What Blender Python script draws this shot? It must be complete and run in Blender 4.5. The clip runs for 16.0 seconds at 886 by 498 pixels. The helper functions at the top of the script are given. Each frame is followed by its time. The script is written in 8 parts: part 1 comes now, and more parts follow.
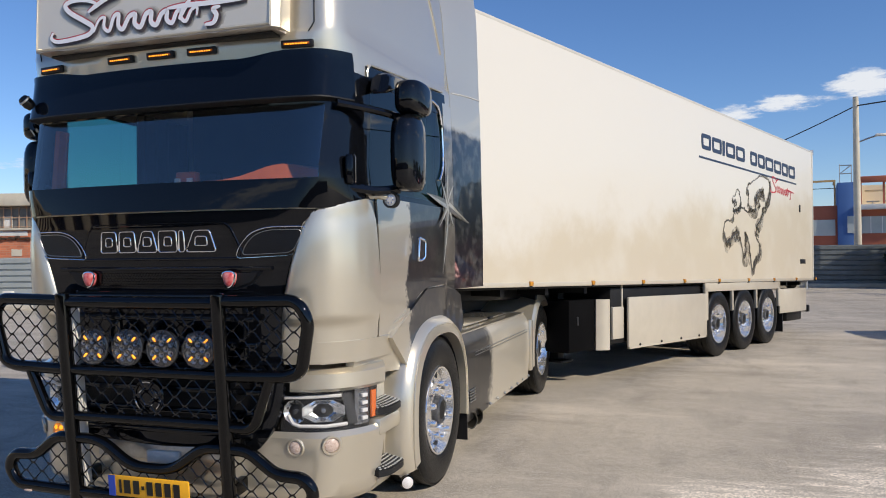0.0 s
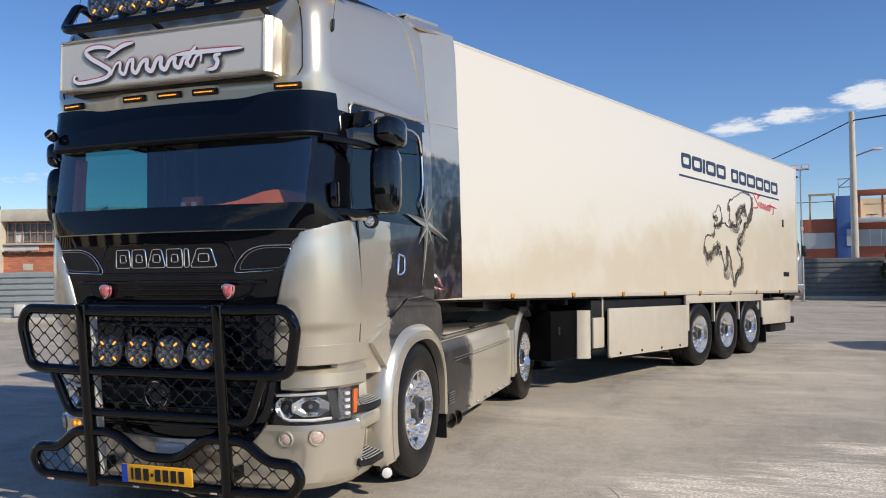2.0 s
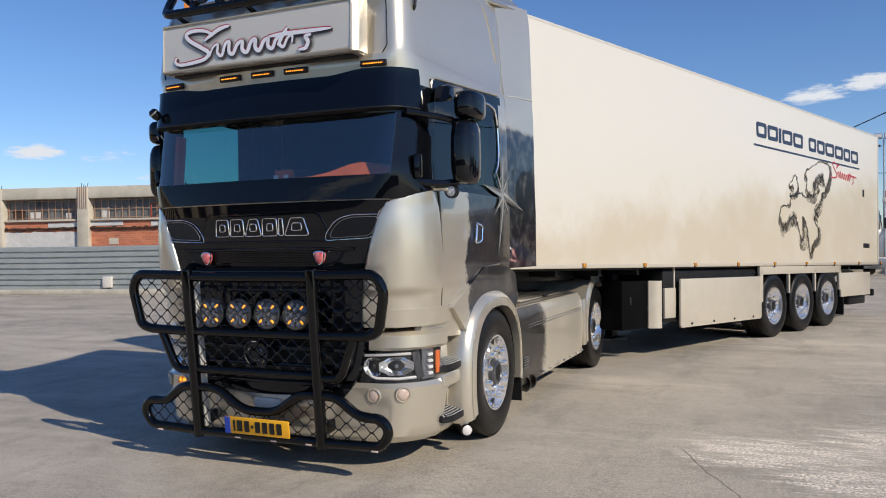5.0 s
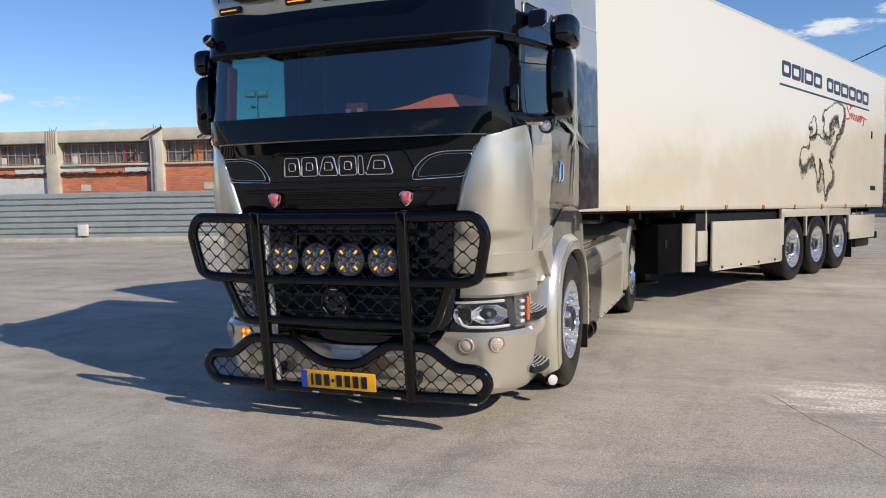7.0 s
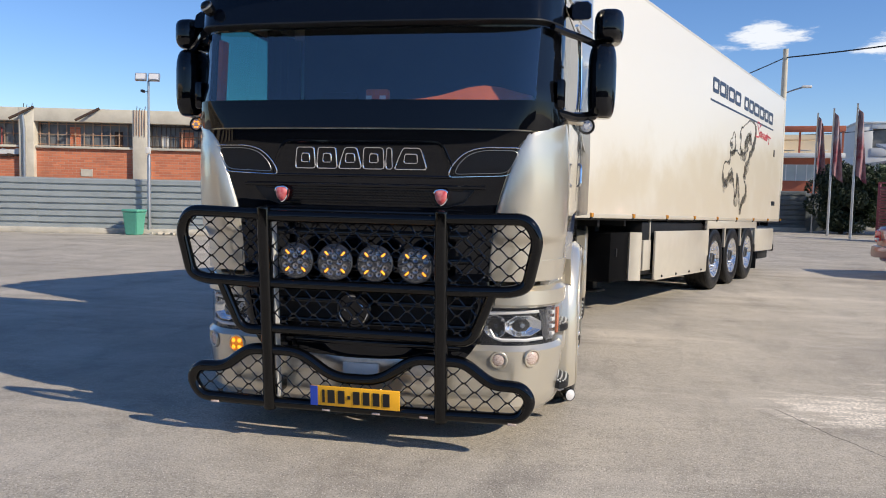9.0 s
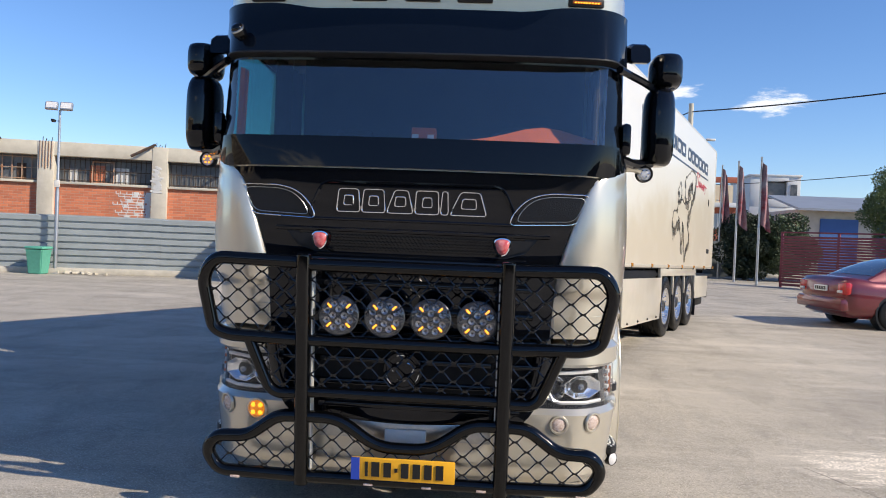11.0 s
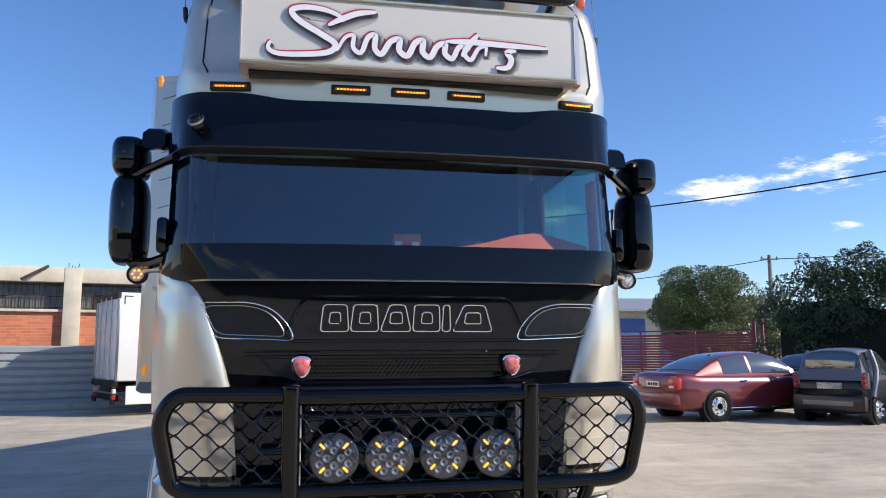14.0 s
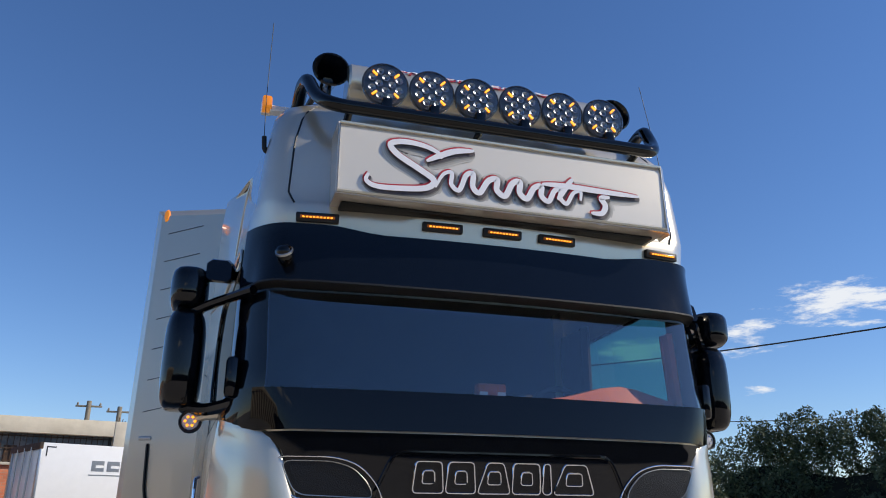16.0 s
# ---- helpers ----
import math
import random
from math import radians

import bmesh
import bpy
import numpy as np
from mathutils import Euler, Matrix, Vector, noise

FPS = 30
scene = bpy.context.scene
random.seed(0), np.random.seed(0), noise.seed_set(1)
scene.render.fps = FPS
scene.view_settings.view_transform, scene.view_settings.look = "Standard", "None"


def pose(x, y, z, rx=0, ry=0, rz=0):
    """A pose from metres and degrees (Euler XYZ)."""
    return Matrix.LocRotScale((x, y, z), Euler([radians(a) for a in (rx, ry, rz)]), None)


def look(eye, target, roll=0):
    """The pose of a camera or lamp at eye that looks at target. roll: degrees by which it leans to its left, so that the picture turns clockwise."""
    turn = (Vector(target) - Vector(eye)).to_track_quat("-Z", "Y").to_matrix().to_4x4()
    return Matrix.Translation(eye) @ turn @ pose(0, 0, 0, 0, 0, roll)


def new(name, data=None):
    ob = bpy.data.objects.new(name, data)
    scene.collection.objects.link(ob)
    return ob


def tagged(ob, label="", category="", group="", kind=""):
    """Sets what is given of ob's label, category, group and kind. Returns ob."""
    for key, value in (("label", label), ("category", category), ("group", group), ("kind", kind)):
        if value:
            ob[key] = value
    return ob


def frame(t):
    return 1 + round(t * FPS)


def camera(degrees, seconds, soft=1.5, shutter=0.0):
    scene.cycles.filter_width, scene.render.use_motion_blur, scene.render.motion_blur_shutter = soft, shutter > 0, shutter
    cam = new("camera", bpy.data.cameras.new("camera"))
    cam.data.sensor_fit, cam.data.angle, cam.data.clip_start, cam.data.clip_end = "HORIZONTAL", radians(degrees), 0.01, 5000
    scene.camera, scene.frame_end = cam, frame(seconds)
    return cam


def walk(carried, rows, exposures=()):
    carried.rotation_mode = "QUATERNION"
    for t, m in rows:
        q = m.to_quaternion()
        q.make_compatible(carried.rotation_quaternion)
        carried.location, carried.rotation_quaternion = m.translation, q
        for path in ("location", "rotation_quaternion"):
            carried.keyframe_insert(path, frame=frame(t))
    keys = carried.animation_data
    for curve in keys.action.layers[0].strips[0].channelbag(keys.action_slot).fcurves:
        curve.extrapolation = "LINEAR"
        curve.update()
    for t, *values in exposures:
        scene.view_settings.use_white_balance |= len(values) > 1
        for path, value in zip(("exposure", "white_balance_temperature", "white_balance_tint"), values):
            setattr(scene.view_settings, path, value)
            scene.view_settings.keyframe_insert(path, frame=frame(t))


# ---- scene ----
cam = camera(60.3, 16.0, soft=1.0)
PATH = [
    (0, (2.899, -3.638, 1.563), (2.278, -1.737, 1.587), -0.6),
    (0.5, (2.94, -3.805, 1.555), (2.385, -1.884, 1.602), -0.8),
    (1, (3.037, -3.933, 1.553), (2.511, -2.003, 1.578), -0.9),
    (1.5, (3.2, -4.027, 1.537), (2.592, -2.122, 1.556), -0.4),
    (2, (3.286, -4.132, 1.566), (2.65, -2.237, 1.625), -0.7),
    (2.5, (3.307, -4.281, 1.578), (2.739, -2.365, 1.651), -1.2),
    (3, (3.344, -4.375, 1.564), (2.828, -2.448, 1.703), -1.1),
    (3.5, (3.423, -4.397, 1.565), (2.85, -2.487, 1.706), -0.7),
    (4, (3.462, -4.41, 1.562), (2.789, -2.532, 1.708), -1.3),
    (4.5, (3.451, -4.406, 1.555), (2.723, -2.545, 1.644), -0.9),
    (5, (3.28, -4.389, 1.522), (2.484, -2.554, 1.516), -0.8),
    (5.2, (3.172, -4.387, 1.516), (2.35, -2.565, 1.473), -1.8),
    (7.3, (2.226, -4.352, 1.485), (1.587, -2.467, 1.287), -0.5),
    (7.5, (2.126, -4.34, 1.481), (1.566, -2.438, 1.223), 0.8),
    (8, (1.886, -4.29, 1.473), (1.272, -2.396, 1.281), 0.4),
    (8.5, (1.648, -4.263, 1.494), (1.035, -2.372, 1.279), 0.3),
    (8.7, (1.517, -4.252, 1.481), (0.993, -2.331, 1.299), 1.0),
    (10.8, (0.533, -3.997, 1.505), (0.387, -2.003, 1.438), 1.8),
    (11, (0.451, -3.957, 1.497), (0.310, -1.963, 1.467), 2.3),
    (11.5, (0.272, -3.764, 1.508), (0.166, -1.767, 1.543), -0.1),
    (12, (0.073, -3.704, 1.502), (0.066, -1.706, 1.593), 2.0),
    (12.5, (-0.146, -3.668, 1.514), (0.004, -1.675, 1.593), -0.8),
    (13, (-0.288, -3.608, 1.506), (-0.128, -1.625, 1.706), 0.5),
    (13.5, (-0.373, -3.503, 1.523), (-0.128, -1.527, 1.713), -2.1),
    (14, (-0.492, -3.457, 1.527), (-0.123, -1.509, 1.791), -0.3),
    (14.5, (-0.731, -3.418, 1.537), (-0.269, -1.517, 1.954), -1.9),
    (15, (-0.891, -3.324, 1.516), (-0.415, -1.435, 1.967), -0.3),
    (15.5, (-0.987, -3.147, 1.524), (-0.528, -1.301, 2.140), -3.0),
    (16, (-1.168, -3.042, 1.539), (-0.635, -1.229, 2.194), 0.4),
]
EXPOSURES = [(0, 0.04), (3, 0.02), (4.5, -0.04), (5, -0.02), (7.5, 0.14), (8, 0.28), (8.5, 0.22), (11, 0.40), (12, 0.52), (13.5, 0.59), (14, 0.55), (15, 0.26), (16, 0.10)]
walk(cam, [(t, look(eye, target, roll)) for t, eye, target, roll in PATH], EXPOSURES)

# ---- light ----
SUN_DIR = Vector((0.772, -0.293, 0.563)).normalized()
world = bpy.data.worlds.new("sky_world")
scene.world = world
world.use_nodes = True
wt = world.node_tree
wt.nodes.clear()


def wn(kind, **kw):
    node = wt.nodes.new(kind)
    for k, v in kw.items():
        node.inputs[k].default_value = v
    return node


sky = wt.nodes.new("ShaderNodeTexSky")
sky.sky_type = "NISHITA"
sky.sun_disc = False
sky.sun_elevation = math.asin(SUN_DIR.z)
sky.sun_rotation = math.atan2(SUN_DIR.x, SUN_DIR.y)
sky.air_density, sky.dust_density, sky.ozone_density = 1.0, 0.06, 3.0
coord = wt.nodes.new("ShaderNodeTexCoord")
# cumulus: noise on the sky dome, kept to a low belt and to a few banks of cloud
stretch = wt.nodes.new("ShaderNodeMapping")
stretch.inputs["Scale"].default_value = (2.3, 2.3, 9.0)
wt.links.new(coord.outputs["Generated"], stretch.inputs["Vector"])
puff = wn("ShaderNodeTexNoise", Scale=5.5, Detail=12.0, Roughness=0.66)
wt.links.new(stretch.outputs["Vector"], puff.inputs["Vector"])


def cloud_bank(azimuth, elevation, spread, flat):
    """A soft oval mask on the dome, by the distance from one direction with the height stretched."""
    a, e = radians(azimuth), radians(elevation)
    d = (math.sin(a) * math.cos(e), math.cos(a) * math.cos(e), math.sin(e))
    sub = wt.nodes.new("ShaderNodeVectorMath")
    sub.operation = "SUBTRACT"
    sub.inputs[1].default_value = d
    wt.links.new(coord.outputs["Generated"], sub.inputs[0])
    mul = wt.nodes.new("ShaderNodeVectorMath")
    mul.operation = "MULTIPLY"
    mul.inputs[1].default_value = (1 / spread, 1 / spread, 1 / flat)
    wt.links.new(sub.outputs[0], mul.inputs[0])
    ln = wt.nodes.new("ShaderNodeVectorMath")
    ln.operation = "LENGTH"
    wt.links.new(mul.outputs[0], ln.inputs[0])
    ramp = wt.nodes.new("ShaderNodeMapRange")
    ramp.interpolation_type = "SMOOTHSTEP"
    ramp.inputs["From Min"].default_value, ramp.inputs["From Max"].default_value = 1.0, 0.0
    wt.links.new(ln.outputs["Value"], ramp.inputs["Value"])
    return ramp.outputs["Result"]


BANKS = [(2.5, 9.8, 0.10, 0.026), (6.5, 10.3, 0.10, 0.03), (11, 11.2, 0.12, 0.035), (18, 10.0, 0.11, 0.04), (31, 11.2, 0.14, 0.045), (37, 12.0, 0.14, 0.05), (44, 13.4, 0.16, 0.06), (39, 8.0, 0.05, 0.018),
         (-51.5, 6.8, 0.075, 0.02), (-47, 6.5, 0.065, 0.02), (-44.5, 5.1, 0.05, 0.014), (120, 18, 0.3, 0.08), (200, 14, 0.4, 0.07)]
mask = None
for bank in BANKS:
    out = cloud_bank(*bank)
    if mask is None:
        mask = out
    else:
        top = wt.nodes.new("ShaderNodeMath")
        top.operation = "MAXIMUM"
        wt.links.new(mask, top.inputs[0])
        wt.links.new(out, top.inputs[1])
        mask = top.outputs[0]
gap = wt.nodes.new("ShaderNodeMath")
gap.operation = "MULTIPLY_ADD"
gap.inputs[1].default_value, gap.inputs[2].default_value = 0.74, -0.52
wt.links.new(mask, gap.inputs[0])
rag = wt.nodes.new("ShaderNodeMath")
rag.operation = "MULTIPLY_ADD"
rag.inputs[1].default_value, rag.inputs[2].default_value = 1.9, -0.45
wt.links.new(puff.outputs[0], rag.inputs[0])
thick = wt.nodes.new("ShaderNodeMath")
thick.operation = "ADD"
wt.links.new(rag.outputs[0], thick.inputs[0])
wt.links.new(gap.outputs[0], thick.inputs[1])
cover = wt.nodes.new("ShaderNodeMapRange")
cover.interpolation_type = "SMOOTHSTEP"
cover.inputs["From Min"].default_value, cover.inputs["From Max"].default_value = 0.47, 0.80
wt.links.new(thick.outputs[0], cover.inputs["Value"])
tone = wt.nodes.new("ShaderNodeMix")
tone.data_type = "RGBA"
tone.inputs["B"].default_value = (7.6, 7.9, 8.4, 1)
grade = wt.nodes.new("ShaderNodeHueSaturation")
grade.inputs["Saturation"].default_value = 1.12
wt.links.new(sky.outputs[0], grade.inputs["Color"])
deep = wt.nodes.new("ShaderNodeMix")
deep.data_type, deep.blend_type = "RGBA", "MULTIPLY"
deep.inputs["Factor"].default_value = 1.0
deep.inputs["B"].default_value = (0.92, 0.99, 1.20, 1)
wt.links.new(grade.outputs[0], deep.inputs["A"])
wt.links.new(deep.outputs["Result"], tone.inputs["A"])
wt.links.new(cover.outputs["Result"], tone.inputs["Factor"])
back = wn("ShaderNodeBackground", Strength=0.102)
wt.links.new(tone.outputs["Result"], back.inputs["Color"])
wo = wt.nodes.new("ShaderNodeOutputWorld")
wt.links.new(back.outputs[0], wo.inputs["Surface"])

sun_data = bpy.data.lights.new("sun", "SUN")
sun_data.energy, sun_data.angle, sun_data.color = 4.15, radians(0.53), (1.0, 0.905, 0.76)
sun = new("sun", sun_data)
sun.matrix_world = look((30, -12, 20), (30 - SUN_DIR.x, -12 - SUN_DIR.y, 20 - SUN_DIR.z))

# ---- materials ----


def mat(name, color, rough=0.5, metal=0.0, coat=0.0, var=0.0, scale=8.0, bump=0.0, bscale=60.0, spec=0.5, tint=None, rvar=0.0, emit=None, estr=0.0, trans=0.0, ior=1.45, alpha=1.0):
    """A surface with variation at two scales: tint and roughness wander with noise, fine grain lifts the normal."""
    m = bpy.data.materials.new(name)
    m.use_nodes = True
    nt = m.node_tree
    b = nt.nodes["Principled BSDF"]
    b.inputs["Base Color"].default_value = (*color, 1)
    b.inputs["Roughness"].default_value = rough
    b.inputs["Metallic"].default_value = metal
    b.inputs["Coat Weight"].default_value = coat
    b.inputs["Coat Roughness"].default_value = 0.03
    b.inputs["Specular IOR Level"].default_value = spec
    b.inputs["Transmission Weight"].default_value = trans
    b.inputs["IOR"].default_value = ior
    b.inputs["Alpha"].default_value = alpha
    if emit:
        b.inputs["Emission Color"].default_value = (*emit, 1)
        b.inputs["Emission Strength"].default_value = estr
    tc = nt.nodes.new("ShaderNodeTexCoord")
    if var > 0 or rvar > 0:
        n1 = nt.nodes.new("ShaderNodeTexNoise")
        n1.inputs["Scale"].default_value, n1.inputs["Detail"].default_value, n1.inputs["Roughness"].default_value = scale, 8, 0.62
        nt.links.new(tc.outputs["Object"], n1.inputs["Vector"])
        rm = nt.nodes.new("ShaderNodeMapRange")
        rm.inputs["From Min"].default_value, rm.inputs["From Max"].default_value = 0.3, 0.7
        nt.links.new(n1.outputs[0], rm.inputs["Value"])
        mx = nt.nodes.new("ShaderNodeMix")
        mx.data_type = "RGBA"
        t = tint or tuple(c * (1 - var) for c in color)
        mx.inputs["A"].default_value, mx.inputs["B"].default_value = (*color, 1), (*t, 1)
        nt.links.new(rm.outputs["Result"], mx.inputs["Factor"])
        nt.links.new(mx.outputs["Result"], b.inputs["Base Color"])
        if rvar > 0:
            rr = nt.nodes.new("ShaderNodeMapRange")
            rr.inputs["To Min"].default_value, rr.inputs["To Max"].default_value = max(0.02, rough - rvar), rough + rvar
            nt.links.new(n1.outputs[0], rr.inputs["Value"])
            nt.links.new(rr.outputs["Result"], b.inputs["Roughness"])
    if bump > 0:
        n2 = nt.nodes.new("ShaderNodeTexNoise")
        n2.inputs["Scale"].default_value, n2.inputs["Detail"].default_value = bscale, 6
        nt.links.new(tc.outputs["Object"], n2.inputs["Vector"])
        bp = nt.nodes.new("ShaderNodeBump")
        bp.inputs["Strength"].default_value, bp.inputs["Distance"].default_value = bump, 0.01
        nt.links.new(n2.outputs[0], bp.inputs["Height"])
        nt.links.new(bp.outputs[0], b.inputs["Normal"])
    return m


SILVER = (0.66, 0.60, 0.485)
m_paint = mat("champagne_metallic_paint", SILVER, 0.28, 0.66, 1.0, var=0.05, scale=300)
m_black = mat("black_gloss_paint", (0.0045, 0.0053, 0.0075), 0.025, 0.0, 0.0, var=0.3, scale=40, rvar=0.015, spec=0.52)
m_scuttle = mat("black_gloss_plastic", (0.003, 0.0036, 0.0055), 0.03, 0.0, 0.0, var=0.3, scale=40, rvar=0.01, spec=0.42)
# black visor; the blue of reflected sky is mixed into its base colour
m_visor = mat("dark_visor_plastic", (0.0035, 0.0055, 0.0105), 0.05, 0.0, 0.0, var=0.2, scale=20, rvar=0.02, spec=0.37)
m_bar = mat("black_gloss_tube", (0.002, 0.002, 0.0022), 0.07, 0.0, 0.0, var=0.3, scale=60, rvar=0.03, spec=0.5)
m_mesh = mat("black_gloss_wire", (0.004, 0.004, 0.004), 0.13, 0.0, 0.0, rvar=0.05, scale=90, spec=0.75)
m_plastic = mat("black_plastic", (0.008, 0.008, 0.009), 0.5, var=0.3, scale=30, bump=0.1, bscale=200)
m_rubber = mat("tyre_rubber", (0.007, 0.007, 0.007), 0.36, var=0.4, scale=18, tint=(0.010, 0.0098, 0.0093), bump=0.25, bscale=140, spec=0.28)
m_alu = mat("polished_aluminium", (0.95, 0.94, 0.92), 0.17, 0.9, 0, var=0.08, scale=10, rvar=0.08)
m_darkalu = mat("oily_hub_metal", (0.06, 0.06, 0.062), 0.3, 0.7, 0, var=0.5, scale=25, tint=(0.2, 0.2, 0.2))
m_chrome = mat("chrome", (0.9, 0.9, 0.92), 0.05, 1.0, 0, rvar=0.03, scale=20)
m_steel = mat("brushed_steel", (0.55, 0.55, 0.54), 0.32, 1.0, 0, var=0.2, scale=30, rvar=0.1)
m_boxblack = mat("matt_black_sheet", (0.0035, 0.0035, 0.004), 0.8, var=0.4, scale=5, spec=0.08)
m_pipe = mat("sooty_exhaust_steel", (0.16, 0.145, 0.11), 0.35, 0.8, 0, var=0.5, scale=14, tint=(0.05, 0.045, 0.04))
m_chassis = mat("chassis_black_paint", (0.006, 0.006, 0.0065), 0.5, var=0.5, scale=6, tint=(0.014, 0.013, 0.012), bump=0.1, spec=0.3)
m_trailer_roof = mat("trailer_white_rail", (0.60, 0.565, 0.49), 0.35, 0.1, 0.3, var=0.1, scale=6)
m_tskirt = mat("cream_skirt_paint", (0.55, 0.495, 0.40), 0.33, 0.1, 0.4, var=0.08, scale=5)
m_reflector = mat("lamp_reflector", (0.93, 0.95, 0.98), 0.2, 1.0, var=0.15, scale=60, rvar=0.1)
m_spotref = mat("dull_spot_reflector", (0.32, 0.33, 0.36), 0.27, 0.8, var=0.4, scale=50)
m_darkglass = mat("dark_lamp_face", (0.035, 0.038, 0.045), 0.12, coat=0.6, var=0.3, scale=40)
m_amber = mat("amber_lamp_lit", (0.9, 0.35, 0.03), 0.25, emit=(1.0, 0.33, 0.02), estr=1.7)
m_amber_dim = mat("amber_lens", (0.72, 0.19, 0.015), 0.2, coat=0.6, emit=(1.0, 0.35, 0.02), estr=0.35, var=0.2, scale=80)
m_amber_dark = mat("dark_amber_lens", (0.32, 0.09, 0.008), 0.2, coat=0.5, emit=(1.0, 0.3, 0.02), estr=0.06, var=0.3, scale=120)
m_marker = mat("dull_amber_marker", (0.62, 0.27, 0.03), 0.25, coat=0.5, var=0.3, scale=60)
m_orange = mat("orange_lens", (0.75, 0.15, 0.02), 0.2, coat=0.6, var=0.2, scale=80)
m_red = mat("red_lens", (0.5, 0.02, 0.02), 0.2, coat=0.6, var=0.2, scale=80)
m_white_lens = mat("frosted_clear_lens", (0.75, 0.72, 0.7), 0.25, coat=0.6, var=0.2, scale=120)
m_red_badge = mat("red_enamel", (0.55, 0.015, 0.025), 0.2, coat=0.7, var=0.3, scale=38, tint=(0.72, 0.30, 0.28))
m_plate = mat("amber_plate", (0.85, 0.42, 0.02), 0.45, var=0.06, scale=30)
m_plate_blue = mat("plate_blue", (0.02, 0.06, 0.4), 0.4)
m_plate_ink = mat("plate_ink", (0.01, 0.01, 0.01), 0.5)
m_white = mat("white_paint", (0.86, 0.86, 0.85), 0.35, coat=0.4, var=0.04, scale=5)
m_script = mat("white_script_vinyl", (0.82, 0.82, 0.86), 0.4, var=0.03, scale=40)
m_script_dark = mat("dark_shadow_ink", (0.035, 0.03, 0.045), 0.5, var=0.4, scale=30, tint=(0.12, 0.1, 0.1))
m_script_red = mat("red_ink", (0.5, 0.03, 0.05), 0.5, var=0.3, scale=40)
m_navy_ink = mat("navy_vinyl", (0.03, 0.045, 0.085), 0.4, var=0.15, scale=30)
m_seat = mat("orange_leather", (0.62, 0.15, 0.045), 0.5, var=0.25, scale=12, bump=0.1)
m_interior = mat("dark_cab_lining", (0.045, 0.045, 0.05), 0.7, var=0.3, scale=10)
m_cabinwhite = mat("pale_plastic", (0.7, 0.66, 0.6), 0.5, var=0.1, scale=10)
m_grille = mat("grille_mesh_black", (0.006, 0.006, 0.007), 0.33, bump=0.35, bscale=220, spec=0.45)


def glass(name, color, rough=0.0, base=0.06):
    m = bpy.data.materials.new(name)
    m.use_nodes = True
    nt = m.node_tree
    nt.nodes.remove(nt.nodes["Principled BSDF"])
    out = nt.nodes["Material Output"]
    lw = nt.nodes.new("ShaderNodeLayerWeight")
    lw.inputs["Blend"].default_value = 0.5
    pw = nt.nodes.new("ShaderNodeMath")
    pw.operation = "POWER"
    pw.inputs[1].default_value = 4.0
    nt.links.new(lw.outputs["Facing"], pw.inputs[0])
    fres = nt.nodes.new("ShaderNodeMath")
    fres.operation = "MULTIPLY_ADD"
    fres.inputs[1].default_value, fres.inputs[2].default_value = 0.80, base
    nt.links.new(pw.outputs[0], fres.inputs[0])
    tr = nt.nodes.new("ShaderNodeBsdfTransparent")
    tr.inputs["Color"].default_value = (*color, 1)
    gl = nt.nodes.new("ShaderNodeBsdfGlossy")
    gl.inputs["Roughness"].default_value = rough
    mix = nt.nodes.new("ShaderNodeMixShader")
    nt.links.new(fres.outputs[0], mix.inputs[0])
    nt.links.new(tr.outputs[0], mix.inputs[1])
    nt.links.new(gl.outputs[0], mix.inputs[2])
    nt.links.new(mix.outputs[0], out.inputs["Surface"])
    return m


m_glass = glass("cab_glass", (0.86, 0.90, 0.90), base=0.18)
m_lampglass = glass("lamp_glass", (0.97, 0.98, 0.98))
m_sideglass = glass("side_window_glass", (0.085, 0.30, 0.275))


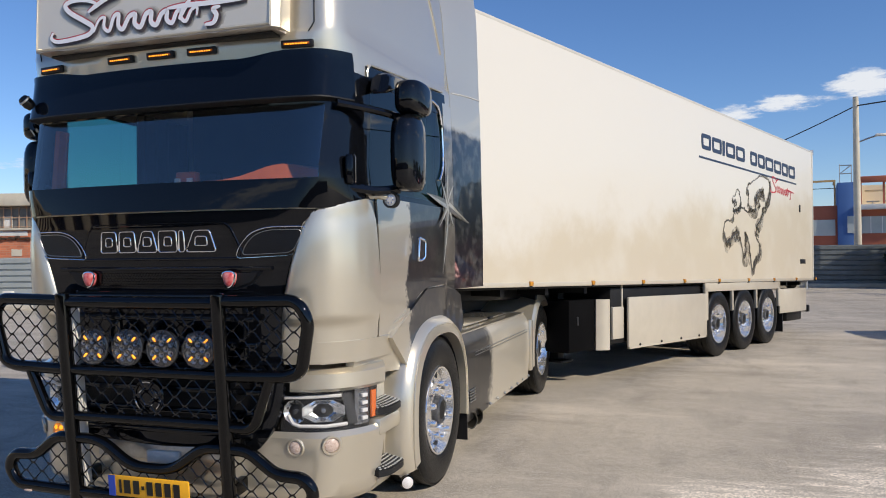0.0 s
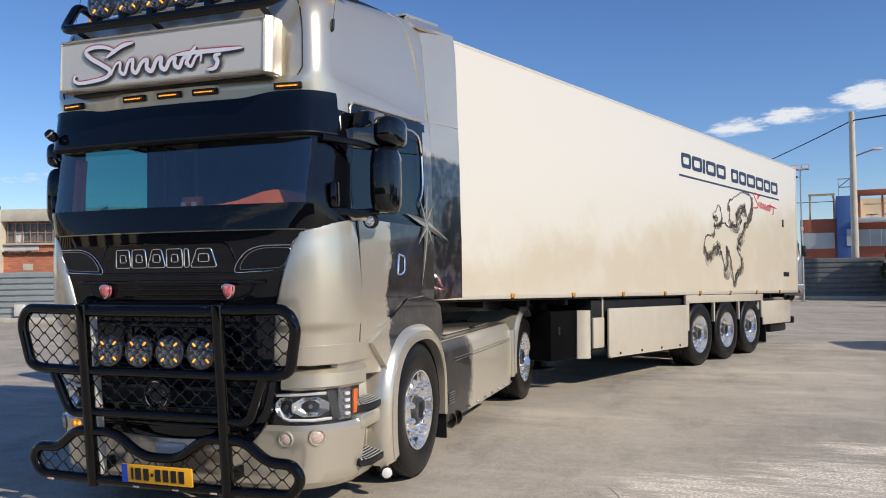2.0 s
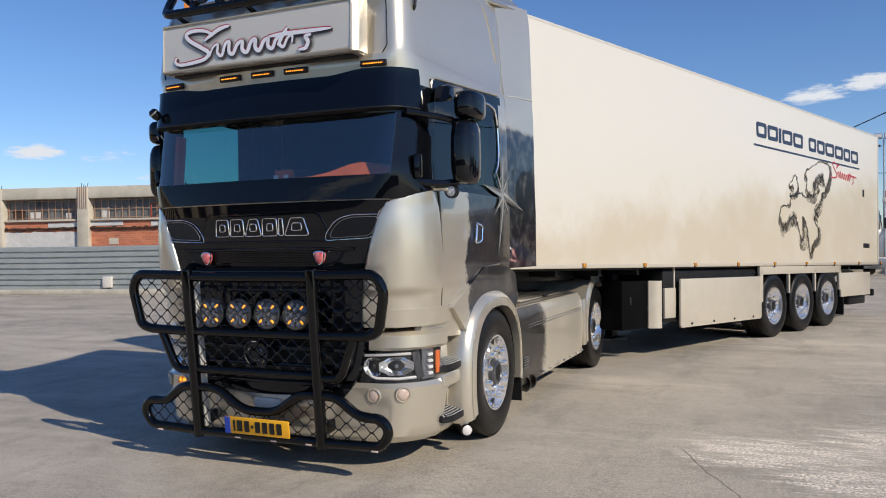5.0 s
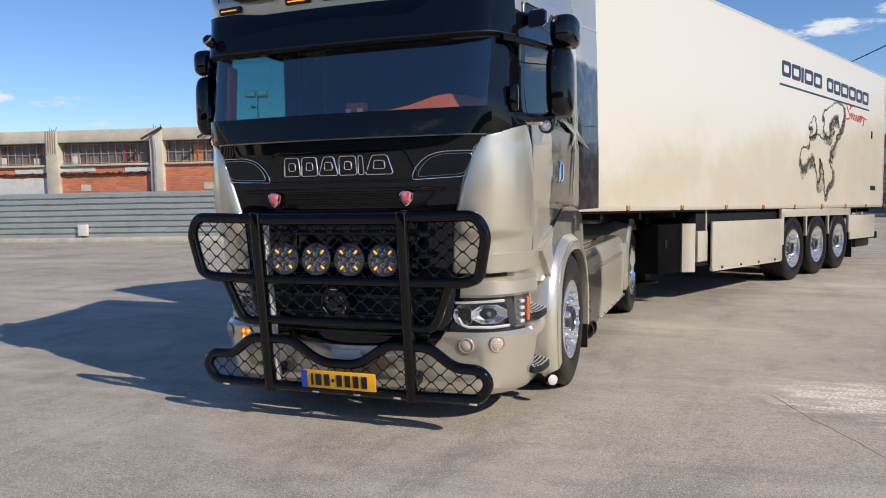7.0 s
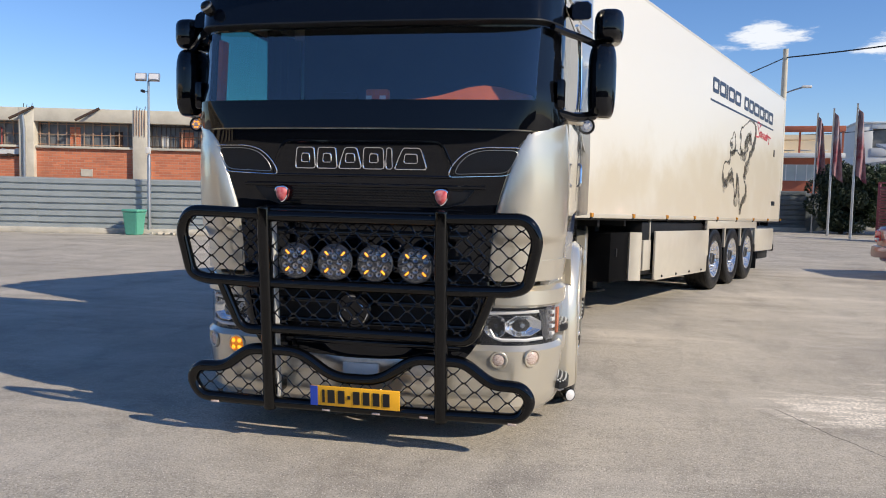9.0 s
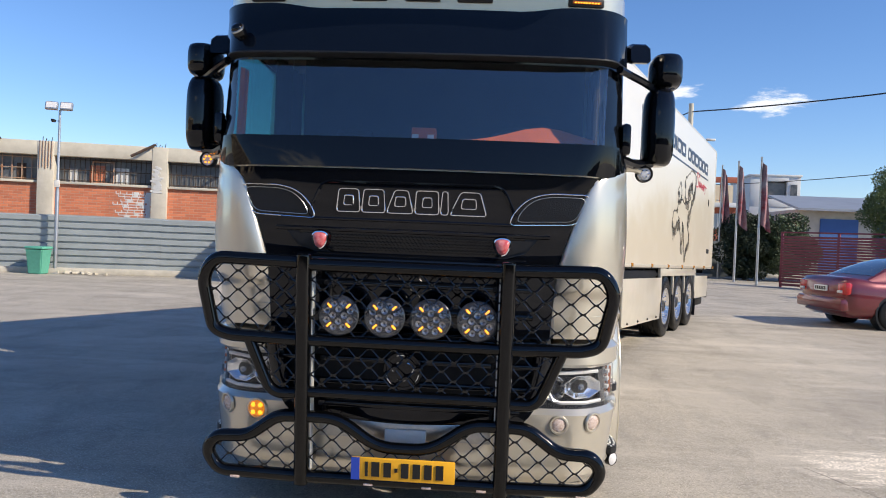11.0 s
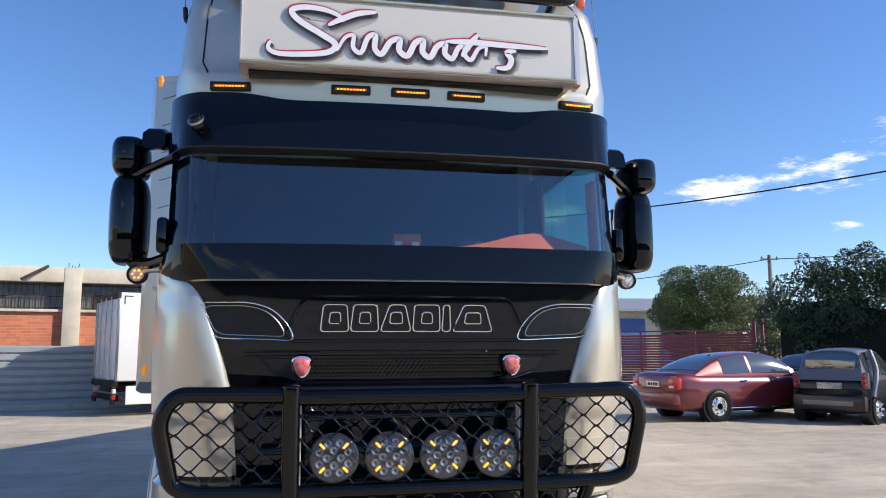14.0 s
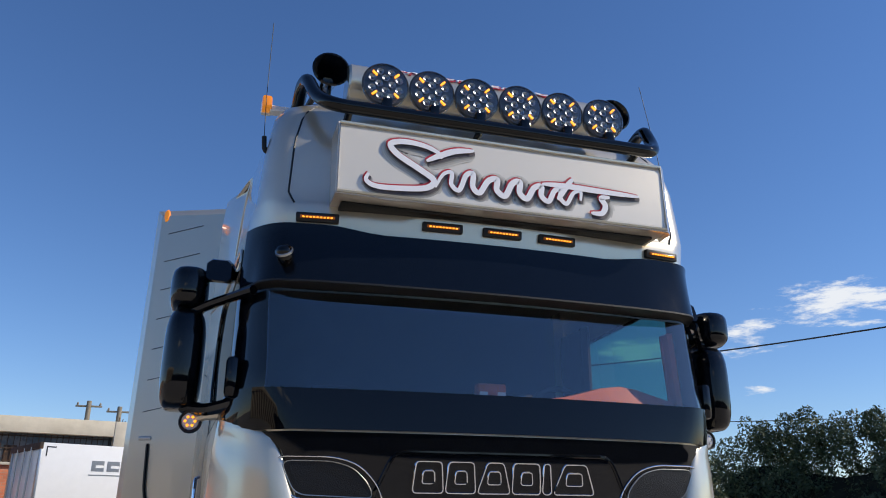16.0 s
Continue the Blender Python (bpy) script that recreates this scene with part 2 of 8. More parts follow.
def artwork(name, base, dark, soft, lo, hi, axis, nscale=2.5, wob=0.5, metal=0.58, rough=0.33, sign=1.0, coat=1.0, climb=0.0):
    """Airbrushed paint: base fades into dark between lo and hi along one axis, with a ragged smoky edge."""
    m = mat(name, base, rough, metal, coat)
    nt = m.node_tree
    b = nt.nodes["Principled BSDF"]
    tc = nt.nodes["Texture Coordinate"]
    sep = nt.nodes.new("ShaderNodeSeparateXYZ")
    nt.links.new(tc.outputs["Object"], sep.inputs[0])
    n1 = nt.nodes.new("ShaderNodeTexNoise")
    n1.inputs["Scale"].default_value, n1.inputs["Detail"].default_value, n1.inputs["Roughness"].default_value = nscale, 9, 0.66
    nt.links.new(tc.outputs["Object"], n1.inputs["Vector"])
    ma = nt.nodes.new("ShaderNodeMath")
    ma.operation = "MULTIPLY_ADD"
    ma.inputs[1].default_value = wob
    nt.links.new(n1.outputs[0], ma.inputs[0])
    sg = nt.nodes.new("ShaderNodeMath")
    sg.operation = "MULTIPLY"
    sg.inputs[1].default_value = sign
    nt.links.new(sep.outputs[axis], sg.inputs[0])
    up = nt.nodes.new("ShaderNodeMath")
    up.operation = "MULTIPLY_ADD"
    up.inputs[1].default_value = climb
    nt.links.new(sep.outputs[1], up.inputs[0])
    nt.links.new(sg.outputs[0], up.inputs[2])
    nt.links.new(up.outputs[0], ma.inputs[2])
    mr = nt.nodes.new("ShaderNodeMapRange")
    mr.interpolation_type = "SMOOTHSTEP"
    mr.inputs["From Min"].default_value, mr.inputs["From Max"].default_value = lo + wob * 0.5, hi + wob * 0.5
    nt.links.new(ma.outputs[0], mr.inputs["Value"])
    n3 = nt.nodes.new("ShaderNodeTexNoise")
    n3.inputs["Scale"].default_value, n3.inputs["Detail"].default_value = nscale * 2.2, 5
    nt.links.new(tc.outputs["Object"], n3.inputs["Vector"])
    dk = nt.nodes.new("ShaderNodeMix")
    dk.data_type = "RGBA"
    dk.inputs["A"].default_value, dk.inputs["B"].default_value = (*dark, 1), (*soft, 1)
    r3 = nt.nodes.new("ShaderNodeMapRange")
    r3.inputs["From Min"].default_value, r3.inputs["From Max"].default_value = 0.48, 0.75
    nt.links.new(n3.outputs[0], r3.inputs["Value"])
    nt.links.new(r3.outputs["Result"], dk.inputs["Factor"])
    mx = nt.nodes.new("ShaderNodeMix")
    mx.data_type = "RGBA"
    mx.inputs["A"].default_value = (*base, 1)
    nt.links.new(dk.outputs["Result"], mx.inputs["B"])
    nt.links.new(mr.outputs["Result"], mx.inputs["Factor"])
    nt.links.new(mx.outputs["Result"], b.inputs["Base Color"])
    flake = nt.nodes.new("ShaderNodeMapRange")
    flake.inputs["To Min"].default_value, flake.inputs["To Max"].default_value = metal, metal * 0.15
    nt.links.new(mr.outputs["Result"], flake.inputs["Value"])
    nt.links.new(flake.outputs["Result"], b.inputs["Metallic"])
    return m


m_door = artwork("door_airbrush_paint", SILVER, (0.007, 0.007, 0.009), (0.045, 0.041, 0.036), 0.90, 0.95, 1, 5.5, 0.40, metal=0.66, rough=0.28)
m_skirt = artwork("skirt_airbrush_paint", SILVER, (0.008, 0.008, 0.008), (0.03, 0.027, 0.023), -2.95, -2.75, 1, 2.6, 0.8, sign=-1.0, coat=0.4)
# trailer skin: pearl above, warmer cloud of sand tone below
m_trailer = artwork("trailer_pearl_paint", (0.655, 0.62, 0.55), (0.56, 0.495, 0.385), (0.61, 0.56, 0.465), -1.80, -1.15, 2, 0.75, 2.0, 0.0, 0.28, sign=-1.0, coat=0.2, climb=0.11)
m_defl = artwork("deflector_airbrush_paint", SILVER, (0.006, 0.006, 0.008), (0.10, 0.095, 0.085), -2.56, -2.49, 2, 4.5, 0.16, sign=-1.0, metal=0.66, rough=0.28)


def ground_material():
    m = bpy.data.materials.new("worn_asphalt")
    m.use_nodes = True
    nt = m.node_tree
    b = nt.nodes["Principled BSDF"]
    tc = nt.nodes.new("ShaderNodeTexCoord")

    def noise(scale, detail=8, rough=0.6, stretch=None):
        n = nt.nodes.new("ShaderNodeTexNoise")
        n.inputs["Scale"].default_value, n.inputs["Detail"].default_value, n.inputs["Roughness"].default_value = scale, detail, rough
        src = tc.outputs["Object"]
        if stretch:
            mp = nt.nodes.new("ShaderNodeMapping")
            mp.inputs["Scale"].default_value = stretch
            nt.links.new(src, mp.inputs["Vector"])
            src = mp.outputs[0]
        nt.links.new(src, n.inputs["Vector"])
        return n.outputs[0]

    def span(v, a, c, lo=0.0, hi=1.0):
        r = nt.nodes.new("ShaderNodeMapRange")
        r.inputs["From Min"].default_value, r.inputs["From Max"].default_value = a, c
        r.inputs["To Min"].default_value, r.inputs["To Max"].default_value = lo, hi
        nt.links.new(v, r.inputs["Value"])
        return r.outputs["Result"]

    def mix(f, a, c):
        x = nt.nodes.new("ShaderNodeMix")
        x.data_type = "RGBA"
        nt.links.new(f, x.inputs["Factor"])
        for key, v in (("A", a), ("B", c)):
            if isinstance(v, tuple):
                x.inputs[key].default_value = (*v, 1)
            else:
                nt.links.new(v, x.inputs[key])
        return x.outputs["Result"]

    def math2(op, a, c):
        x = nt.nodes.new("ShaderNodeMath")
        x.operation = op
        for i, v in enumerate((a, c)):
            if isinstance(v, (int, float)):
                x.inputs[i].default_value = v
            else:
                nt.links.new(v, x.inputs[i])
        return x.outputs[0]

    col = mix(span(noise(0.22), 0.35, 0.65), (0.425, 0.39, 0.318), (0.32, 0.293, 0.24))
    col = mix(span(noise(1.3, 10, 0.7), 0.42, 0.72), col, (0.485, 0.445, 0.365))
    grain = noise(55, 4, 0.7)
    col = mix(span(grain, 0.45, 0.66, 0, 0.7), col, (0.59, 0.545, 0.45))
    col = mix(span(noise(38, 5, 0.7), 0.54, 0.68, 0, 0.8), col, (0.15, 0.138, 0.115))
    col = mix(span(noise(14, 8, 0.75), 0.50, 0.66, 0, 0.5), col, (0.24, 0.22, 0.19))
    col = mix(span(noise(9, 8, 0.8), 0.55, 0.68, 0, 0.55), col, (0.60, 0.56, 0.47))
    # old tyre marks and drips, long in one direction
    col = mix(span(noise(0.9, 6, 0.6, (1.0, 0.12, 1.0)), 0.56, 0.72, 0, 0.42), col, (0.245, 0.225, 0.197))
    col = mix(span(noise(0.45, 7, 0.65, (0.45, 1.5, 1.0)), 0.49, 0.62, 0, 0.78), col, (0.57, 0.525, 0.44))
    col = mix(span(noise(1.1, 9, 0.75, (1.4, 0.6, 1.0)), 0.51, 0.66, 0, 0.6), col, (0.215, 0.197, 0.162))
    # broad curved sweeps of tyre grime
    col = mix(span(noise(0.6, 9, 0.7, (0.5, 1.3, 1.0)), 0.50, 0.64, 0, 0.5), col, (0.20, 0.183, 0.152))
    # bright bits of aggregate
    col = mix(span(noise(85, 3, 0.6), 0.575, 0.64, 0, 0.9), col, (0.74, 0.69, 0.61))
    col = mix(span(noise(110, 2, 0.5), 0.58, 0.66, 0, 0.85), col, (0.10, 0.093, 0.08))
    # pale scraped lobes beside the truck, in streaks
    sep = nt.nodes.new("ShaderNodeSeparateXYZ")
    nt.links.new(tc.outputs["Object"], sep.inputs[0])
    X, Y = sep.outputs[0], sep.outputs[1]

    def lobe(cx, cy, rx, ry):
        dx, dy = math2("DIVIDE", math2("SUBTRACT", X, cx), rx), math2("DIVIDE", math2("SUBTRACT", Y, cy), ry)
        return math2("SUBTRACT", 1.0, math2("ADD", math2("MULTIPLY", dx, dx), math2("MULTIPLY", dy, dy)))
    field = lobe(3.25, 1.55, 0.75, 0.62)
    for spot in ((3.75, 1.0, 0.6, 0.45), (4.25, 2.2, 0.75, 0.75), (4.9, 3.25, 0.8, 0.35), (5.2, 2.2, 0.9, 0.8)):
        field = math2("MAXIMUM", field, lobe(*spot))
    mp = nt.nodes.new("ShaderNodeMapping")
    mp.inputs["Rotation"].default_value = (0, 0, radians(28))
    mp.inputs["Scale"].default_value = (1.0, 4.2, 1.0)
    nt.links.new(tc.outputs["Object"], mp.inputs["Vector"])
    streak = nt.nodes.new("ShaderNodeTexNoise")
    streak.inputs["Scale"].default_value, streak.inputs["Detail"].default_value, streak.inputs["Roughness"].default_value = 2.6, 8, 0.68
    nt.links.new(mp.outputs[0], streak.inputs["Vector"])
    worn = span(math2("ADD", field, math2("MULTIPLY", math2("SUBTRACT", streak.outputs[0], 0.5), 4.2)), 0.2, 1.0)
    chips = span(noise(42, 4, 0.85), 0.47, 0.54, 0.06, 1.0)
    col = mix(math2("MULTIPLY", worn, chips), col, (0.93, 0.86, 0.74))
    warm = nt.nodes.new("ShaderNodeMix")
    warm.data_type, warm.blend_type = "RGBA", "MULTIPLY"
    warm.inputs["Factor"].default_value = 1.0
    warm.inputs["B"].default_value = (1.03, 0.985, 0.955, 1)
    nt.links.new(col, warm.inputs["A"])
    col = warm.outputs["Result"]
    # one open joint in the surface
    run = math2("ADD", math2("MULTIPLY", math2("SUBTRACT", X, 2.62), 0.93), math2("MULTIPLY", math2("SUBTRACT", Y, 1.5), 0.41))
    run = math2("ADD", run, math2("MULTIPLY", math2("SUBTRACT", noise(2.5, 6), 0.5), 0.09))
    crack = math2("MULTIPLY", span(math2("ABSOLUTE", run, 0), 0.005, 0.002), span(Y, 1.52, 1.46))
    col = mix(math2("MULTIPLY", crack, 0.85), col, (0.06, 0.055, 0.05))
    nt.links.new(col, b.inputs["Base Color"])
    nt.links.new(span(noise(3.0), 0.3, 0.7, 0.62, 0.85), b.inputs["Roughness"])
    bp = nt.nodes.new("ShaderNodeBump")
    bp.inputs["Strength"].default_value, bp.inputs["Distance"].default_value = 0.55, 0.008
    hsum = math2("SUBTRACT", math2("ADD", grain, math2("MULTIPLY", noise(2.2, 6), 0.8)), math2("MULTIPLY", crack, 1.5))
    nt.links.new(hsum, bp.inputs["Height"])
    nt.links.new(bp.outputs[0], b.inputs["Normal"])
    return m


# ---- mesh helpers ----


def part(name, bm, material, parent=None, label="", smooth=True, m=None, angle=40):
    """Links a bmesh as one mesh object under a thing or a part."""
    bmesh.ops.remove_doubles(bm, verts=bm.verts, dist=1e-5)
    bmesh.ops.recalc_face_normals(bm, faces=bm.faces)
    if smooth:
        lim = radians(angle)
        for f in bm.faces:
            f.smooth = True
        for e in bm.edges:
            if len(e.link_faces) == 2 and e.calc_face_angle(0) > lim:
                e.smooth = False
    me = bpy.data.meshes.new(name)
    bm.to_mesh(me)
    bm.free()
    if isinstance(material, (list, tuple)):
        for x in material:
            me.materials.append(x)
    elif material:
        me.materials.append(material)
    ob = new(name, me)
    if parent:
        ob.parent = parent
    if m is not None:
        ob.matrix_basis = m
    if label:
        ob["label"] = label
    return ob


def again(ob, parent=None, m=None):
    """Another object on the same mesh."""
    o = new(ob.name.split(".")[0], ob.data)
    o.parent = parent or ob.parent
    o.matrix_basis = m if m is not None else Matrix()
    if "label" in ob:
        o["label"] = ob["label"]
    return o


def thing(name, m, label, category, group="", kind=""):
    e = new(name)
    e.empty_display_size = 0.2
    e.matrix_basis = m
    return tagged(e, label, category, group, kind)


def box(bm, c, s, bev=0.0, m=None, seg=2):
    r = bmesh.ops.create_cube(bm, size=1.0, matrix=Matrix.Translation(c) @ Matrix.Diagonal((*s, 1)))
    vs = r["verts"]
    if bev > 0:
        es = {e for v in vs for e in v.link_edges}
        rb = bmesh.ops.bevel(bm, geom=list(es), offset=bev, segments=seg, affect="EDGES", profile=0.5)
        vs = [v for v in rb["verts"]] + [v for v in vs if v.is_valid]
    if m is not None:
        bmesh.ops.transform(bm, matrix=m, verts=list({v for v in vs if v.is_valid}))
    return bm


def nb():
    return bmesh.new()


def boxes(*items, bev=0.0):
    bm = nb()
    for c, s in items:
        box(bm, c, s, bev)
    return bm


def fillet(pts, r, k=5, closed=False):
    out = []
    n = len(pts)
    P = [Vector(p) for p in pts]
    for i in range(n):
        if not closed and i in (0, n - 1):
            out.append(P[i])
            continue
        a, b, c = P[i - 1], P[i], P[(i + 1) % n]
        d1, d2 = (a - b), (c - b)
        rr = min(r, d1.length * 0.48, d2.length * 0.48)
        p, q = b + d1.normalized() * rr, b + d2.normalized() * rr
        for j in range(k + 1):
            t = j / k
            out.append(p.lerp(b, t).lerp(b.lerp(q, t), t))
    return out


def tube(bm, pts, r, n=10, closed=False, fil=0.0, cap=True, k=5):
    P = fillet(pts, fil, k, closed) if fil > 0 else [Vector(p) for p in pts]
    m = len(P)
    rings = []
    up = None
    for i in range(m):
        a = P[i - 1] if (closed or i > 0) else P[i]
        b = P[(i + 1) % m] if (closed or i < m - 1) else P[i]
        d = (b - a).normalized()
        if up is None:
            up = d.orthogonal().normalized()
        up = (up - d * up.dot(d))
        up = up.normalized() if up.length > 1e-6 else d.orthogonal().normalized()
        side = d.cross(up)
        rings.append([bm.verts.new(P[i] + (up * math.cos(2 * math.pi * j / n) + side * math.sin(2 * math.pi * j / n)) * r) for j in range(n)])
    for i in range(m if closed else m - 1):
        A, B = rings[i], rings[(i + 1) % m]
        for j in range(n):
            bm.faces.new((A[j], A[(j + 1) % n], B[(j + 1) % n], B[j]))
    if cap and not closed:
        bm.faces.new(rings[0])
        bm.faces.new(rings[-1])
    return bm


def lathe(bm, prof, n=32, m=None):
    """prof: (radius, height) about z."""
    m = m or Matrix()
    rings = []
    for r, h in prof:
        if r < 1e-5:
            rings.append([bm.verts.new(m @ Vector((0, 0, h)))])
        else:
            rings.append([bm.verts.new(m @ Vector((r * math.cos(2 * math.pi * j / n), r * math.sin(2 * math.pi * j / n), h))) for j in range(n)])
    for A, B in zip(rings, rings[1:]):
        if len(A) == 1 and len(B) == 1:
            continue
        for j in range(n):
            if len(A) == 1:
                bm.faces.new((A[0], B[(j + 1) % n], B[j]))
            elif len(B) == 1:
                bm.faces.new((A[j], A[(j + 1) % n], B[0]))
            else:
                bm.faces.new((A[j], A[(j + 1) % n], B[(j + 1) % n], B[j]))
    return bm


def prism(bm, pts, vec):
    """A polygon (3D points in order) pushed along vec into a solid."""
    a = [bm.verts.new(p) for p in pts]
    b = [bm.verts.new(Vector(p) + Vector(vec)) for p in pts]
    bm.faces.new(a)
    bm.faces.new(b[::-1])
    n = len(a)
    for i in range(n):
        bm.faces.new((a[i], a[(i + 1) % n], b[(i + 1) % n], b[i]))
    return bm


def loft(bm, rings, closed=True, cap=True):
    R = [[bm.verts.new(p) for p in ring] for ring in rings]
    n = len(R[0])
    for A, B in zip(R, R[1:]):
        for j in range(n if closed else n - 1):
            bm.faces.new((A[j], A[(j + 1) % n], B[(j + 1) % n], B[j]))
    if cap:
        bm.faces.new(R[0][::-1])
        bm.faces.new(R[-1])
    return bm


def sheet(bm, f, us, vs, thick=0.0):
    """A grid f(u, v) -> (point, normal); with thick, a closed shell of that depth behind the outer face."""
    out = [[bm.verts.new(f(u, v)[0]) for v in vs] for u in us]
    for i in range(len(us) - 1):
        for j in range(len(vs) - 1):
            bm.faces.new((out[i][j], out[i + 1][j], out[i + 1][j + 1], out[i][j + 1]))
    if thick:
        inn = [[bm.verts.new(f(u, v)[0] - f(u, v)[1] * thick) for v in vs] for u in us]
        for i in range(len(us) - 1):
            for j in range(len(vs) - 1):
                bm.faces.new((inn[i][j + 1], inn[i + 1][j + 1], inn[i + 1][j], inn[i][j]))
        nu, nv = len(us) - 1, len(vs) - 1
        for i in range(nu):
            bm.faces.new((out[i][0], inn[i][0], inn[i + 1][0], out[i + 1][0]))
            bm.faces.new((out[i][nv], out[i + 1][nv], inn[i + 1][nv], inn[i][nv]))
        for j in range(nv):
            bm.faces.new((out[0][j], out[0][j + 1], inn[0][j + 1], inn[0][j]))
            bm.faces.new((out[nu][j], inn[nu][j], inn[nu][j + 1], out[nu][j + 1]))
    return bm


def lin(a, b, n):
    return [a + (b - a) * i / n for i in range(n + 1)]


def interp(table, z):
    if z <= table[0][0]:
        return table[0][1:]
    for a, b in zip(table, table[1:]):
        if z <= b[0]:
            t = (z - a[0]) / (b[0] - a[0])
            return tuple(p + (q - p) * t for p, q in zip(a[1:], b[1:]))
    return table[-1][1:]


# ---- ground ----
bm = nb()
E_ = [-900, -300, -120, -60] + lin(-40, 50, 18) + [70, 120, 300, 900]
gv = [[bm.verts.new((x, y, 0)) for y in E_] for x in E_]
for i in range(len(E_) - 1):
    for j in range(len(E_) - 1):
        bm.faces.new((gv[i][j], gv[i + 1][j], gv[i + 1][j + 1], gv[i][j + 1]))
tagged(part("ground", bm, ground_material(), smooth=False), "worn grey asphalt yard with stains, cracks and pale scraped patches", "ground", kind="structure")

# ---- tractor unit ----
tractor = thing("tractor_truck", Matrix(), "champagne metallic lorry tractor with black front and black bull bar", "truck")
# height: front line, half width, bow of the front, corner radii across and along
CAB = [(0.95, 0.05, 1.16, 0.04, 0.33, 0.42), (1.40, 0.015, 1.185, 0.05, 0.36, 0.45), (1.80, -0.02, 1.19, 0.05, 0.34, 0.44), (2.00, -0.015, 1.185, 0.05, 0.22, 0.30),
       (2.42, 0.06, 1.18, 0.05, 0.19, 0.28), (2.68, 0.03, 1.17, 0.06, 0.20, 0.30), (2.80, 0.015, 1.165, 0.06, 0.19, 0.26), (2.84, 0.045, 1.145, 0.05, 0.13, 0.16),
       (3.12, 0.07, 1.115, 0.05, 0.12, 0.15), (3.28, 0.10, 1.085, 0.05, 0.13, 0.16), (3.35, 0.14, 1.05, 0.05, 0.15, 0.2), (3.395, 0.20, 0.99, 0.05, 0.17, 0.26), (3.415, 0.32, 0.90, 0.05, 0.18, 0.3), (3.425, 0.6, 0.6, 0.05, 0.2, 0.3)]
CAB_BACK = 1.86


def cab0(s, z):
    yf, hw, bow, rx, ry = interp(CAB, z)
    a, sg = abs(s), (1 if s >= 0 else -1)
    if a <= 1:
        x, y = a * (hw - rx), yf + bow * a * a
    elif a <= 2:
        t = (a - 1) * math.pi / 2
        x, y = hw - rx + rx * math.sin(t), yf + bow + ry * (1 - math.cos(t))
    else:
        x, y = hw, yf + bow + ry + (a - 2) * (CAB_BACK - yf - bow - ry)
    k = interp([(1.5, 0.035), (1.9, 0.05), (2.05, 0.07), (2.8, 0.07), (3.4, 0.06)], z)[0]
    x *= 1 - k * (1 - min(1.0, max(0.0, y) / 1.6))
    lift = min(1.0, max(0.0, (z - 2.84) / 0.4))
    return Vector((sg * x, y, z + 0.185 * lift * max(0.0, y - 0.18)))


def cab(s, z, off=0.0):
    p = cab0(s, z)
    e = 1e-3
    n = (cab0(s + e, z) - cab0(s - e, z)).cross(cab0(s, z + e) - cab0(s, z - e))
    n.normalize()
    return p + n * off, n


def s_x(x, z):
    yf, hw, bow, rx, ry = interp(CAB, z)
    a = abs(x) / (1 - interp([(1.5, 0.035), (1.9, 0.05), (2.05, 0.07), (2.8, 0.07), (3.4, 0.06)], z)[0] * 0.97)
    if a <= hw - rx:
        r = a / (hw - rx)
    else:
        r = 1 + math.asin(min(1, (a - hw + rx) / rx)) / (math.pi / 2)
    return r if x >= 0 else -r


def s_y(y, z, side):
    yf, hw, bow, rx, ry = interp(CAB, z)
    return side * (2 + (y - yf - bow - ry) / (CAB_BACK - yf - bow - ry))


def cab_bottom(y):
    return interp([(0.0, 1.0), (0.3, 1.0), (0.75, 1.14), (1.2, 1.34), (1.6, 1.36), (1.9, 1.3)], y)[0]


SS = [i / 8 for i in range(-24, 25)]
# lower shell, painted
bm = nb()
sheet(bm, lambda s, t: cab(s, cab_bottom(cab0(s, 1.3).y) * (1 - t) + 1.9 * t), SS, lin(0, 1, 8))
part("cab_lower_shell", bm, m_paint, tractor)
# upper shell
bm = nb()
zs = [2.62, 2.68, 2.74, 2.80, 2.82, 2.84, 2.92, 3.0, 3.12, 3.2, 3.28, 3.32, 3.35, 3.375, 3.395, 3.406, 3.415, 3.42, 3.425]
sheet(bm, lambda s, z: cab(s, z), SS, zs)
ring = [cab0(s, 3.425) for s in SS]
bm.faces.new([bm.verts.new(p) for p in ring])
part("cab_roof_shell", bm, m_paint, tractor)
# window belt: pillars in black around the openings
bm = nb()
zb = [1.9, 1.97, 2.0, 2.1, 2.25, 2.42, 2.5, 2.56, 2.605, 2.62]
half_belt = [1.12, 1.25, 1.5, 1.75, 2.0] + lin(2.06, 2.82, 8) + [2.9, 3]
sb = [-s for s in reversed(half_belt)] + lin(-1, 1, 10) + half_belt
G = {}
for i, s in enumerate(sb):
    for j, z in enumerate(zb):
        G[i, j] = bm.verts.new(cab0(s, z))
for i in range(len(sb) - 1):
    for j in range(len(zb) - 1):
        sm, zm = abs(sb[i] + sb[i + 1]) / 2, (zb[j] + zb[j + 1]) / 2
        if (sm < 1.25 and 2.0 < zm < 2.42) or (2.06 < sm < 2.82 and 1.97 < zm < 2.605):
            continue
        bm.faces.new((G[i, j], G[i + 1, j], G[i + 1, j + 1], G[i, j + 1]))
part("window_belt", bm, m_black, tractor, "black gloss pillars around the cab windows")
bm = nb()
bk = [cab0(3, z) for z in lin(1.3, 3.42, 10)] + [cab0(-3, z) for z in reversed(lin(1.3, 3.42, 10))]
prism(bm, [Vector((p.x * 0.995, p.y - 0.03, p.z)) for p in bk], (0, 0.025, 0))
part("cab_back_wall", bm, m_paint, tractor)
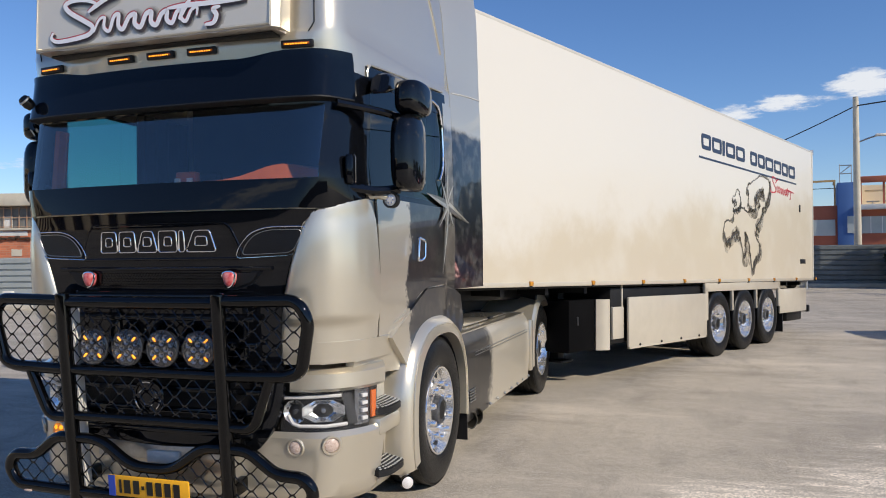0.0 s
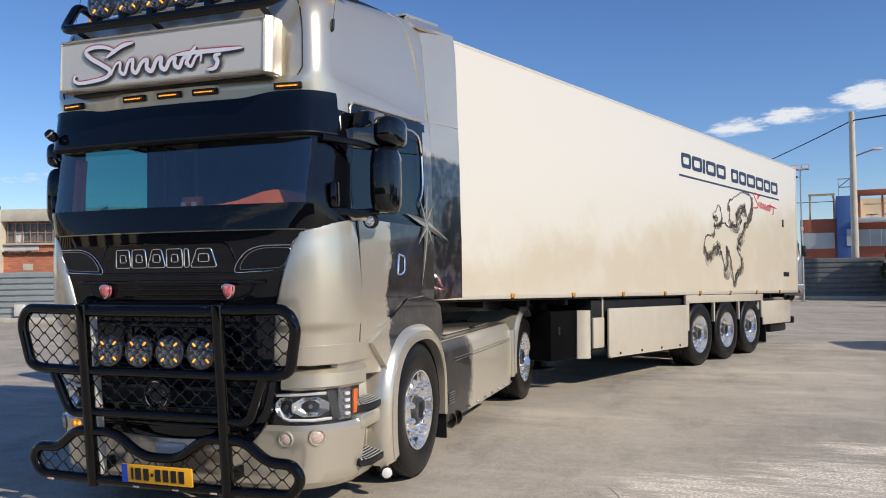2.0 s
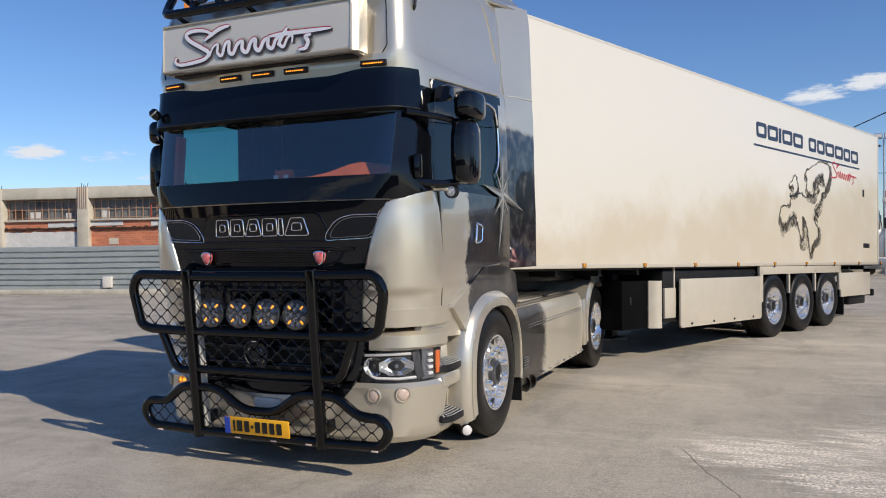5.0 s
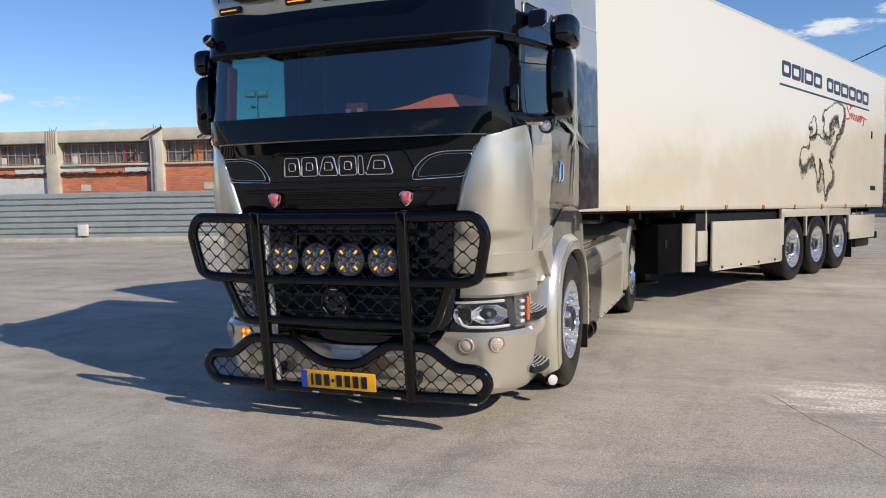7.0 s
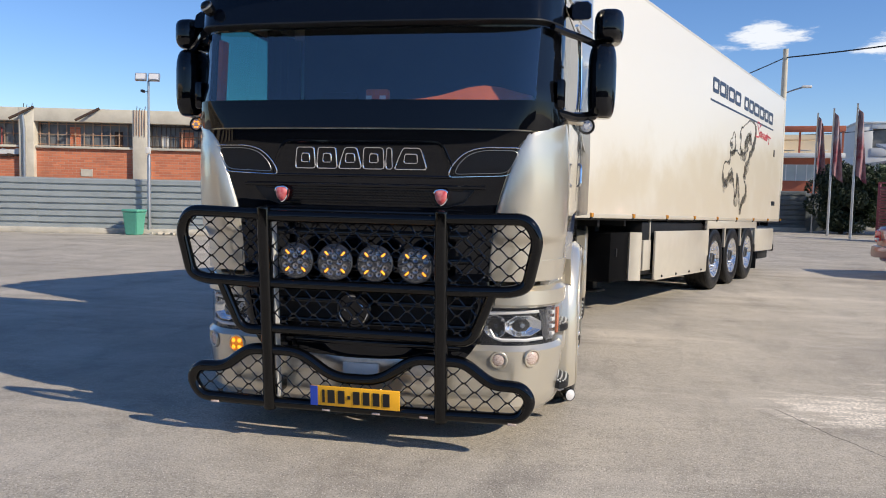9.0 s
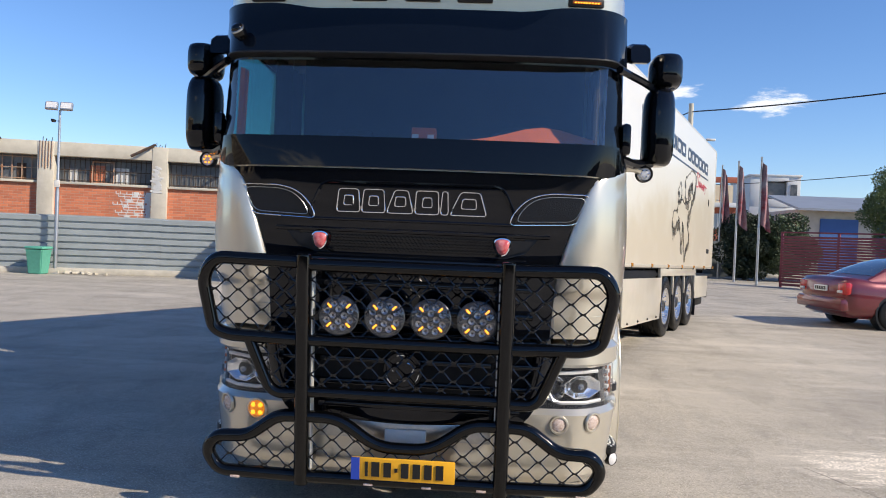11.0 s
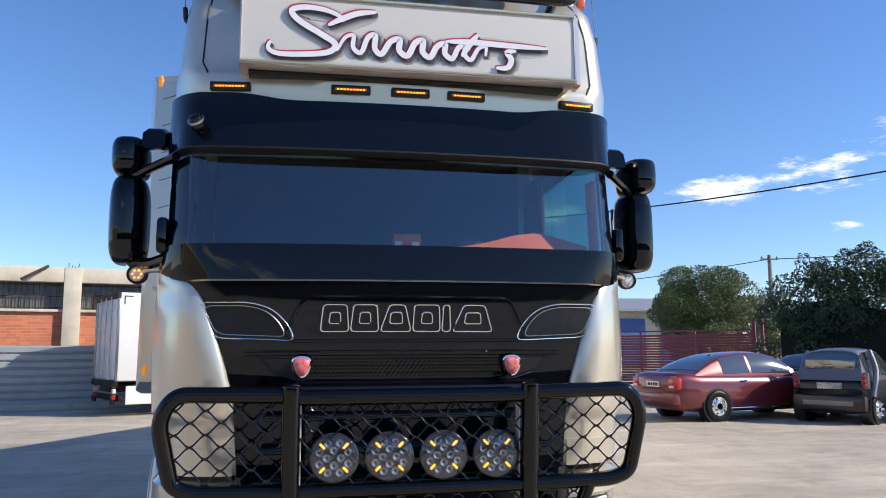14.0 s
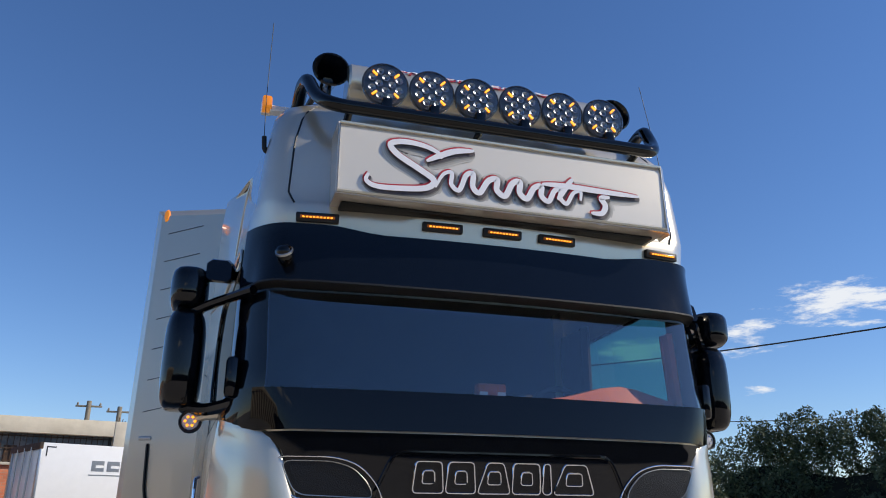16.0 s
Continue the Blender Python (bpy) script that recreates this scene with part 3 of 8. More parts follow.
bm = nb()
sheet(bm, lambda s, z: cab(s, z, 0.002), lin(-1.26, 1.26, 14), lin(1.995, 2.425, 5), 0.0)
o = part("windscreen", bm, m_glass, tractor, "clear curved windscreen glass")
o.visible_shadow = False
for side in (1, -1):
    bm = nb()
    sheet(bm, lambda s, z: cab(s * side, z, 0.001), lin(2.05, 2.83, 10), lin(1.96, 2.61, 4), 0.0)
    o = part("side_window", bm, m_sideglass, tractor, "tinted side window of the cab door")
    o.visible_shadow = False
    # door outer skin
    bm = nb()

    def door(u, v):
        y = 0.47 + u * 1.385
        z = (cab_bottom(y) + 0.02) * (1 - v) + 1.925 * v
        return cab(s_y(y, z, side), z, 0.010)
    sheet(bm, door, lin(0, 1, 16), lin(0, 1, 8), 0.012)
    dr = part("door", bm, m_door, tractor, "silver cab door airbrushed black towards the rear")
    bm = nb()
    tube(bm, [(side * 1.205, 1.03, 1.70), (side * 1.224, 1.00, 1.69), (side * 1.224, 0.98, 1.56), (side * 1.21, 1.00, 1.55), (side * 1.205, 1.09, 1.55), (side * 1.224, 1.11, 1.57), (side * 1.224, 1.12, 1.68)], 0.0085, 8, closed=True, fil=0.02)
    part("door_handle", bm, m_chrome, dr, "chrome ring door handle")
    # black header over the door window, silver gutter above it, bright strip at its rear corner
    bm = nb()

    def header_top(y):
        return 2.675 + 0.065 * (y - 0.3)
    sheet(bm, lambda y, v: cab(s_y(y, 2.6, side), 2.60 + (header_top(y) - 2.60) * v, 0.005), lin(0.42, 1.72, 14), lin(0, 1, 4), 0.004)
    part("window_header", bm, m_black, dr, "black strip over the door window")
    bm = nb()
    tube(bm, [cab(s_y(0.43, z, side), z, 0.006)[0] for z in (2.62, 2.66)] + [cab(s_y(y, 2.6, side), header_top(y) + 0.012, 0.008)[0] for y in lin(0.47, 1.66, 10)], 0.008, 6, fil=0.03)
    part("gutter", bm, m_paint, dr)
    bm = nb()
    rear = [(1.25, 2.668), (1.46, 2.672), (1.57, 2.64), (1.605, 2.52), (1.615, 2.32), (1.60, 2.20), (1.53, 2.12)]
    tube(bm, [cab(s_y(y, z, side), z, 0.010)[0] for y, z in rear], 0.009, 6, fil=0.05)
    part("window_trim", bm, m_chrome if side > 0 else m_black, dr, "bright strip round the rear corner of the door window")
    # panel behind the door and the air deflector behind the cab
    bm = nb()
    sheet(bm, lambda y, z: cab(s_y(y, z, side), z, 0.006), lin(1.66, 1.855, 4), lin(1.93, 2.70, 8), 0.008)
    part("rear_side_panel", bm, m_defl, tractor, "cab side panel with dark airbrush")
    bm = nb()

    def defl(u, v):
        y0, y1 = 1.862, 2.42 - 0.06 * v
        y = y0 + (y1 - y0) * u
        ztop = cab0(3 * side, 3.32).z + 0.10 * u - 0.05 * u * u
        z = 1.33 * (1 - v) + ztop * v
        hw = interp(CAB, (z + 2.201) / 1.775 if 2.84 < z < 3.55 else z - 0.31 * (z > 3.0))[1]
        x = hw + 0.005 + (0.075 + 0.75 * max(0.0, 1.185 - hw)) * u ** 0.9
        return Vector((side * x, y, z)), Vector((side, 0, 0))
    sheet(bm, defl, lin(0, 1, 8), lin(0, 1, 14), 0.03)
    de = part("air_deflector", bm, m_defl, tractor, "side air deflector, silver above and smoky black below")
    bm = nb()
    tube(bm, [defl(u, 0.645)[0] + Vector((side * 0.003, 0, 0)) for u in lin(0.05, 1, 6)], 0.005, 5)
    part("seam", bm, m_trailer_roof, de)
    bm = nb()
    tube(bm, [cab(s_y(y, z, side), z, 0.002)[0] for y, z in ((1.36, 3.38), (1.48, 3.33), (1.60, 3.22), (1.68, 3.08), (1.76, 2.98))], 0.009, 6, fil=0.08)
    part("roof_seam", bm, m_paint, tractor)
bm = nb()
prism(bm, [Vector((-1.02, 1.7, 3.69)), Vector((1.02, 1.7, 3.69)), Vector((1.08, 2.38, 3.79)), Vector((-1.08, 2.38, 3.79))], (0, 0, 0.02))
# mostly hidden side infills, added to keep sun out of the ground shadow
for side in (1, -1):
    zt = cab0(3 * side, 3.32).z
    prism(bm, [Vector((side * 1.02, 1.72, 3.69)), Vector((side * 1.08, 2.37, 3.79)), Vector((side * 1.20, 2.36, zt + 0.03)), Vector((side * 1.10, 1.74, zt - 0.03))], (-side * 0.02, 0, -0.01))
part("roof_deflector", bm, m_paint, tractor)
for side in (1, -1):
    bm = nb()
    tube(bm, [cab(side * 1.02, z, 0.0)[0] for z in lin(2.81, 3.36, 10)], 0.0045, 5)
    part("roof_front_seam", bm, m_plastic, tractor)
# eight-pointed star painted across the door and the deflector, each ray half light and half dark
star_light, star_dark = nb(), nb()


def on_side(y, z, h):
    p = cab(s_y(y, z, 1), z, 0.020)[0]
    d = 1.185 + 0.085 * max(0.0, (y - 1.872) / 0.5) ** 0.8 - 0.006
    return Vector((max(p.x, d if y > 1.86 else 0) + h, y, z))


for k, (ang, L, root) in enumerate(((84, 0.34, 0.05), (46, 0.22, 0.035), (-14, 0.50, 0.055), (-52, 0.2, 0.035), (-104, 0.52, 0.055), (-140, 0.26, 0.035), (172, 0.42, 0.05), (128, 0.22, 0.035))):
    a = radians(ang)
    for w, b_ in ((1, star_light), (-1, star_dark)):
        q = a + w * radians(40)
        tip = [(math.cos(a) * L * t, math.sin(a) * L * t) for t in (1.0, 0.5, 0.0)]
        edge = [(math.cos(q) * root, math.sin(q) * root), (math.cos(a) * L * 0.5 + math.cos(a + w * 1.57) * root * 0.45, math.sin(a) * L * 0.5 + math.sin(a + w * 1.57) * root * 0.45)]
        prism(b_, [on_side(1.66 + y, 1.95 + z, 0.0) for y, z in tip + edge], (0.002 + 0.0004 * k, 0, 0))
ring = [(0.10 * math.cos(t), 0.165 * math.sin(t)) for t in lin(0, 2 * math.pi, 36)[:-1]]
for i, (y, z) in enumerate(ring):
    y2, z2 = ring[(i + 1) % 36]
    prism(star_dark, [on_side(1.66 + f * a, 1.95 + f * b, 0.0) for a, b, f in ((y, z, 1.0), (y2, z2, 1.0), (y2, z2, 0.86), (y, z, 0.86))], (0.0015, 0, 0))
m_stardark = mat("grey_airbrush", (0.17, 0.165, 0.145), 0.35, 0.3, 0.8, var=0.6, scale=14, tint=(0.05, 0.05, 0.045))
part("star_shade", star_dark, m_stardark, tractor, "grey shaded half of the painted star", smooth=False)
bm = star_light
m_star = mat("silver_airbrush", (0.5, 0.49, 0.44), 0.35, 0.4, 0.8, var=0.5, scale=12, tint=(0.22, 0.22, 0.20))
part("painted_star", bm, m_star, tractor, "silver eight-pointed star painted on the dark door", smooth=False)

# black front fascia, from scuttle panel to grille
FX = [(0.60, 0.60), (0.88, 0.735), (1.02, 0.745), (1.35, 0.765), (1.59, 0.835), (1.75, 0.89), (1.82, 0.94), (1.845, 0.985)]
bm = nb()
sheet(bm, lambda u, z: cab(s_x(u * interp(FX, z)[0], z), z, 0.014), lin(-1, 1, 20), lin(0.98, 1.838, 12), 0.03)
fas = part("front_panel", bm, m_black, tractor, "black gloss bonnet panel")
S_GAP = s_y(0.45, 1.7, 1)


def cheek_top(s):
    """Height of the seam between the silver corner and the black panel below the windscreen."""
    t = min(1.0, max(0.0, (abs(s) - 1.12) / (S_GAP - 1.12)))
    return 1.80 + 0.125 * math.sin(t * math.pi / 2)


def scuttle(s, v):
    zl = max(1.845, cheek_top(s) - 0.02)
    z = zl + (2.004 - zl) * v
    return cab(s, z, 0.010 + 0.014 * (1 - v) * (1 - 0.6 * min(1.0, max(0.0, abs(s) - 0.9))))


bm = nb()
sheet(bm, scuttle, lin(-S_GAP + 0.02, S_GAP - 0.02, 40), [0, 0.05, 0.12, 0.3, 0.5, 0.75, 1], 0.006)
part("scuttle_panel", bm, m_scuttle, tractor, "black gloss panel below the windscreen")
for side in (1, -1):
    bm = nb()

    def cheek(u, v):
        s_in = s_x(interp(FX, 1.0 + 0.83 * v)[0], 1.0 + 0.83 * v)
        s = s_in + (S_GAP - 0.03 - s_in) * u
        z = 1.0 + (cheek_top(s) - 1.0) * v
        rt = math.sqrt(max(0.0, 1 - max(0.0, (v - 0.80) / 0.20) ** 2))
        ri = math.sqrt(max(0.0, 1 - max(0.0, (0.22 - u) / 0.22) ** 2))
        low = min(1.0, max(0.0, (z - 1.185) / 0.075))
        rt *= 0.25 + 0.75 * low * low * (3 - 2 * low)
        return cab(side * s, z, 0.006 + 0.052 * rt * ri * (1 - 0.75 * u ** 3) * (0.55 + 0.45 * math.sin(math.pi * min(1, v * 1.1))))
    us = [0, 0.01, 0.03, 0.06, 0.10, 0.15, 0.22] + lin(0.3, 1, 10)
    vs = lin(0, 0.20, 4) + [0.225, 0.24, 0.255, 0.27, 0.285, 0.30, 0.315, 0.33] + lin(0.38, 0.78, 6) + [0.82, 0.86, 0.90, 0.935, 0.96, 0.98, 0.993, 1.0]
    sheet(bm, cheek, us, vs, 0.0)
    part("corner_cheek", bm, m_paint, tractor, "rounded silver corner panel beside the black front")


def on_front(pts, off=0.02):
    return [cab(s_x(x, z), z, off)[0] for x, z in pts]


# side intakes with bright outline
for side in (1, -1):
    ol = [(0.93, 1.745), (0.70, 1.745), (0.60, 1.715), (0.53, 1.64), (0.505, 1.575), (0.86, 1.59)]
    ol = [Vector((side * x, 0, z)) for x, z in ol]
    rp = fillet(ol, 0.05, 4, True)
    bm = nb()
    tube(bm, on_front([(p.x, p.z) for p in rp], 0.018), 0.0032, 6, closed=True)
    part("intake_trim", bm, m_chrome, fas, "thin bright outline of the side air intake")
    bm = nb()
    tube(bm, on_front([((p.x - side * 0.72) * 0.84 + side * 0.725, (p.z - 1.665) * 0.80 + 1.665) for p in rp], 0.0175), 0.0022, 6, closed=True)
    part("intake_inner_trim", bm, m_steel, fas, "fine inner outline of the side air intake")
    bm = nb()
    vs = [bm.verts.new(p) for p in on_front([((p.x - side * 0.72) * 0.86 + side * 0.72, (p.z - 1.665) * 0.84 + 1.665) for p in rp], 0.017)]
    bm.faces.new(vs)
    part("intake_mesh", bm, m_grille, fas, "black mesh of the side air intake", smooth=False)
bm = nb()
rp = fillet([Vector((-0.56, 0, 1.575)), Vector((0.56, 0, 1.575)), Vector((0.47, 0, 1.77)), Vector((-0.47, 0, 1.77))], 0.05, 4, True)
dense = [rp[i].lerp(rp[(i + 1) % len(rp)], k / 6) for i in range(len(rp)) for k in range(6)]
tube(bm, on_front([(p.x, p.z) for p in dense], 0.012), 0.009, 8, closed=True)
part("badge_surround", bm, m_black, fas, "raised black edge round the emblem field")
# maker's word mark as six outlined plain blocks
for k, (x0, w) in enumerate(((-0.395, 0.125), (-0.262, 0.125), (-0.13, 0.14), (0.018, 0.125), (0.152, 0.04), (0.20, 0.19))):
    sh = (0.02, 0.02, 0.07, 0.01, 0.012, 0.09)[k]
    bm = nb()
    rp = fillet([Vector((x0, 0, 1.615)), Vector((x0 + w, 0, 1.615)), Vector((x0 + w - sh * 0.4, 0, 1.735)), Vector((x0 + sh * 0.6, 0, 1.735))], 0.018, 4, True)
    tube(bm, on_front([(p.x, p.z) for p in rp], 0.016), 0.0042, 6, closed=True)
    rp2 = fillet([Vector((x0 + w * 0.3, 0, 1.65)), Vector((x0 + w * 0.72, 0, 1.65)), Vector((x0 + w * 0.7, 0, 1.70)), Vector((x0 + w * 0.34, 0, 1.70))], 0.012, 3, True)
    if k != 4:
        tube(bm, on_front([(p.x, p.z) for p in rp2], 0.016), 0.0036, 6, closed=True)
    part("badge_block", bm, m_chrome, fas, "chrome outlined emblem block")
# upper grille slot
bm = nb()
prism(bm, on_front([(-0.66, 1.505), (0.66, 1.505), (0.60, 1.43), (0.5, 1.40), (-0.5, 1.40), (-0.60, 1.43)], 0.012), (0, -0.008, 0))
slot = part("upper_grille", bm, m_grille, tractor, "black mesh upper grille", smooth=False)
bm = nb()
for z0, rows, w in ((1.416, 6, 0.46), (1.288, 5, 0.45)):
    for j in range(rows):
        n = int(2 * w / 0.0105)
        tube(bm, on_front([(-w + k * 0.0105, z0 + j * 0.0155 + (0.0045 if (k + j) % 2 else -0.0045)) for k in range(n + 1)], 0.025), 0.0022, 4)
part("mesh_ribs", bm, m_mesh, slot, "black honeycomb mesh")["kind"] = "stuff"
for side in (1, -1):
    bm = nb()
    prism(bm, on_front([(side * 0.50, 1.497), (side * 0.635, 1.497), (side * 0.60, 1.445), (side * 0.50, 1.415)], 0.022), (0, -0.004, 0))
    part("slot_end", bm, m_plastic, slot, "grained black end of the grille slot", smooth=False)
for z, w in ((1.52, 0.72), (1.385, 0.60)):
    bm = nb()
    tube(bm, on_front([(x, z) for x in lin(-w, w, 12)], 0.02), 0.012, 6)
    part("grille_lip", bm, m_black, slot)
SHIELD = [(-0.040, 0.030), (-0.026, 0.042), (0.0, 0.046), (0.026, 0.042), (0.040, 0.030), (0.037, 0.0), (0.024, -0.030), (0.0, -0.046), (-0.024, -0.030), (-0.037, 0.0)]
for x in (-0.475, 0.478):
    rp = fillet([Vector((x + a, 0, 1.457 + b)) for a, b in SHIELD], 0.014, 3, True)
    bm = nb()
    loft(bm, [[Vector((x + (p.x - x) * k, y, 1.457 + (p.z - 1.457) * k)) for p in rp] for k, y in ((1.0, 0.0), (1.0, -0.022), (0.8, -0.034), (0.4, -0.040))])
    g = part("badge_lamp", bm, m_red_badge, tractor, "small red and white shield lamp in a bright rim")
    bm = nb()
    tube(bm, [Vector((p.x, -0.022, p.z)) for p in rp], 0.006, 6, closed=True)
    part("rim", bm, m_chrome, g)
# lower grille: dark backing and slats behind the bull bar
bm = nb()
sheet(bm, lambda u, z: (Vector((u * interp([(0.45, 0.50), (0.6, 0.62), (0.9, 0.74), (1.38, 0.76)], z)[0], 0.10 - 0.06 * (z - 0.45) + 0.05 * u * u, z)), Vector((0, -1, 0))), lin(-1, 1, 10), lin(0.44, 1.37, 8), 0.03)
lg = part("lower_grille", bm, m_grille, tractor, "black lower radiator grille")
for z in (0.60, 0.72, 0.84, 0.96, 1.10, 1.24, 1.36):
    w = interp([(0.45, 0.50), (0.6, 0.60), (0.9, 0.70), (1.0, 0.66), (1.38, 0.62)], z)[0]
    bm = nb()
    box(bm, (0, 0.03 - 0.05 * (z - 0.5), z), (2 * w, 0.05, 0.03), 0.008)
    part("grille_bar", bm, m_black, lg)

# black lower surround of the grille, with rounded lower corners
SURR = [(0.478, 0.50), (0.49, 0.56), (0.52, 0.61), (0.57, 0.655), (0.64, 0.70), (0.71, 0.73), (0.88, 0.765), (0.98, 0.75)]
bm = nb()
sheet(bm, lambda u, z: (Vector((u * interp(SURR, z)[0], 0.018 + 0.05 * u * u + 0.03 * max(0.0, (0.52 - z) / 0.04), z)), Vector((0, -1, 0))), lin(-1, 1, 18), [0.478, 0.484, 0.49, 0.50, 0.52, 0.545, 0.57, 0.61, 0.64], 0.03)
sur = part("grille_surround", bm, m_black, tractor, "black gloss lower lip of the grille")
for side in (1, -1):
    bm = nb()
    sheet(bm, lambda u, z: (Vector((side * (interp(SURR, z)[0] - 0.10 * u), 0.018 + 0.05 * (1 - 0.15 * u) ** 2 - 0.02 * math.sin(u * math.pi), z)), Vector((0, -1, 0))), lin(0, 1, 5), lin(0.63, 0.985, 8), 0.03)
    part("surround_side", bm, m_black, sur)

m_fog = mat("pinkish_clear_lens", (0.36, 0.22, 0.16), 0.2, coat=0.6, var=0.3, scale=110, tint=(0.80, 0.68, 0.6))
# bumper and lamp band
BUMP = [(0.20, 0.10, 1.08, 0.05, 0.34, 0.40), (0.25, 0.06, 1.12, 0.05, 0.34, 0.42), (0.58, 0.05, 1.165, 0.05, 0.34, 0.44), (0.61, 0.075, 1.15, 0.05, 0.34, 0.44), (0.83, 0.075, 1.15, 0.05, 0.34, 0.44),
        (0.85, 0.05, 1.165, 0.05, 0.34, 0.44), (0.93, 0.055, 1.165, 0.05, 0.34, 0.44), (0.955, 0.09, 1.14, 0.05, 0.34, 0.44)]
BUMP_BACK = 0.62


def bmp0(s, z):
    yf, hw, bow, rx, ry = interp(BUMP, z)
    a, sg = abs(s), (1 if s >= 0 else -1)
    if a <= 1:
        x, y = a * (hw - rx), yf + bow * a * a
    elif a <= 2:
        t = (a - 1) * math.pi / 2
        x, y = hw - rx + rx * math.sin(t), yf + bow + ry * (1 - math.cos(t))
    else:
        x, y = hw, yf + bow + ry + (a - 2) * (BUMP_BACK - yf - bow - ry)
    return Vector((sg * x, y, z))


def bmp(s, z, off=0.0):
    e = 1e-3
    n = (bmp0(s + e, z) - bmp0(s - e, z)).cross(bmp0(s, z + e) - bmp0(s, z - e)).normalized()
    return bmp0(s, z) + n * off, n


bm = nb()
sheet(bm, bmp, lin(-2.05, 2.05, 44), [0.20, 0.225, 0.25, 0.32, 0.42, 0.5, 0.55, 0.58, 0.595, 0.61], 0.02)
bumper = part("bumper", bm, m_paint, tractor, "champagne painted front bumper")
for side in (1, -1):
    bm = nb()
    sheet(bm, lambda s, z: bmp(s * side, z), lin(0.95, 2.05, 14), [0.83, 0.84, 0.85, 0.87, 0.90, 0.93, 0.942, 0.955], 0.02)
    part("lamp_brow", bm, m_paint, bumper)
    bm = nb()
    prism(bm, [bmp(side * s, 0.955)[0] for s in lin(0.95, 2.05, 12)] + [Vector((side * 1.05, 0.62, 0.985)), Vector((side * 0.80, 0.30, 0.985))], (0, 0, -0.012))
    part("brow_top", bm, m_paint, bumper)
    # headlight
    bm = nb()
    sheet(bm, lambda s, z: bmp(s * side, z, -0.05), lin(0.86, 2.0, 12), lin(0.605, 0.835, 4), 0.01)
    hl = part("headlight", bm, m_plastic, bumper, "headlight unit with chrome reflectors behind a clear lens")
    for s, r, zc in ((0.97, 0.066, 0.715), (1.28, 0.062, 0.720)):
        c, n = bmp(s * side, zc, -0.048)
        rot = n.to_track_quat("Z", "Y").to_matrix().to_4x4()
        wide = Matrix.Diagonal((1.95 if s > 1 else 1.0, 1, 1, 1)) @ pose(0, 0, 0, 0, 0, 22.5)
        bm = nb()
        lathe(bm, [(0, -0.02), (r * 0.35, -0.016), (r * 0.7, 0.0), (r * 1.02, 0.022), (r * 1.05, 0.022), (r * 1.05, -0.02)], 8 if s > 1 else 11, Matrix.Translation(c) @ rot @ wide)
        rf = part("reflector", bm, m_reflector, hl, "faceted headlight reflector", smooth=False)
        bm = nb()
        lathe(bm, [(0, 0.024), (r * 0.2, 0.02), (r * 0.30, 0.005), (r * 0.32, -0.02)], 14, Matrix.Translation(c) @ rot)
        part("bulb_cap", bm, m_spotref if s > 1 else m_darkglass, rf)
    for path in (((0.90, 0.795), (1.1, 0.80), (1.46, 0.803)), ((0.93, 0.70), (0.965, 0.652), (1.02, 0.64), (1.3, 0.638), (1.52, 0.642))):
        bm = nb()
        tube(bm, [bmp(side * s, z, -0.014)[0] for s, z in path], 0.0105, 6)
        part("day_light_strip", bm, m_white_lens, hl, "white light strip")
    bm = nb()
    sheet(bm, lambda u, z: bmp(side * (1.47 + 0.10 * u + 0.9 * (0.805 - z) * 0.45), z, -0.016), lin(0, 1, 3), lin(0.635, 0.812, 5), 0.012)
    part("divider", bm, m_darkglass, hl)
    bm = nb()
    sheet(bm, lambda s, z: bmp(s * side, z, -0.03), lin(1.62, 1.80, 4), lin(0.62, 0.825, 3), 0.008)
    part("led_panel", bm, m_spotref, hl)
    for j in range(4):
        bm = nb()
        c, n = bmp(side * 1.725, 0.655 + j * 0.043, -0.022)
        box(bm, (0, 0, 0), (0.045, 0.02, 0.022), 0.004, Matrix.Translation(c) @ n.to_track_quat("Y", "Z").to_matrix().to_4x4())
        part("led_block", bm, m_white_lens, hl)
    bm = nb()
    sheet(bm, lambda s, z: bmp(s * side, z, -0.010), lin(1.805, 1.87, 3), lin(0.65, 0.805, 3), 0.012)
    part("turn_lamp", bm, m_orange, hl, "orange side turn lamp")
    bm = nb()
    sheet(bm, lambda s, z: bmp(s * side, z, 0.002), lin(0.86, 2.0, 14), lin(0.612, 0.83, 5), 0.0)
    o = part("headlight_lens", bm, m_lampglass, hl, "clear headlight lens")
    o.visible_shadow = False
    # fog and marker lamps in the bumper
    for x, z, r, mt in ((0.815, 0.53, 0.044 if side < 0 else 0.037, m_amber if side < 0 else m_fog), (1.0, 0.54, 0.041, m_fog)):
        s = 1 + math.asin(min(1, (x - 0.82) / 0.34)) / (math.pi / 2) if x > 0.82 else x / 0.82
        c, n = bmp(side * s, z, 0.0)
        M = Matrix.Translation(c) @ n.to_track_quat("Z", "Y").to_matrix().to_4x4()
        bm = nb()
        lathe(bm, [(0, 0.012), (r * 0.6, 0.011), (r * 0.9, 0.006), (r, 0.0)], 20, M)
        fl = part("fog_lamp", bm, m_amber_dim if mt is m_amber else mt, bumper, "lit amber round lamp" if mt is m_amber else "round bumper lamp")
        if mt is m_amber:
            for q in range(4):
                bm = nb()
                bmesh.ops.create_uvsphere(bm, u_segments=10, v_segments=6, radius=0.014, matrix=M @ Matrix.Translation((0.020 * (1 - 2 * (q % 2)), 0.020 * (1 - 2 * (q // 2)), 0.006)))
                part("led", bm, m_amber, fl)
        bm = nb()
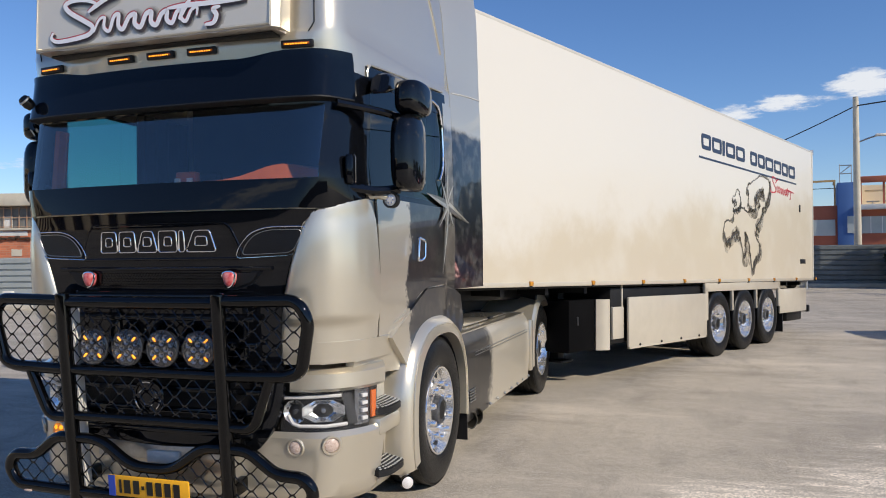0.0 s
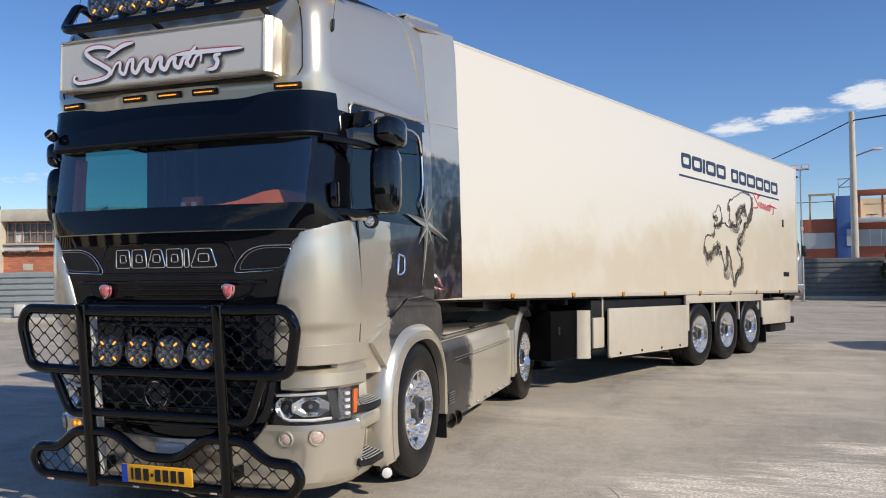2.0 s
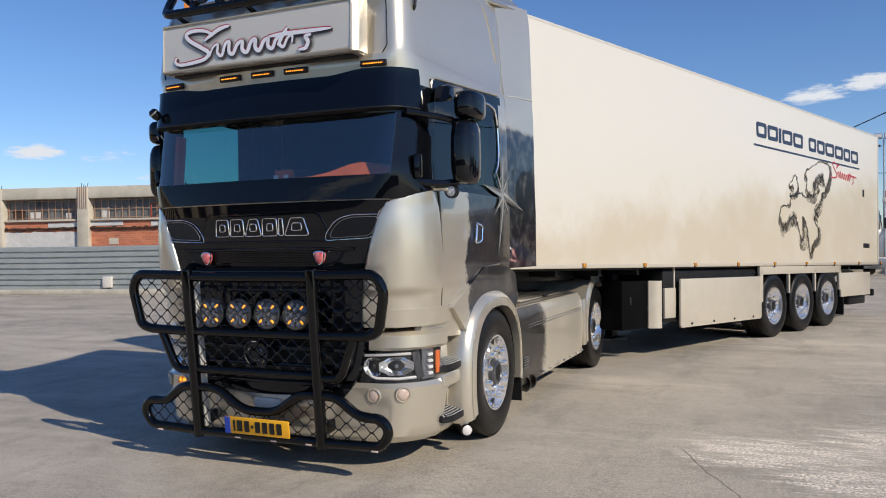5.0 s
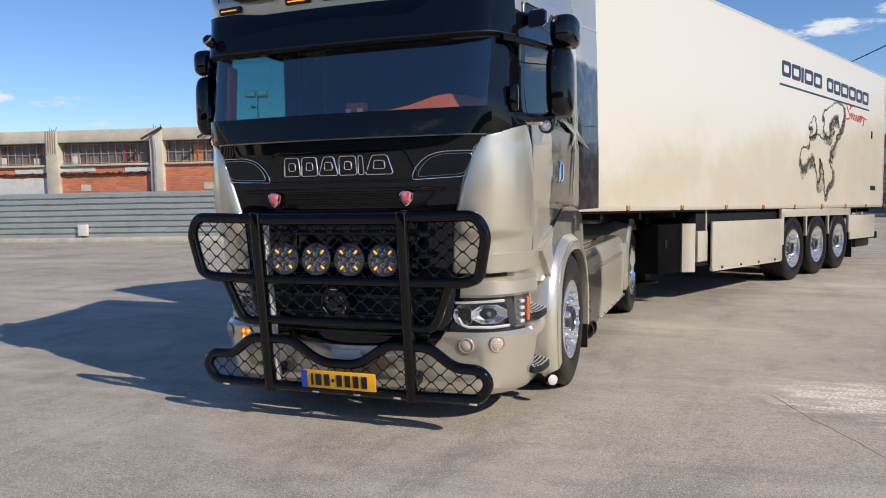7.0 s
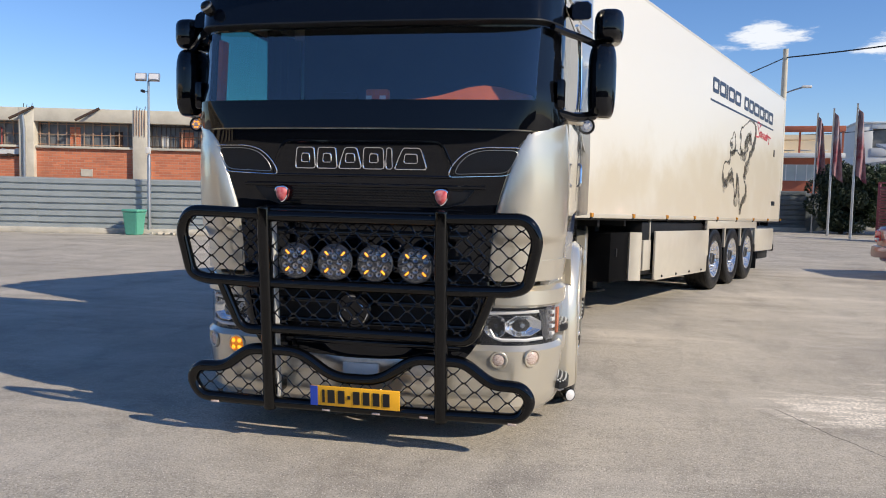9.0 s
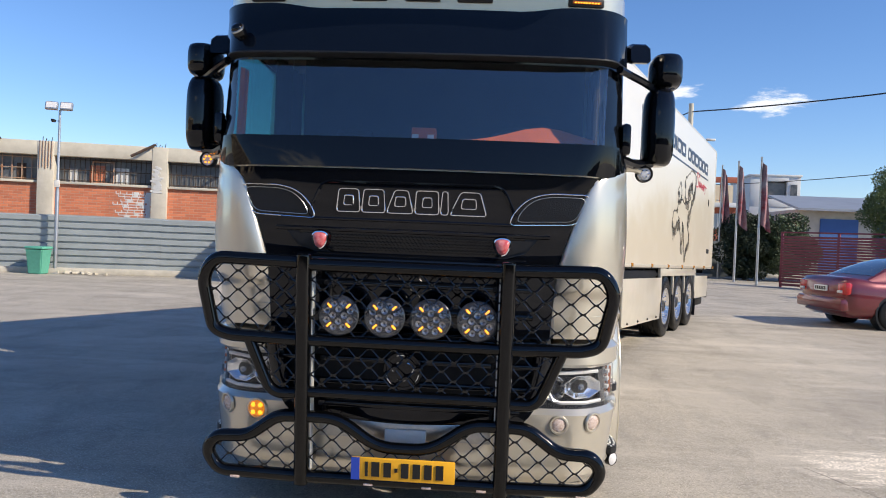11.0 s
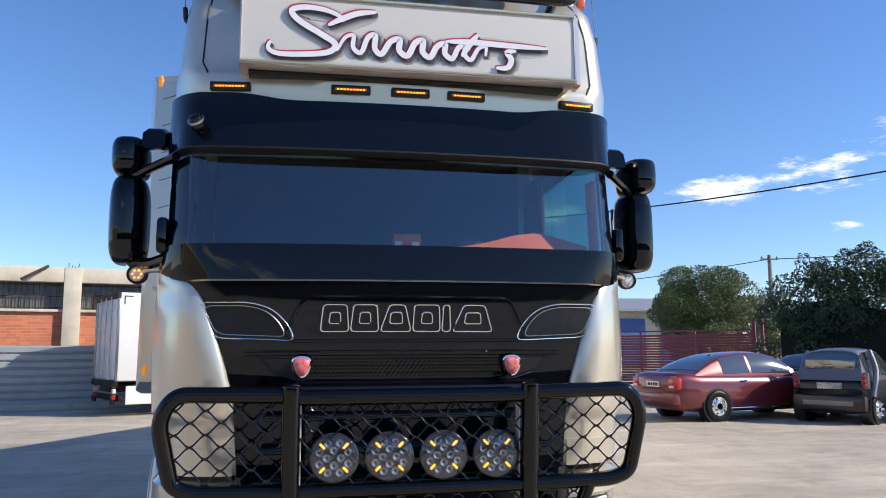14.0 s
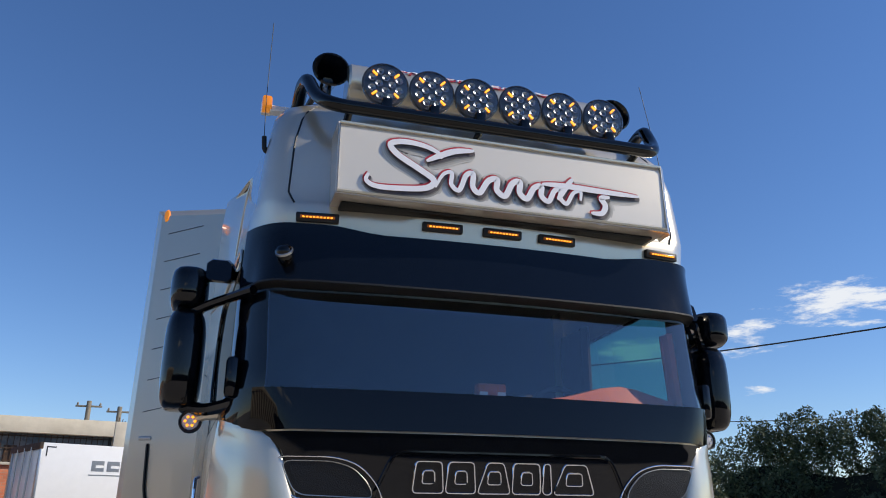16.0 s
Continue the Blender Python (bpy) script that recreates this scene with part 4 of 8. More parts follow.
        lathe(bm, [(r, -0.01), (r * 1.02, 0.006), (r * 1.1, 0.011), (r * 1.3, 0.011), (r * 1.45, 0.001)], 20, M)
        part("lamp_ring", bm, m_paint, fl)
# centre of the bumper: recess with a step plate
part("bumper_recess", boxes(((0, 0.045, 0.47), (0.92, 0.03, 0.10)), bev=0.01), m_steel, bumper, "grey metal inset above the number plate")
part("tow_cover", boxes(((0.01, 0.025, 0.445), (0.22, 0.03, 0.07)), bev=0.008), m_cabinwhite, bumper, "pale cover plate in the bumper")
# silver corner cheeks below the windscreen are the shell itself; cut line and lower lip
for side in (1, -1):
    bm = nb()
    tube(bm, [cab(s_y(0.45, z, side), z, 0.002)[0] for z in lin(1.03, 1.9, 8)], 0.006, 5)
    part("door_gap", bm, m_plastic, tractor)
    bm = nb()
    sheet(bm, lambda s, v: cab(s * side, 0.99 + 0.12 * v, 0.012 + 0.008 * v), lin(0.95, 2.25, 12), lin(0, 1, 3), 0.02)
    part("corner_lip", bm, m_paint, tractor)
    bm = nb()
    prism(bm, [Vector((side * 0.70, 0.12, 0.985)), Vector((side * 0.96, 0.13, 0.985)), Vector((side * 1.10, 0.30, 0.985)), Vector((side * 1.13, 0.62, 0.985)), Vector((side * 0.70, 0.62, 0.985))], (0, 0, 0.03))
    part("cab_floor_edge", bm, m_paint, tractor)

m_tread = mat("sunlit_tread_aluminium", (0.78, 0.77, 0.74), 0.38, 0.5, var=0.15, scale=40)
# steps between bumper and wheel
for side in (1, -1):
    bm = nb()
    sheet(bm, lambda y, z: (Vector((side * (1.03 + 0.06 * (1 - abs(z - 0.55) / 0.4)), y, z)), Vector((side, 0, 0))), lin(0.48, 0.90, 6), lin(0.22, 1.0, 8), 0.03)
    st = part("step_panel", bm, m_paint, tractor, "silver entry step panel")
    for z, y0, x1 in ((0.685, 0.47, 1.185), (0.325, 0.47, 1.20)):
        bm = nb()
        inner, outer = z + 0.05, z

        def tread(u, v, h):
            """u along the step, v outwards; the outer edge is rounded towards its ends."""
            xo = x1 - 0.05 * (2 * u - 1) ** 4
            x = 0.98 + (xo - 0.98) * v
            return Vector((side * x, y0 + 0.36 * u, inner + (outer - inner) * v + h))
        sheet(bm, lambda u, v: (tread(u, v, 0.0), Vector((0, 0, 1))), lin(0, 1, 10), lin(0, 1, 3), 0.034)
        sp = part("step", bm, m_plastic, st, "black step with a steel tread plate", angle=30)
        bm = nb()
        sheet(bm, lambda u, v: (tread(0.02 + 0.96 * u, 0.2 + 0.77 * v, 0.006), Vector((0, 0, 1))), lin(0, 1, 10), lin(0, 1, 2), 0.005)
        tp = part("tread_plate", bm, m_plastic, sp, "dark tread plate of the step", angle=30)
        bm = nb()
        for i in range(11):
            for j in range(7):
                c = tread(0.05 + i * 0.083 + (j % 2) * 0.04, 0.24 + j * 0.115, 0.0065)
                box(bm, c, (0.010, 0.019, 0.005))
        part("tread_teeth", bm, m_tread, tp, "bright raised teeth of the tread", smooth=False)["kind"] = "stuff"
    bm = nb()
    sheet(bm, lambda y, v: (Vector((side * (1.085 + 0.10 * min(1.0, max(0.0, (y - 0.30) / 0.5)) - 0.04 * (1 - v) ** 2), y, 0.85 + 0.03 * math.sin(3 * y) + (cab_bottom(y) + 0.02 - 0.85) * v)), Vector((side, 0, 0))), lin(0.30, 0.92, 10), lin(0, 1, 5), 0.05)
    part("fender_panel", bm, m_paint, st, "silver fender between the door and the wheel arch")
    part("step_lip", boxes(((side * 1.12, 0.66, 0.585), (0.10, 0.40, 0.11)), bev=0.03), m_paint, st)
    for y in (0.58, 0.70, 0.82):
        part("step_rib", boxes(((side * 1.07, y, 0.46), (0.05, 0.02, 0.18)), bev=0.008), m_paint, st)
    bm = nb()
    sheet(bm, lambda y, z: (Vector((side * (interp([(0.19, 1.07), (0.22, 1.11), (0.27, 1.135), (0.31, 1.12)], z)[0] - 0.05 * max(0, (y - 0.7) / 0.2) ** 2), y, z)), Vector((side, 0, 0))), lin(0.50, 0.90, 8), [0.19, 0.205, 0.22, 0.245, 0.27, 0.29, 0.31], 0.06)
    part("bumper_tail", bm, m_paint, bumper, "lower end of the bumper below the step")
    bm = nb()
    lathe(bm, [(0, 0.03), (0.025, 0.028), (0.034, 0.012), (0.036, -0.03), (0, -0.03)], 16, Matrix.Translation((side * 1.135, 0.90, 0.205)) @ pose(0, 0, 0, 90, 0, side * 25))
    part("marker_lamp", bm, m_white_lens, tractor, "small round side marker lamp")

# wheel arches: a swept lip, its top shoulder and the inner panel
for side in (1, -1):
    def arch(u, v, x=None):
        a = radians(-14 + u * 219)
        c, q = (math.cos(a), math.sin(a)), 2.5
        r = (0.532 + 0.128 * v) / (abs(c[0]) ** q + abs(c[1]) ** q) ** (1 / q)
        x = 1.25 - 0.02 * v - 0.06 * max(0.0, (v - 0.5) / 0.5) ** 2 if x is None else x
        return Vector((side * x, 1.416 + r * c[0], 0.51 + r * c[1])), Vector((side, 0, 0))
    bm = nb()
    sheet(bm, arch, lin(0, 1, 36), [0, 0.06, 0.25, 0.5, 0.6, 0.75, 0.9, 1.0], 0.20)
    ar = part("front_mudguard", bm, m_paint, tractor, "silver front wheel arch")
    bm = nb()
    tube(bm, [arch(u, 0.5)[0] + Vector((side * 0.002, 0, 0)) for u in lin(0, 1, 36)], 0.006, 6)
    part("arch_bead", bm, m_paint, ar)
    bm = nb()
    out = [Vector((side * 1.19, y, z)) for y, z in ((0.84, 0.90), (0.60, 1.09), (0.80, 1.18), (1.25, 1.36), (1.75, 1.37), (2.02, 1.28), (2.1, 1.06))]
    inn = [arch(u, 0.7, 1.19)[0] for u in lin(0.24, 0.80, 12)]
    prism(bm, out + inn, (-side * 0.16, 0, 0))
    part("arch_panel", bm, m_door, ar, "panel above the wheel arch, dark airbrush at the rear", smooth=False)
    part("mudflap", boxes(((side * 1.08, 2.03, 0.36), (0.30, 0.015, 0.40))), m_plastic, tractor)
    bm = nb()
    sheet(bm, lambda a, x: (Vector((x, 1.416 + 0.53 * math.cos(radians(a)), 0.51 + 0.53 * math.sin(radians(a)))), Vector((0, 0, 1))), lin(-10, 190, 16), [side * 0.62, side * 1.2], 0.01)
    part("inner_mudguard", bm, m_plastic, tractor)

# side skirts, deck and rear arches
for side in (1, -1):
    bm = nb()

    def skirt(y, v):
        z = 0.27 + 0.70 * v
        return Vector((side * (1.205 + 0.02 * math.sin(v * math.pi) - 0.05 * max(0, v - 0.9) / 0.1), y, z)), Vector((side, 0, 0))
    sheet(bm, skirt, lin(2.04, 4.42, 14), [0, 0.05, 0.2, 0.45, 0.70, 0.72, 0.74, 0.85, 0.92, 0.96, 1.0], 0.03)
    sk = part("side_skirt", bm, m_skirt, tractor, "silver side skirt airbrushed black near the cab")
    bm = nb()
    for z in (0.80, 0.775):
        tube(bm, [skirt(y, (z - 0.27) / 0.70)[0] + Vector((side * 0.004, 0, 0)) for y in lin(2.3, 4.38, 8)], 0.004, 5)
    part("skirt_crease", bm, m_steel, sk)
    for k in range(7):
        bm = nb()
        bmesh.ops.create_uvsphere(bm, u_segments=8, v_segments=6, radius=0.014, matrix=Matrix.Translation((side * 1.225, 2.75 + k * 0.27, 0.305)))
        part("rivet_lamp", bm, m_steel, sk)
    bm = nb()
    prism(bm, [Vector((side * 1.17, 2.06, 0.972)), Vector((side * 1.17, 4.42, 0.972)), Vector((side * 0.48, 4.42, 0.985)), Vector((side * 0.48, 2.06, 0.985))], (0, 0, -0.012))
    part("deck_panel", bm, m_paint, sk, "flat silver deck panel")
    part("deck_hatch", boxes(((side * 0.85, 3.3, 0.988), (0.42, 1.5, 0.012)), bev=0.003), m_paint, sk)
    part("deck_latch", boxes(((side * 1.08, 3.35, 1.0), (0.03, 0.12, 0.02)), bev=0.005), m_plastic, sk)
    # a small grey vent in the skirt
    for k in range(5):
        part("vent_rib", boxes(((side * 1.228, 2.2, 0.43 + k * 0.022), (0.01, 0.16, 0.011)), bev=0.002), m_steel, sk)

    def rarch(u, v):
        a = radians(8 + u * 185)
        r = 0.555 + 0.09 * v
        x = 1.255 - 0.03 * v * v
        return Vector((side * x, 5.115 + r * math.cos(a), 0.51 + r * math.sin(a))), Vector((side, 0, 0))
    bm = nb()
    sheet(bm, rarch, lin(0, 1, 24), lin(0, 1, 3), 0.6)
    rm_ = part("rear_mudguard", bm, m_paint, tractor, "silver rear wheel arch")
    part("arch_leg", boxes(((side * 1.22, 4.475, 0.62), (0.06, 0.10, 0.55)), bev=0.02), m_paint, rm_)
    for z in (0.60, 0.71):
        bm = nb()
        lathe(bm, [(0, 0.02), (0.028, 0.018), (0.036, 0.0), (0.036, -0.04), (0, -0.04)], 14, Matrix.Translation((side * 1.26, 5.80, z)) @ pose(0, 0, 0, 90, 0, side * 30))
        part("work_lamp", bm, m_white_lens, tractor, "small round white lamp behind the drive wheel")
    # twin tail pipes
    for y in (2.30, 2.47):
        bm = nb()
        M = Matrix.Translation((side * 1.06, y, 0.265)) @ pose(0, 0, 0, 0, side * 90, side * -25) @ Matrix.Scale(1.0, 4)
        lathe(bm, [(0.05, -0.2), (0.058, 0.0), (0.064, 0.16), (0.066, 0.17), (0.058, 0.168), (0.05, 0.05), (0, 0.05)], 20, M)
        part("tail_pipe", bm, m_pipe, tractor, "sooty brown steel exhaust tail pipe")

# chassis
part("chassis_rail", boxes(((0.40, 3.5, 0.78), (0.09, 6.2, 0.27)), ((-0.40, 3.5, 0.78), (0.09, 6.2, 0.27)), ((0, 2.4, 0.75), (0.8, 0.1, 0.2)), ((0, 4.3, 0.75), (0.8, 0.1, 0.2)), bev=0.01), m_chassis, tractor)
part("engine_sump", boxes(((0, 1.1, 0.72), (1.2, 1.6, 0.55)), bev=0.05), m_chassis, tractor)
part("front_axle", boxes(((0, 1.416, 0.5), (1.6, 0.16, 0.16)), bev=0.05), m_chassis, tractor)
part("drive_axle", boxes(((0, 5.115, 0.5), (1.5, 0.22, 0.24)), bev=0.05), m_chassis, tractor)
part("fifth_wheel", boxes(((0, 4.62, 1.10), (0.9, 0.9, 0.10)), ((0, 4.6, 0.98), (0.6, 0.5, 0.16)), bev=0.03), m_chassis, tractor)
part("fuel_tank", boxes(((0.82, 3.1, 0.6), (0.6, 1.9, 0.6)), bev=0.08), m_chassis, tractor)
part("battery_box", boxes(((-0.82, 3.1, 0.6), (0.6, 1.9, 0.6)), bev=0.08), m_chassis, tractor)
part("cab_underside", boxes(((0, 1.15, 1.12), (1.7, 1.3, 0.3)), bev=0.05), m_chassis, tractor)
bm = nb()
for k, x in enumerate((-0.25, -0.1, 0.05, 0.2)):
    tube(bm, [(x, 1.9, 1.5), (x, 2.1, 1.15), (x * 0.8, 2.35, 1.25), (x * 0.8, 2.5, 1.6), (x, 2.75, 1.75)], 0.018, 6, fil=0.15)
part("air_lines", bm, m_plastic, tractor, "coiled black air and power lines")


# wheels
def wheel(parent, c, side, r, w, deep=0.0, nuts=10, name="wheel"):
    """One wheel: tyre with shoulder grooves, dished polished rim with hand holes, hub and nuts. The axle runs along x."""
    M = Matrix.Translation(c) @ pose(0, 0, 0, 0, side * 90, 0)
    e = new(name)
    e.parent = parent
    e.matrix_basis = M
    rim = r * 0.605
    bm = nb()
    prof = [(rim, -w * 0.46), (rim * 1.03, -w * 0.49), (r * 0.80, -w * 0.52), (r * 0.93, -w * 0.49), (r * 0.985, -w * 0.42)]
    for k in range(4):
        h = -w * 0.36 + k * w * 0.24 - w * 0.0
        prof += [(r, h - w * 0.05), (r, h + w * 0.075), (r * 0.982, h + w * 0.08), (r * 0.982, h + w * 0.10)]
    prof += [(r, w * 0.40), (r * 0.985, w * 0.43), (r * 0.955, w * 0.475), (r * 0.90, w * 0.505), (r * 0.82, w * 0.525), (r * 0.74, w * 0.52), (rim * 1.10, w * 0.50), (rim * 1.04, w * 0.485), (rim, w * 0.46), (rim * 0.98, w * 0.40)]
    lathe(bm, prof, 48)
    t = part("tyre", bm, m_rubber, e, "black lorry tyre")
    f = w * 0.46
    dh = deep * 0.6 if deep >= 0 else 0.06
    bm = nb()
    lathe(bm, [(rim * 1.0, f - 0.005), (rim * 0.985, f + 0.012), (rim * 0.95, f + 0.012), (rim * 0.93, f - 0.02), (rim * 0.90, f - 0.05 - deep * 0.5), (rim * 0.80, f - 0.055 - deep), (rim * 0.62, f - 0.03 - deep), (rim * 0.50, f - 0.012 - deep), (rim * 0.40, f - 0.012 - deep), (rim * 0.38, f - 0.02 - deep)], 40)
    part("rim", bm, m_alu, e, "polished aluminium wheel disc")
    bm = nb()
    for k in range(nuts):
        a = 2 * math.pi * (k + 0.5) / nuts
        lathe(bm, [(0, 0.006), (r * 0.074, 0.004), (r * 0.076, -0.012)], 12, Matrix.Translation((rim * 0.79 * math.cos(a), rim * 0.79 * math.sin(a), f - 0.051 - deep)))
    part("hand_holes", bm, m_plastic, e)["kind"] = "stuff"
    nut = None
    for k in range(nuts):
        a = 2 * math.pi * k / nuts
        at = Matrix.Translation((rim * 0.61 * math.cos(a), rim * 0.61 * math.sin(a), f - 0.026 - deep))
        if nut is None:
            bm = nb()
            lathe(bm, [(0.028, 0), (0.024, 0.05), (0.016, 0.064), (0, 0.068)], 8)
            nut = part("wheel_nut", bm, m_alu, e, "chrome wheel nut cap", m=at)
        else:
            again(nut, e, at)
    bm = nb()
    lathe(bm, [(rim * 0.47, f - 0.013 - deep), (rim * 0.42, f - 0.02 - deep), (rim * 0.33, f - 0.02 - deep), (rim * 0.31, f + 0.02 - dh), (rim * 0.25, f + 0.03 - dh), (rim * 0.23, f + 0.02 - dh), (0, f + 0.02 - dh)], 24)
    part("hub", bm, m_darkalu, e, "dark oily hub")
    bm = nb()
    lathe(bm, [(0, f + 0.024 - dh), (rim * 0.20, f + 0.023 - dh), (rim * 0.20, f + 0.012 - dh)], 20)
    part("hub_cap", bm, m_chassis, e)
    return e


for side in (1, -1):
    wheel(tractor, (side * 1.055, 1.416, 0.505), side, 0.505, 0.33, 0.0)
    wheel(tractor, (side * 1.085, 5.115, 0.505), side, 0.505, 0.30, 0.07)
    wheel(tractor, (side * 0.76, 5.115, 0.505), side, 0.505, 0.28, 0.0)

# white marker lamps: one low behind the front step, two on a bracket behind the drive wheel
def white_marker(at, turn, r, label):
    M = Matrix.Translation(at) @ pose(0, 0, 0, 90, 0, turn)
    bm = nb()
    lathe(bm, [(r * 0.9, 0.014), (r, 0.010), (r, -0.02), (r * 0.55, -0.035), (r * 0.4, -0.07), (0, -0.07)], 18, M)
    o = part("white_marker_lamp", bm, m_bar, tractor, label)
    bm = nb()
    lathe(bm, [(0, 0.022), (r * 0.5, 0.019), (r * 0.9, 0.010)], 18, M)
    part("lens", bm, m_white_lens, o)


for side in (1, -1):
    white_marker((side * 1.205, 0.785, 0.18), side * 40, 0.042, "round white marker lamp below the front step")
    for z in (0.595, 0.50):
        white_marker((side * 1.24, 5.715, z), side * 40, 0.034, "round white marker lamp behind the drive wheel")
    part("lamp_bracket", boxes(((side * 1.20, 5.75, 0.55), (0.05, 0.03, 0.24)), bev=0.006), m_chassis, tractor)

# mirrors
for side in (1, -1):
    bm = nb()
    tube(bm, [(side * 1.06, 0.14, 2.42), (side * 1.22, 0.34, 2.40), (side * 1.31, 0.44, 2.375)], 0.022, 8, fil=0.08)
    arm = part("mirror_arm", bm, m_black, tractor, "black mirror arm")
    bm = nb()
    tube(bm, [(side * 1.09, 0.22, 1.96), (side * 1.2, 0.38, 1.945), (side * 1.30, 0.46, 1.965)], 0.028, 8, fil=0.08)
    part("lower_arm", bm, m_black, arm)

    def pod(z0, z1, x0, x1, y0, y1):
        rings = []
        zc, hz = (z0 + z1) / 2, (z1 - z0) / 2
        for v in (-1, -0.985, -0.95, -0.9, -0.8, -0.65, -0.45, -0.2, 0.1, 0.4, 0.62, 0.8, 0.9, 0.95, 0.985, 1):
            k = max(0.0, 1 - abs(v) ** 4.0) ** 0.5 * 0.42 + 0.58
            xc, hx, yc, hy = (x0 + x1) / 2, (x1 - x0) / 2 * k, (y0 + y1) / 2, (y1 - y0) / 2 * k
            rg = []
            for j in range(20):
                a = 2 * math.pi * j / 20
                ca, sa = math.cos(a), math.sin(a)
                q = 3.0
                rr = 1 / (abs(ca) ** q + abs(sa) ** q) ** (1 / q)
                rg.append(Vector((side * (xc + hx * rr * ca), yc + hy * rr * sa * (1.0 if sa < 0 else 0.8), zc + hz * v)))
            rings.append(rg)
        return loft(nb(), rings)
    mm = part("main_mirror", pod(1.955, 2.385, 1.258 if side > 0 else 1.235, 1.425 if side > 0 else 1.41, 0.35, 0.68), m_black, arm, "tall black mirror housing")
    part("mirror_glass", boxes(((side * 1.335, 0.645, 2.17), (0.12, 0.01, 0.33)), bev=0.004), m_chrome, mm)
    part("wide_mirror", pod(2.395, 2.58, 1.285 if side > 0 else 1.245, 1.458 if side > 0 else 1.412, 0.35, 0.70), m_black, arm, "small black wide-angle mirror housing")
    part("mirror_neck", boxes(((side * 1.335, 0.5, 2.39), (0.06, 0.08, 0.06)), bev=0.02), m_black, arm)
    part("pillar_block", boxes(((side * 1.115, 0.20, 2.06), (0.05, 0.07, 0.17)), bev=0.02), m_black, arm)
    bm = nb()
    M = Matrix.Translation((side * 1.262, 0.42, 1.90)) @ pose(0, 0, 0, 90)
    lathe(bm, [(0.036, 0.012), (0.044, 0.016), (0.048, 0.008), (0.048, -0.028), (0.03, -0.04), (0, -0.04)], 20, M)
    rl = part("round_marker_lamp", bm, m_plastic, tractor, "round marker lamp on a stalk below the mirror")
    bm = nb()
    lathe(bm, [(0, 0.012), (0.02, 0.011), (0.036, 0.006)], 20, M)
    part("lens", bm, m_white_lens, rl)
    for k in range(6):
        a = 2 * math.pi * k / 6
        bm = nb()
        bmesh.ops.create_uvsphere(bm, u_segments=8, v_segments=6, radius=0.006, matrix=M @ Matrix.Translation((0.02 * math.cos(a), 0.02 * math.sin(a), 0.012)))
        part("led", bm, m_chrome if side > 0 else m_amber, rl)
    bm = nb()
    tube(bm, [(side * 1.12, 0.36, 1.925), (side * 1.2, 0.40, 1.925), (side * 1.255, 0.44, 1.905)], 0.02, 8)
    part("stalk", bm, m_paint, rl)
    # kerb mirror high on the door
    bm = nb()
    rings = []
    for t, w, h in ((0.0, 0.030, 0.022), (0.02, 0.042, 0.034), (0.5, 0.055, 0.050), (0.92, 0.062, 0.062), (1.0, 0.054, 0.054)):
        c = Vector((side * (1.165 + 0.045 * t), 0.80 - 0.40 * t, 2.655 - 0.085 * t))
        rings.append([c + Vector((w * sx, 0.02 * sz, h * sz)) for sx, sz in ((-1, -0.7), (-0.7, -1), (0.7, -1), (1, -0.7), (1, 0.6), (0.6, 1), (-0.6, 1), (-1, 0.6))])
    loft(bm, rings)
    part("kerb_mirror", bm, m_black, tractor, "black kerb mirror above the door window")
bm = nb()
M = Matrix.Translation((-0.955, -0.01, 2.545)) @ pose(0, 0, 0, 50, 0, -25)
lathe(bm, [(0, 0.036), (0.020, 0.034), (0.031, 0.024), (0.034, 0.008), (0.036, -0.02), (0.026, -0.05), (0, -0.055)], 18, M)
cp = part("camera_pod", bm, m_bar, tractor, "small black camera pod on the visor")
bm = nb()
lathe(bm, [(0.034, 0.016), (0.0375, 0.014), (0.0375, 0.005), (0.034, 0.003)], 18, M)
part("pod_ring", bm, m_steel, cp, "bright ring round the camera pod")

# visor
bm = nb()


def visor(u, v):
    s = u
    x = abs(cab0(s, 2.6).x)
    top = 2.715 if x > 0.76 else (2.685 if x < 0.56 else 2.685 + 0.03 * (x - 0.56) / 0.2)
    z = 2.455 + (top - 2.455) * v
    off = 0.022 + 0.075 * (1 - v) ** 1.2 * (1 - min(1.0, max(0.0, abs(s) - 0.75) / 0.75) ** 1.5)
    return cab(s, z, off)


sheet(bm, visor, lin(-1.74, 1.74, 48), lin(0, 1, 8), 0.02)
vz = part("sun_visor", bm, m_visor, tractor, "dark full-width sun visor")
bm = nb()
sheet(bm, lambda s, v: (cab(s, 2.44 + 0.012 * v, 0.0)[0].lerp(visor(s, 0)[0], v), Vector((0, 0, 1))), lin(-1.72, 1.72, 40), lin(0, 1, 2), 0.008)
part("visor_underside", bm, m_plastic, vz)
for x in (-0.82, -0.27, 0.012, 0.285, 0.86):
    p, n = cab(s_x(x, 2.745), 2.745, 0.0)
    q = n.to_track_quat("Y", "Z").to_matrix().to_4x4()
    bm = nb()
    box(bm, (0, 0, 0), (0.185, 0.04, 0.042), 0.006, Matrix.Translation(p) @ q)
    ml = part("roof_marker_lamp", bm, m_plastic, tractor, "black marker lamp with a lit amber strip")
    bm = nb()
    box(bm, (0, 0.022, 0.0), (0.15, 0.01, 0.014), 0.003, Matrix.Translation(p) @ q)
    part("lens", bm, m_amber_dark, ml)
    for k in range(9):
        bm = nb()
        box(bm, (-0.06 + k * 0.015, 0.0275, -0.002), (0.009, 0.004, 0.0065), 0, Matrix.Translation(p) @ q)
        part("led", bm, m_amber, ml)


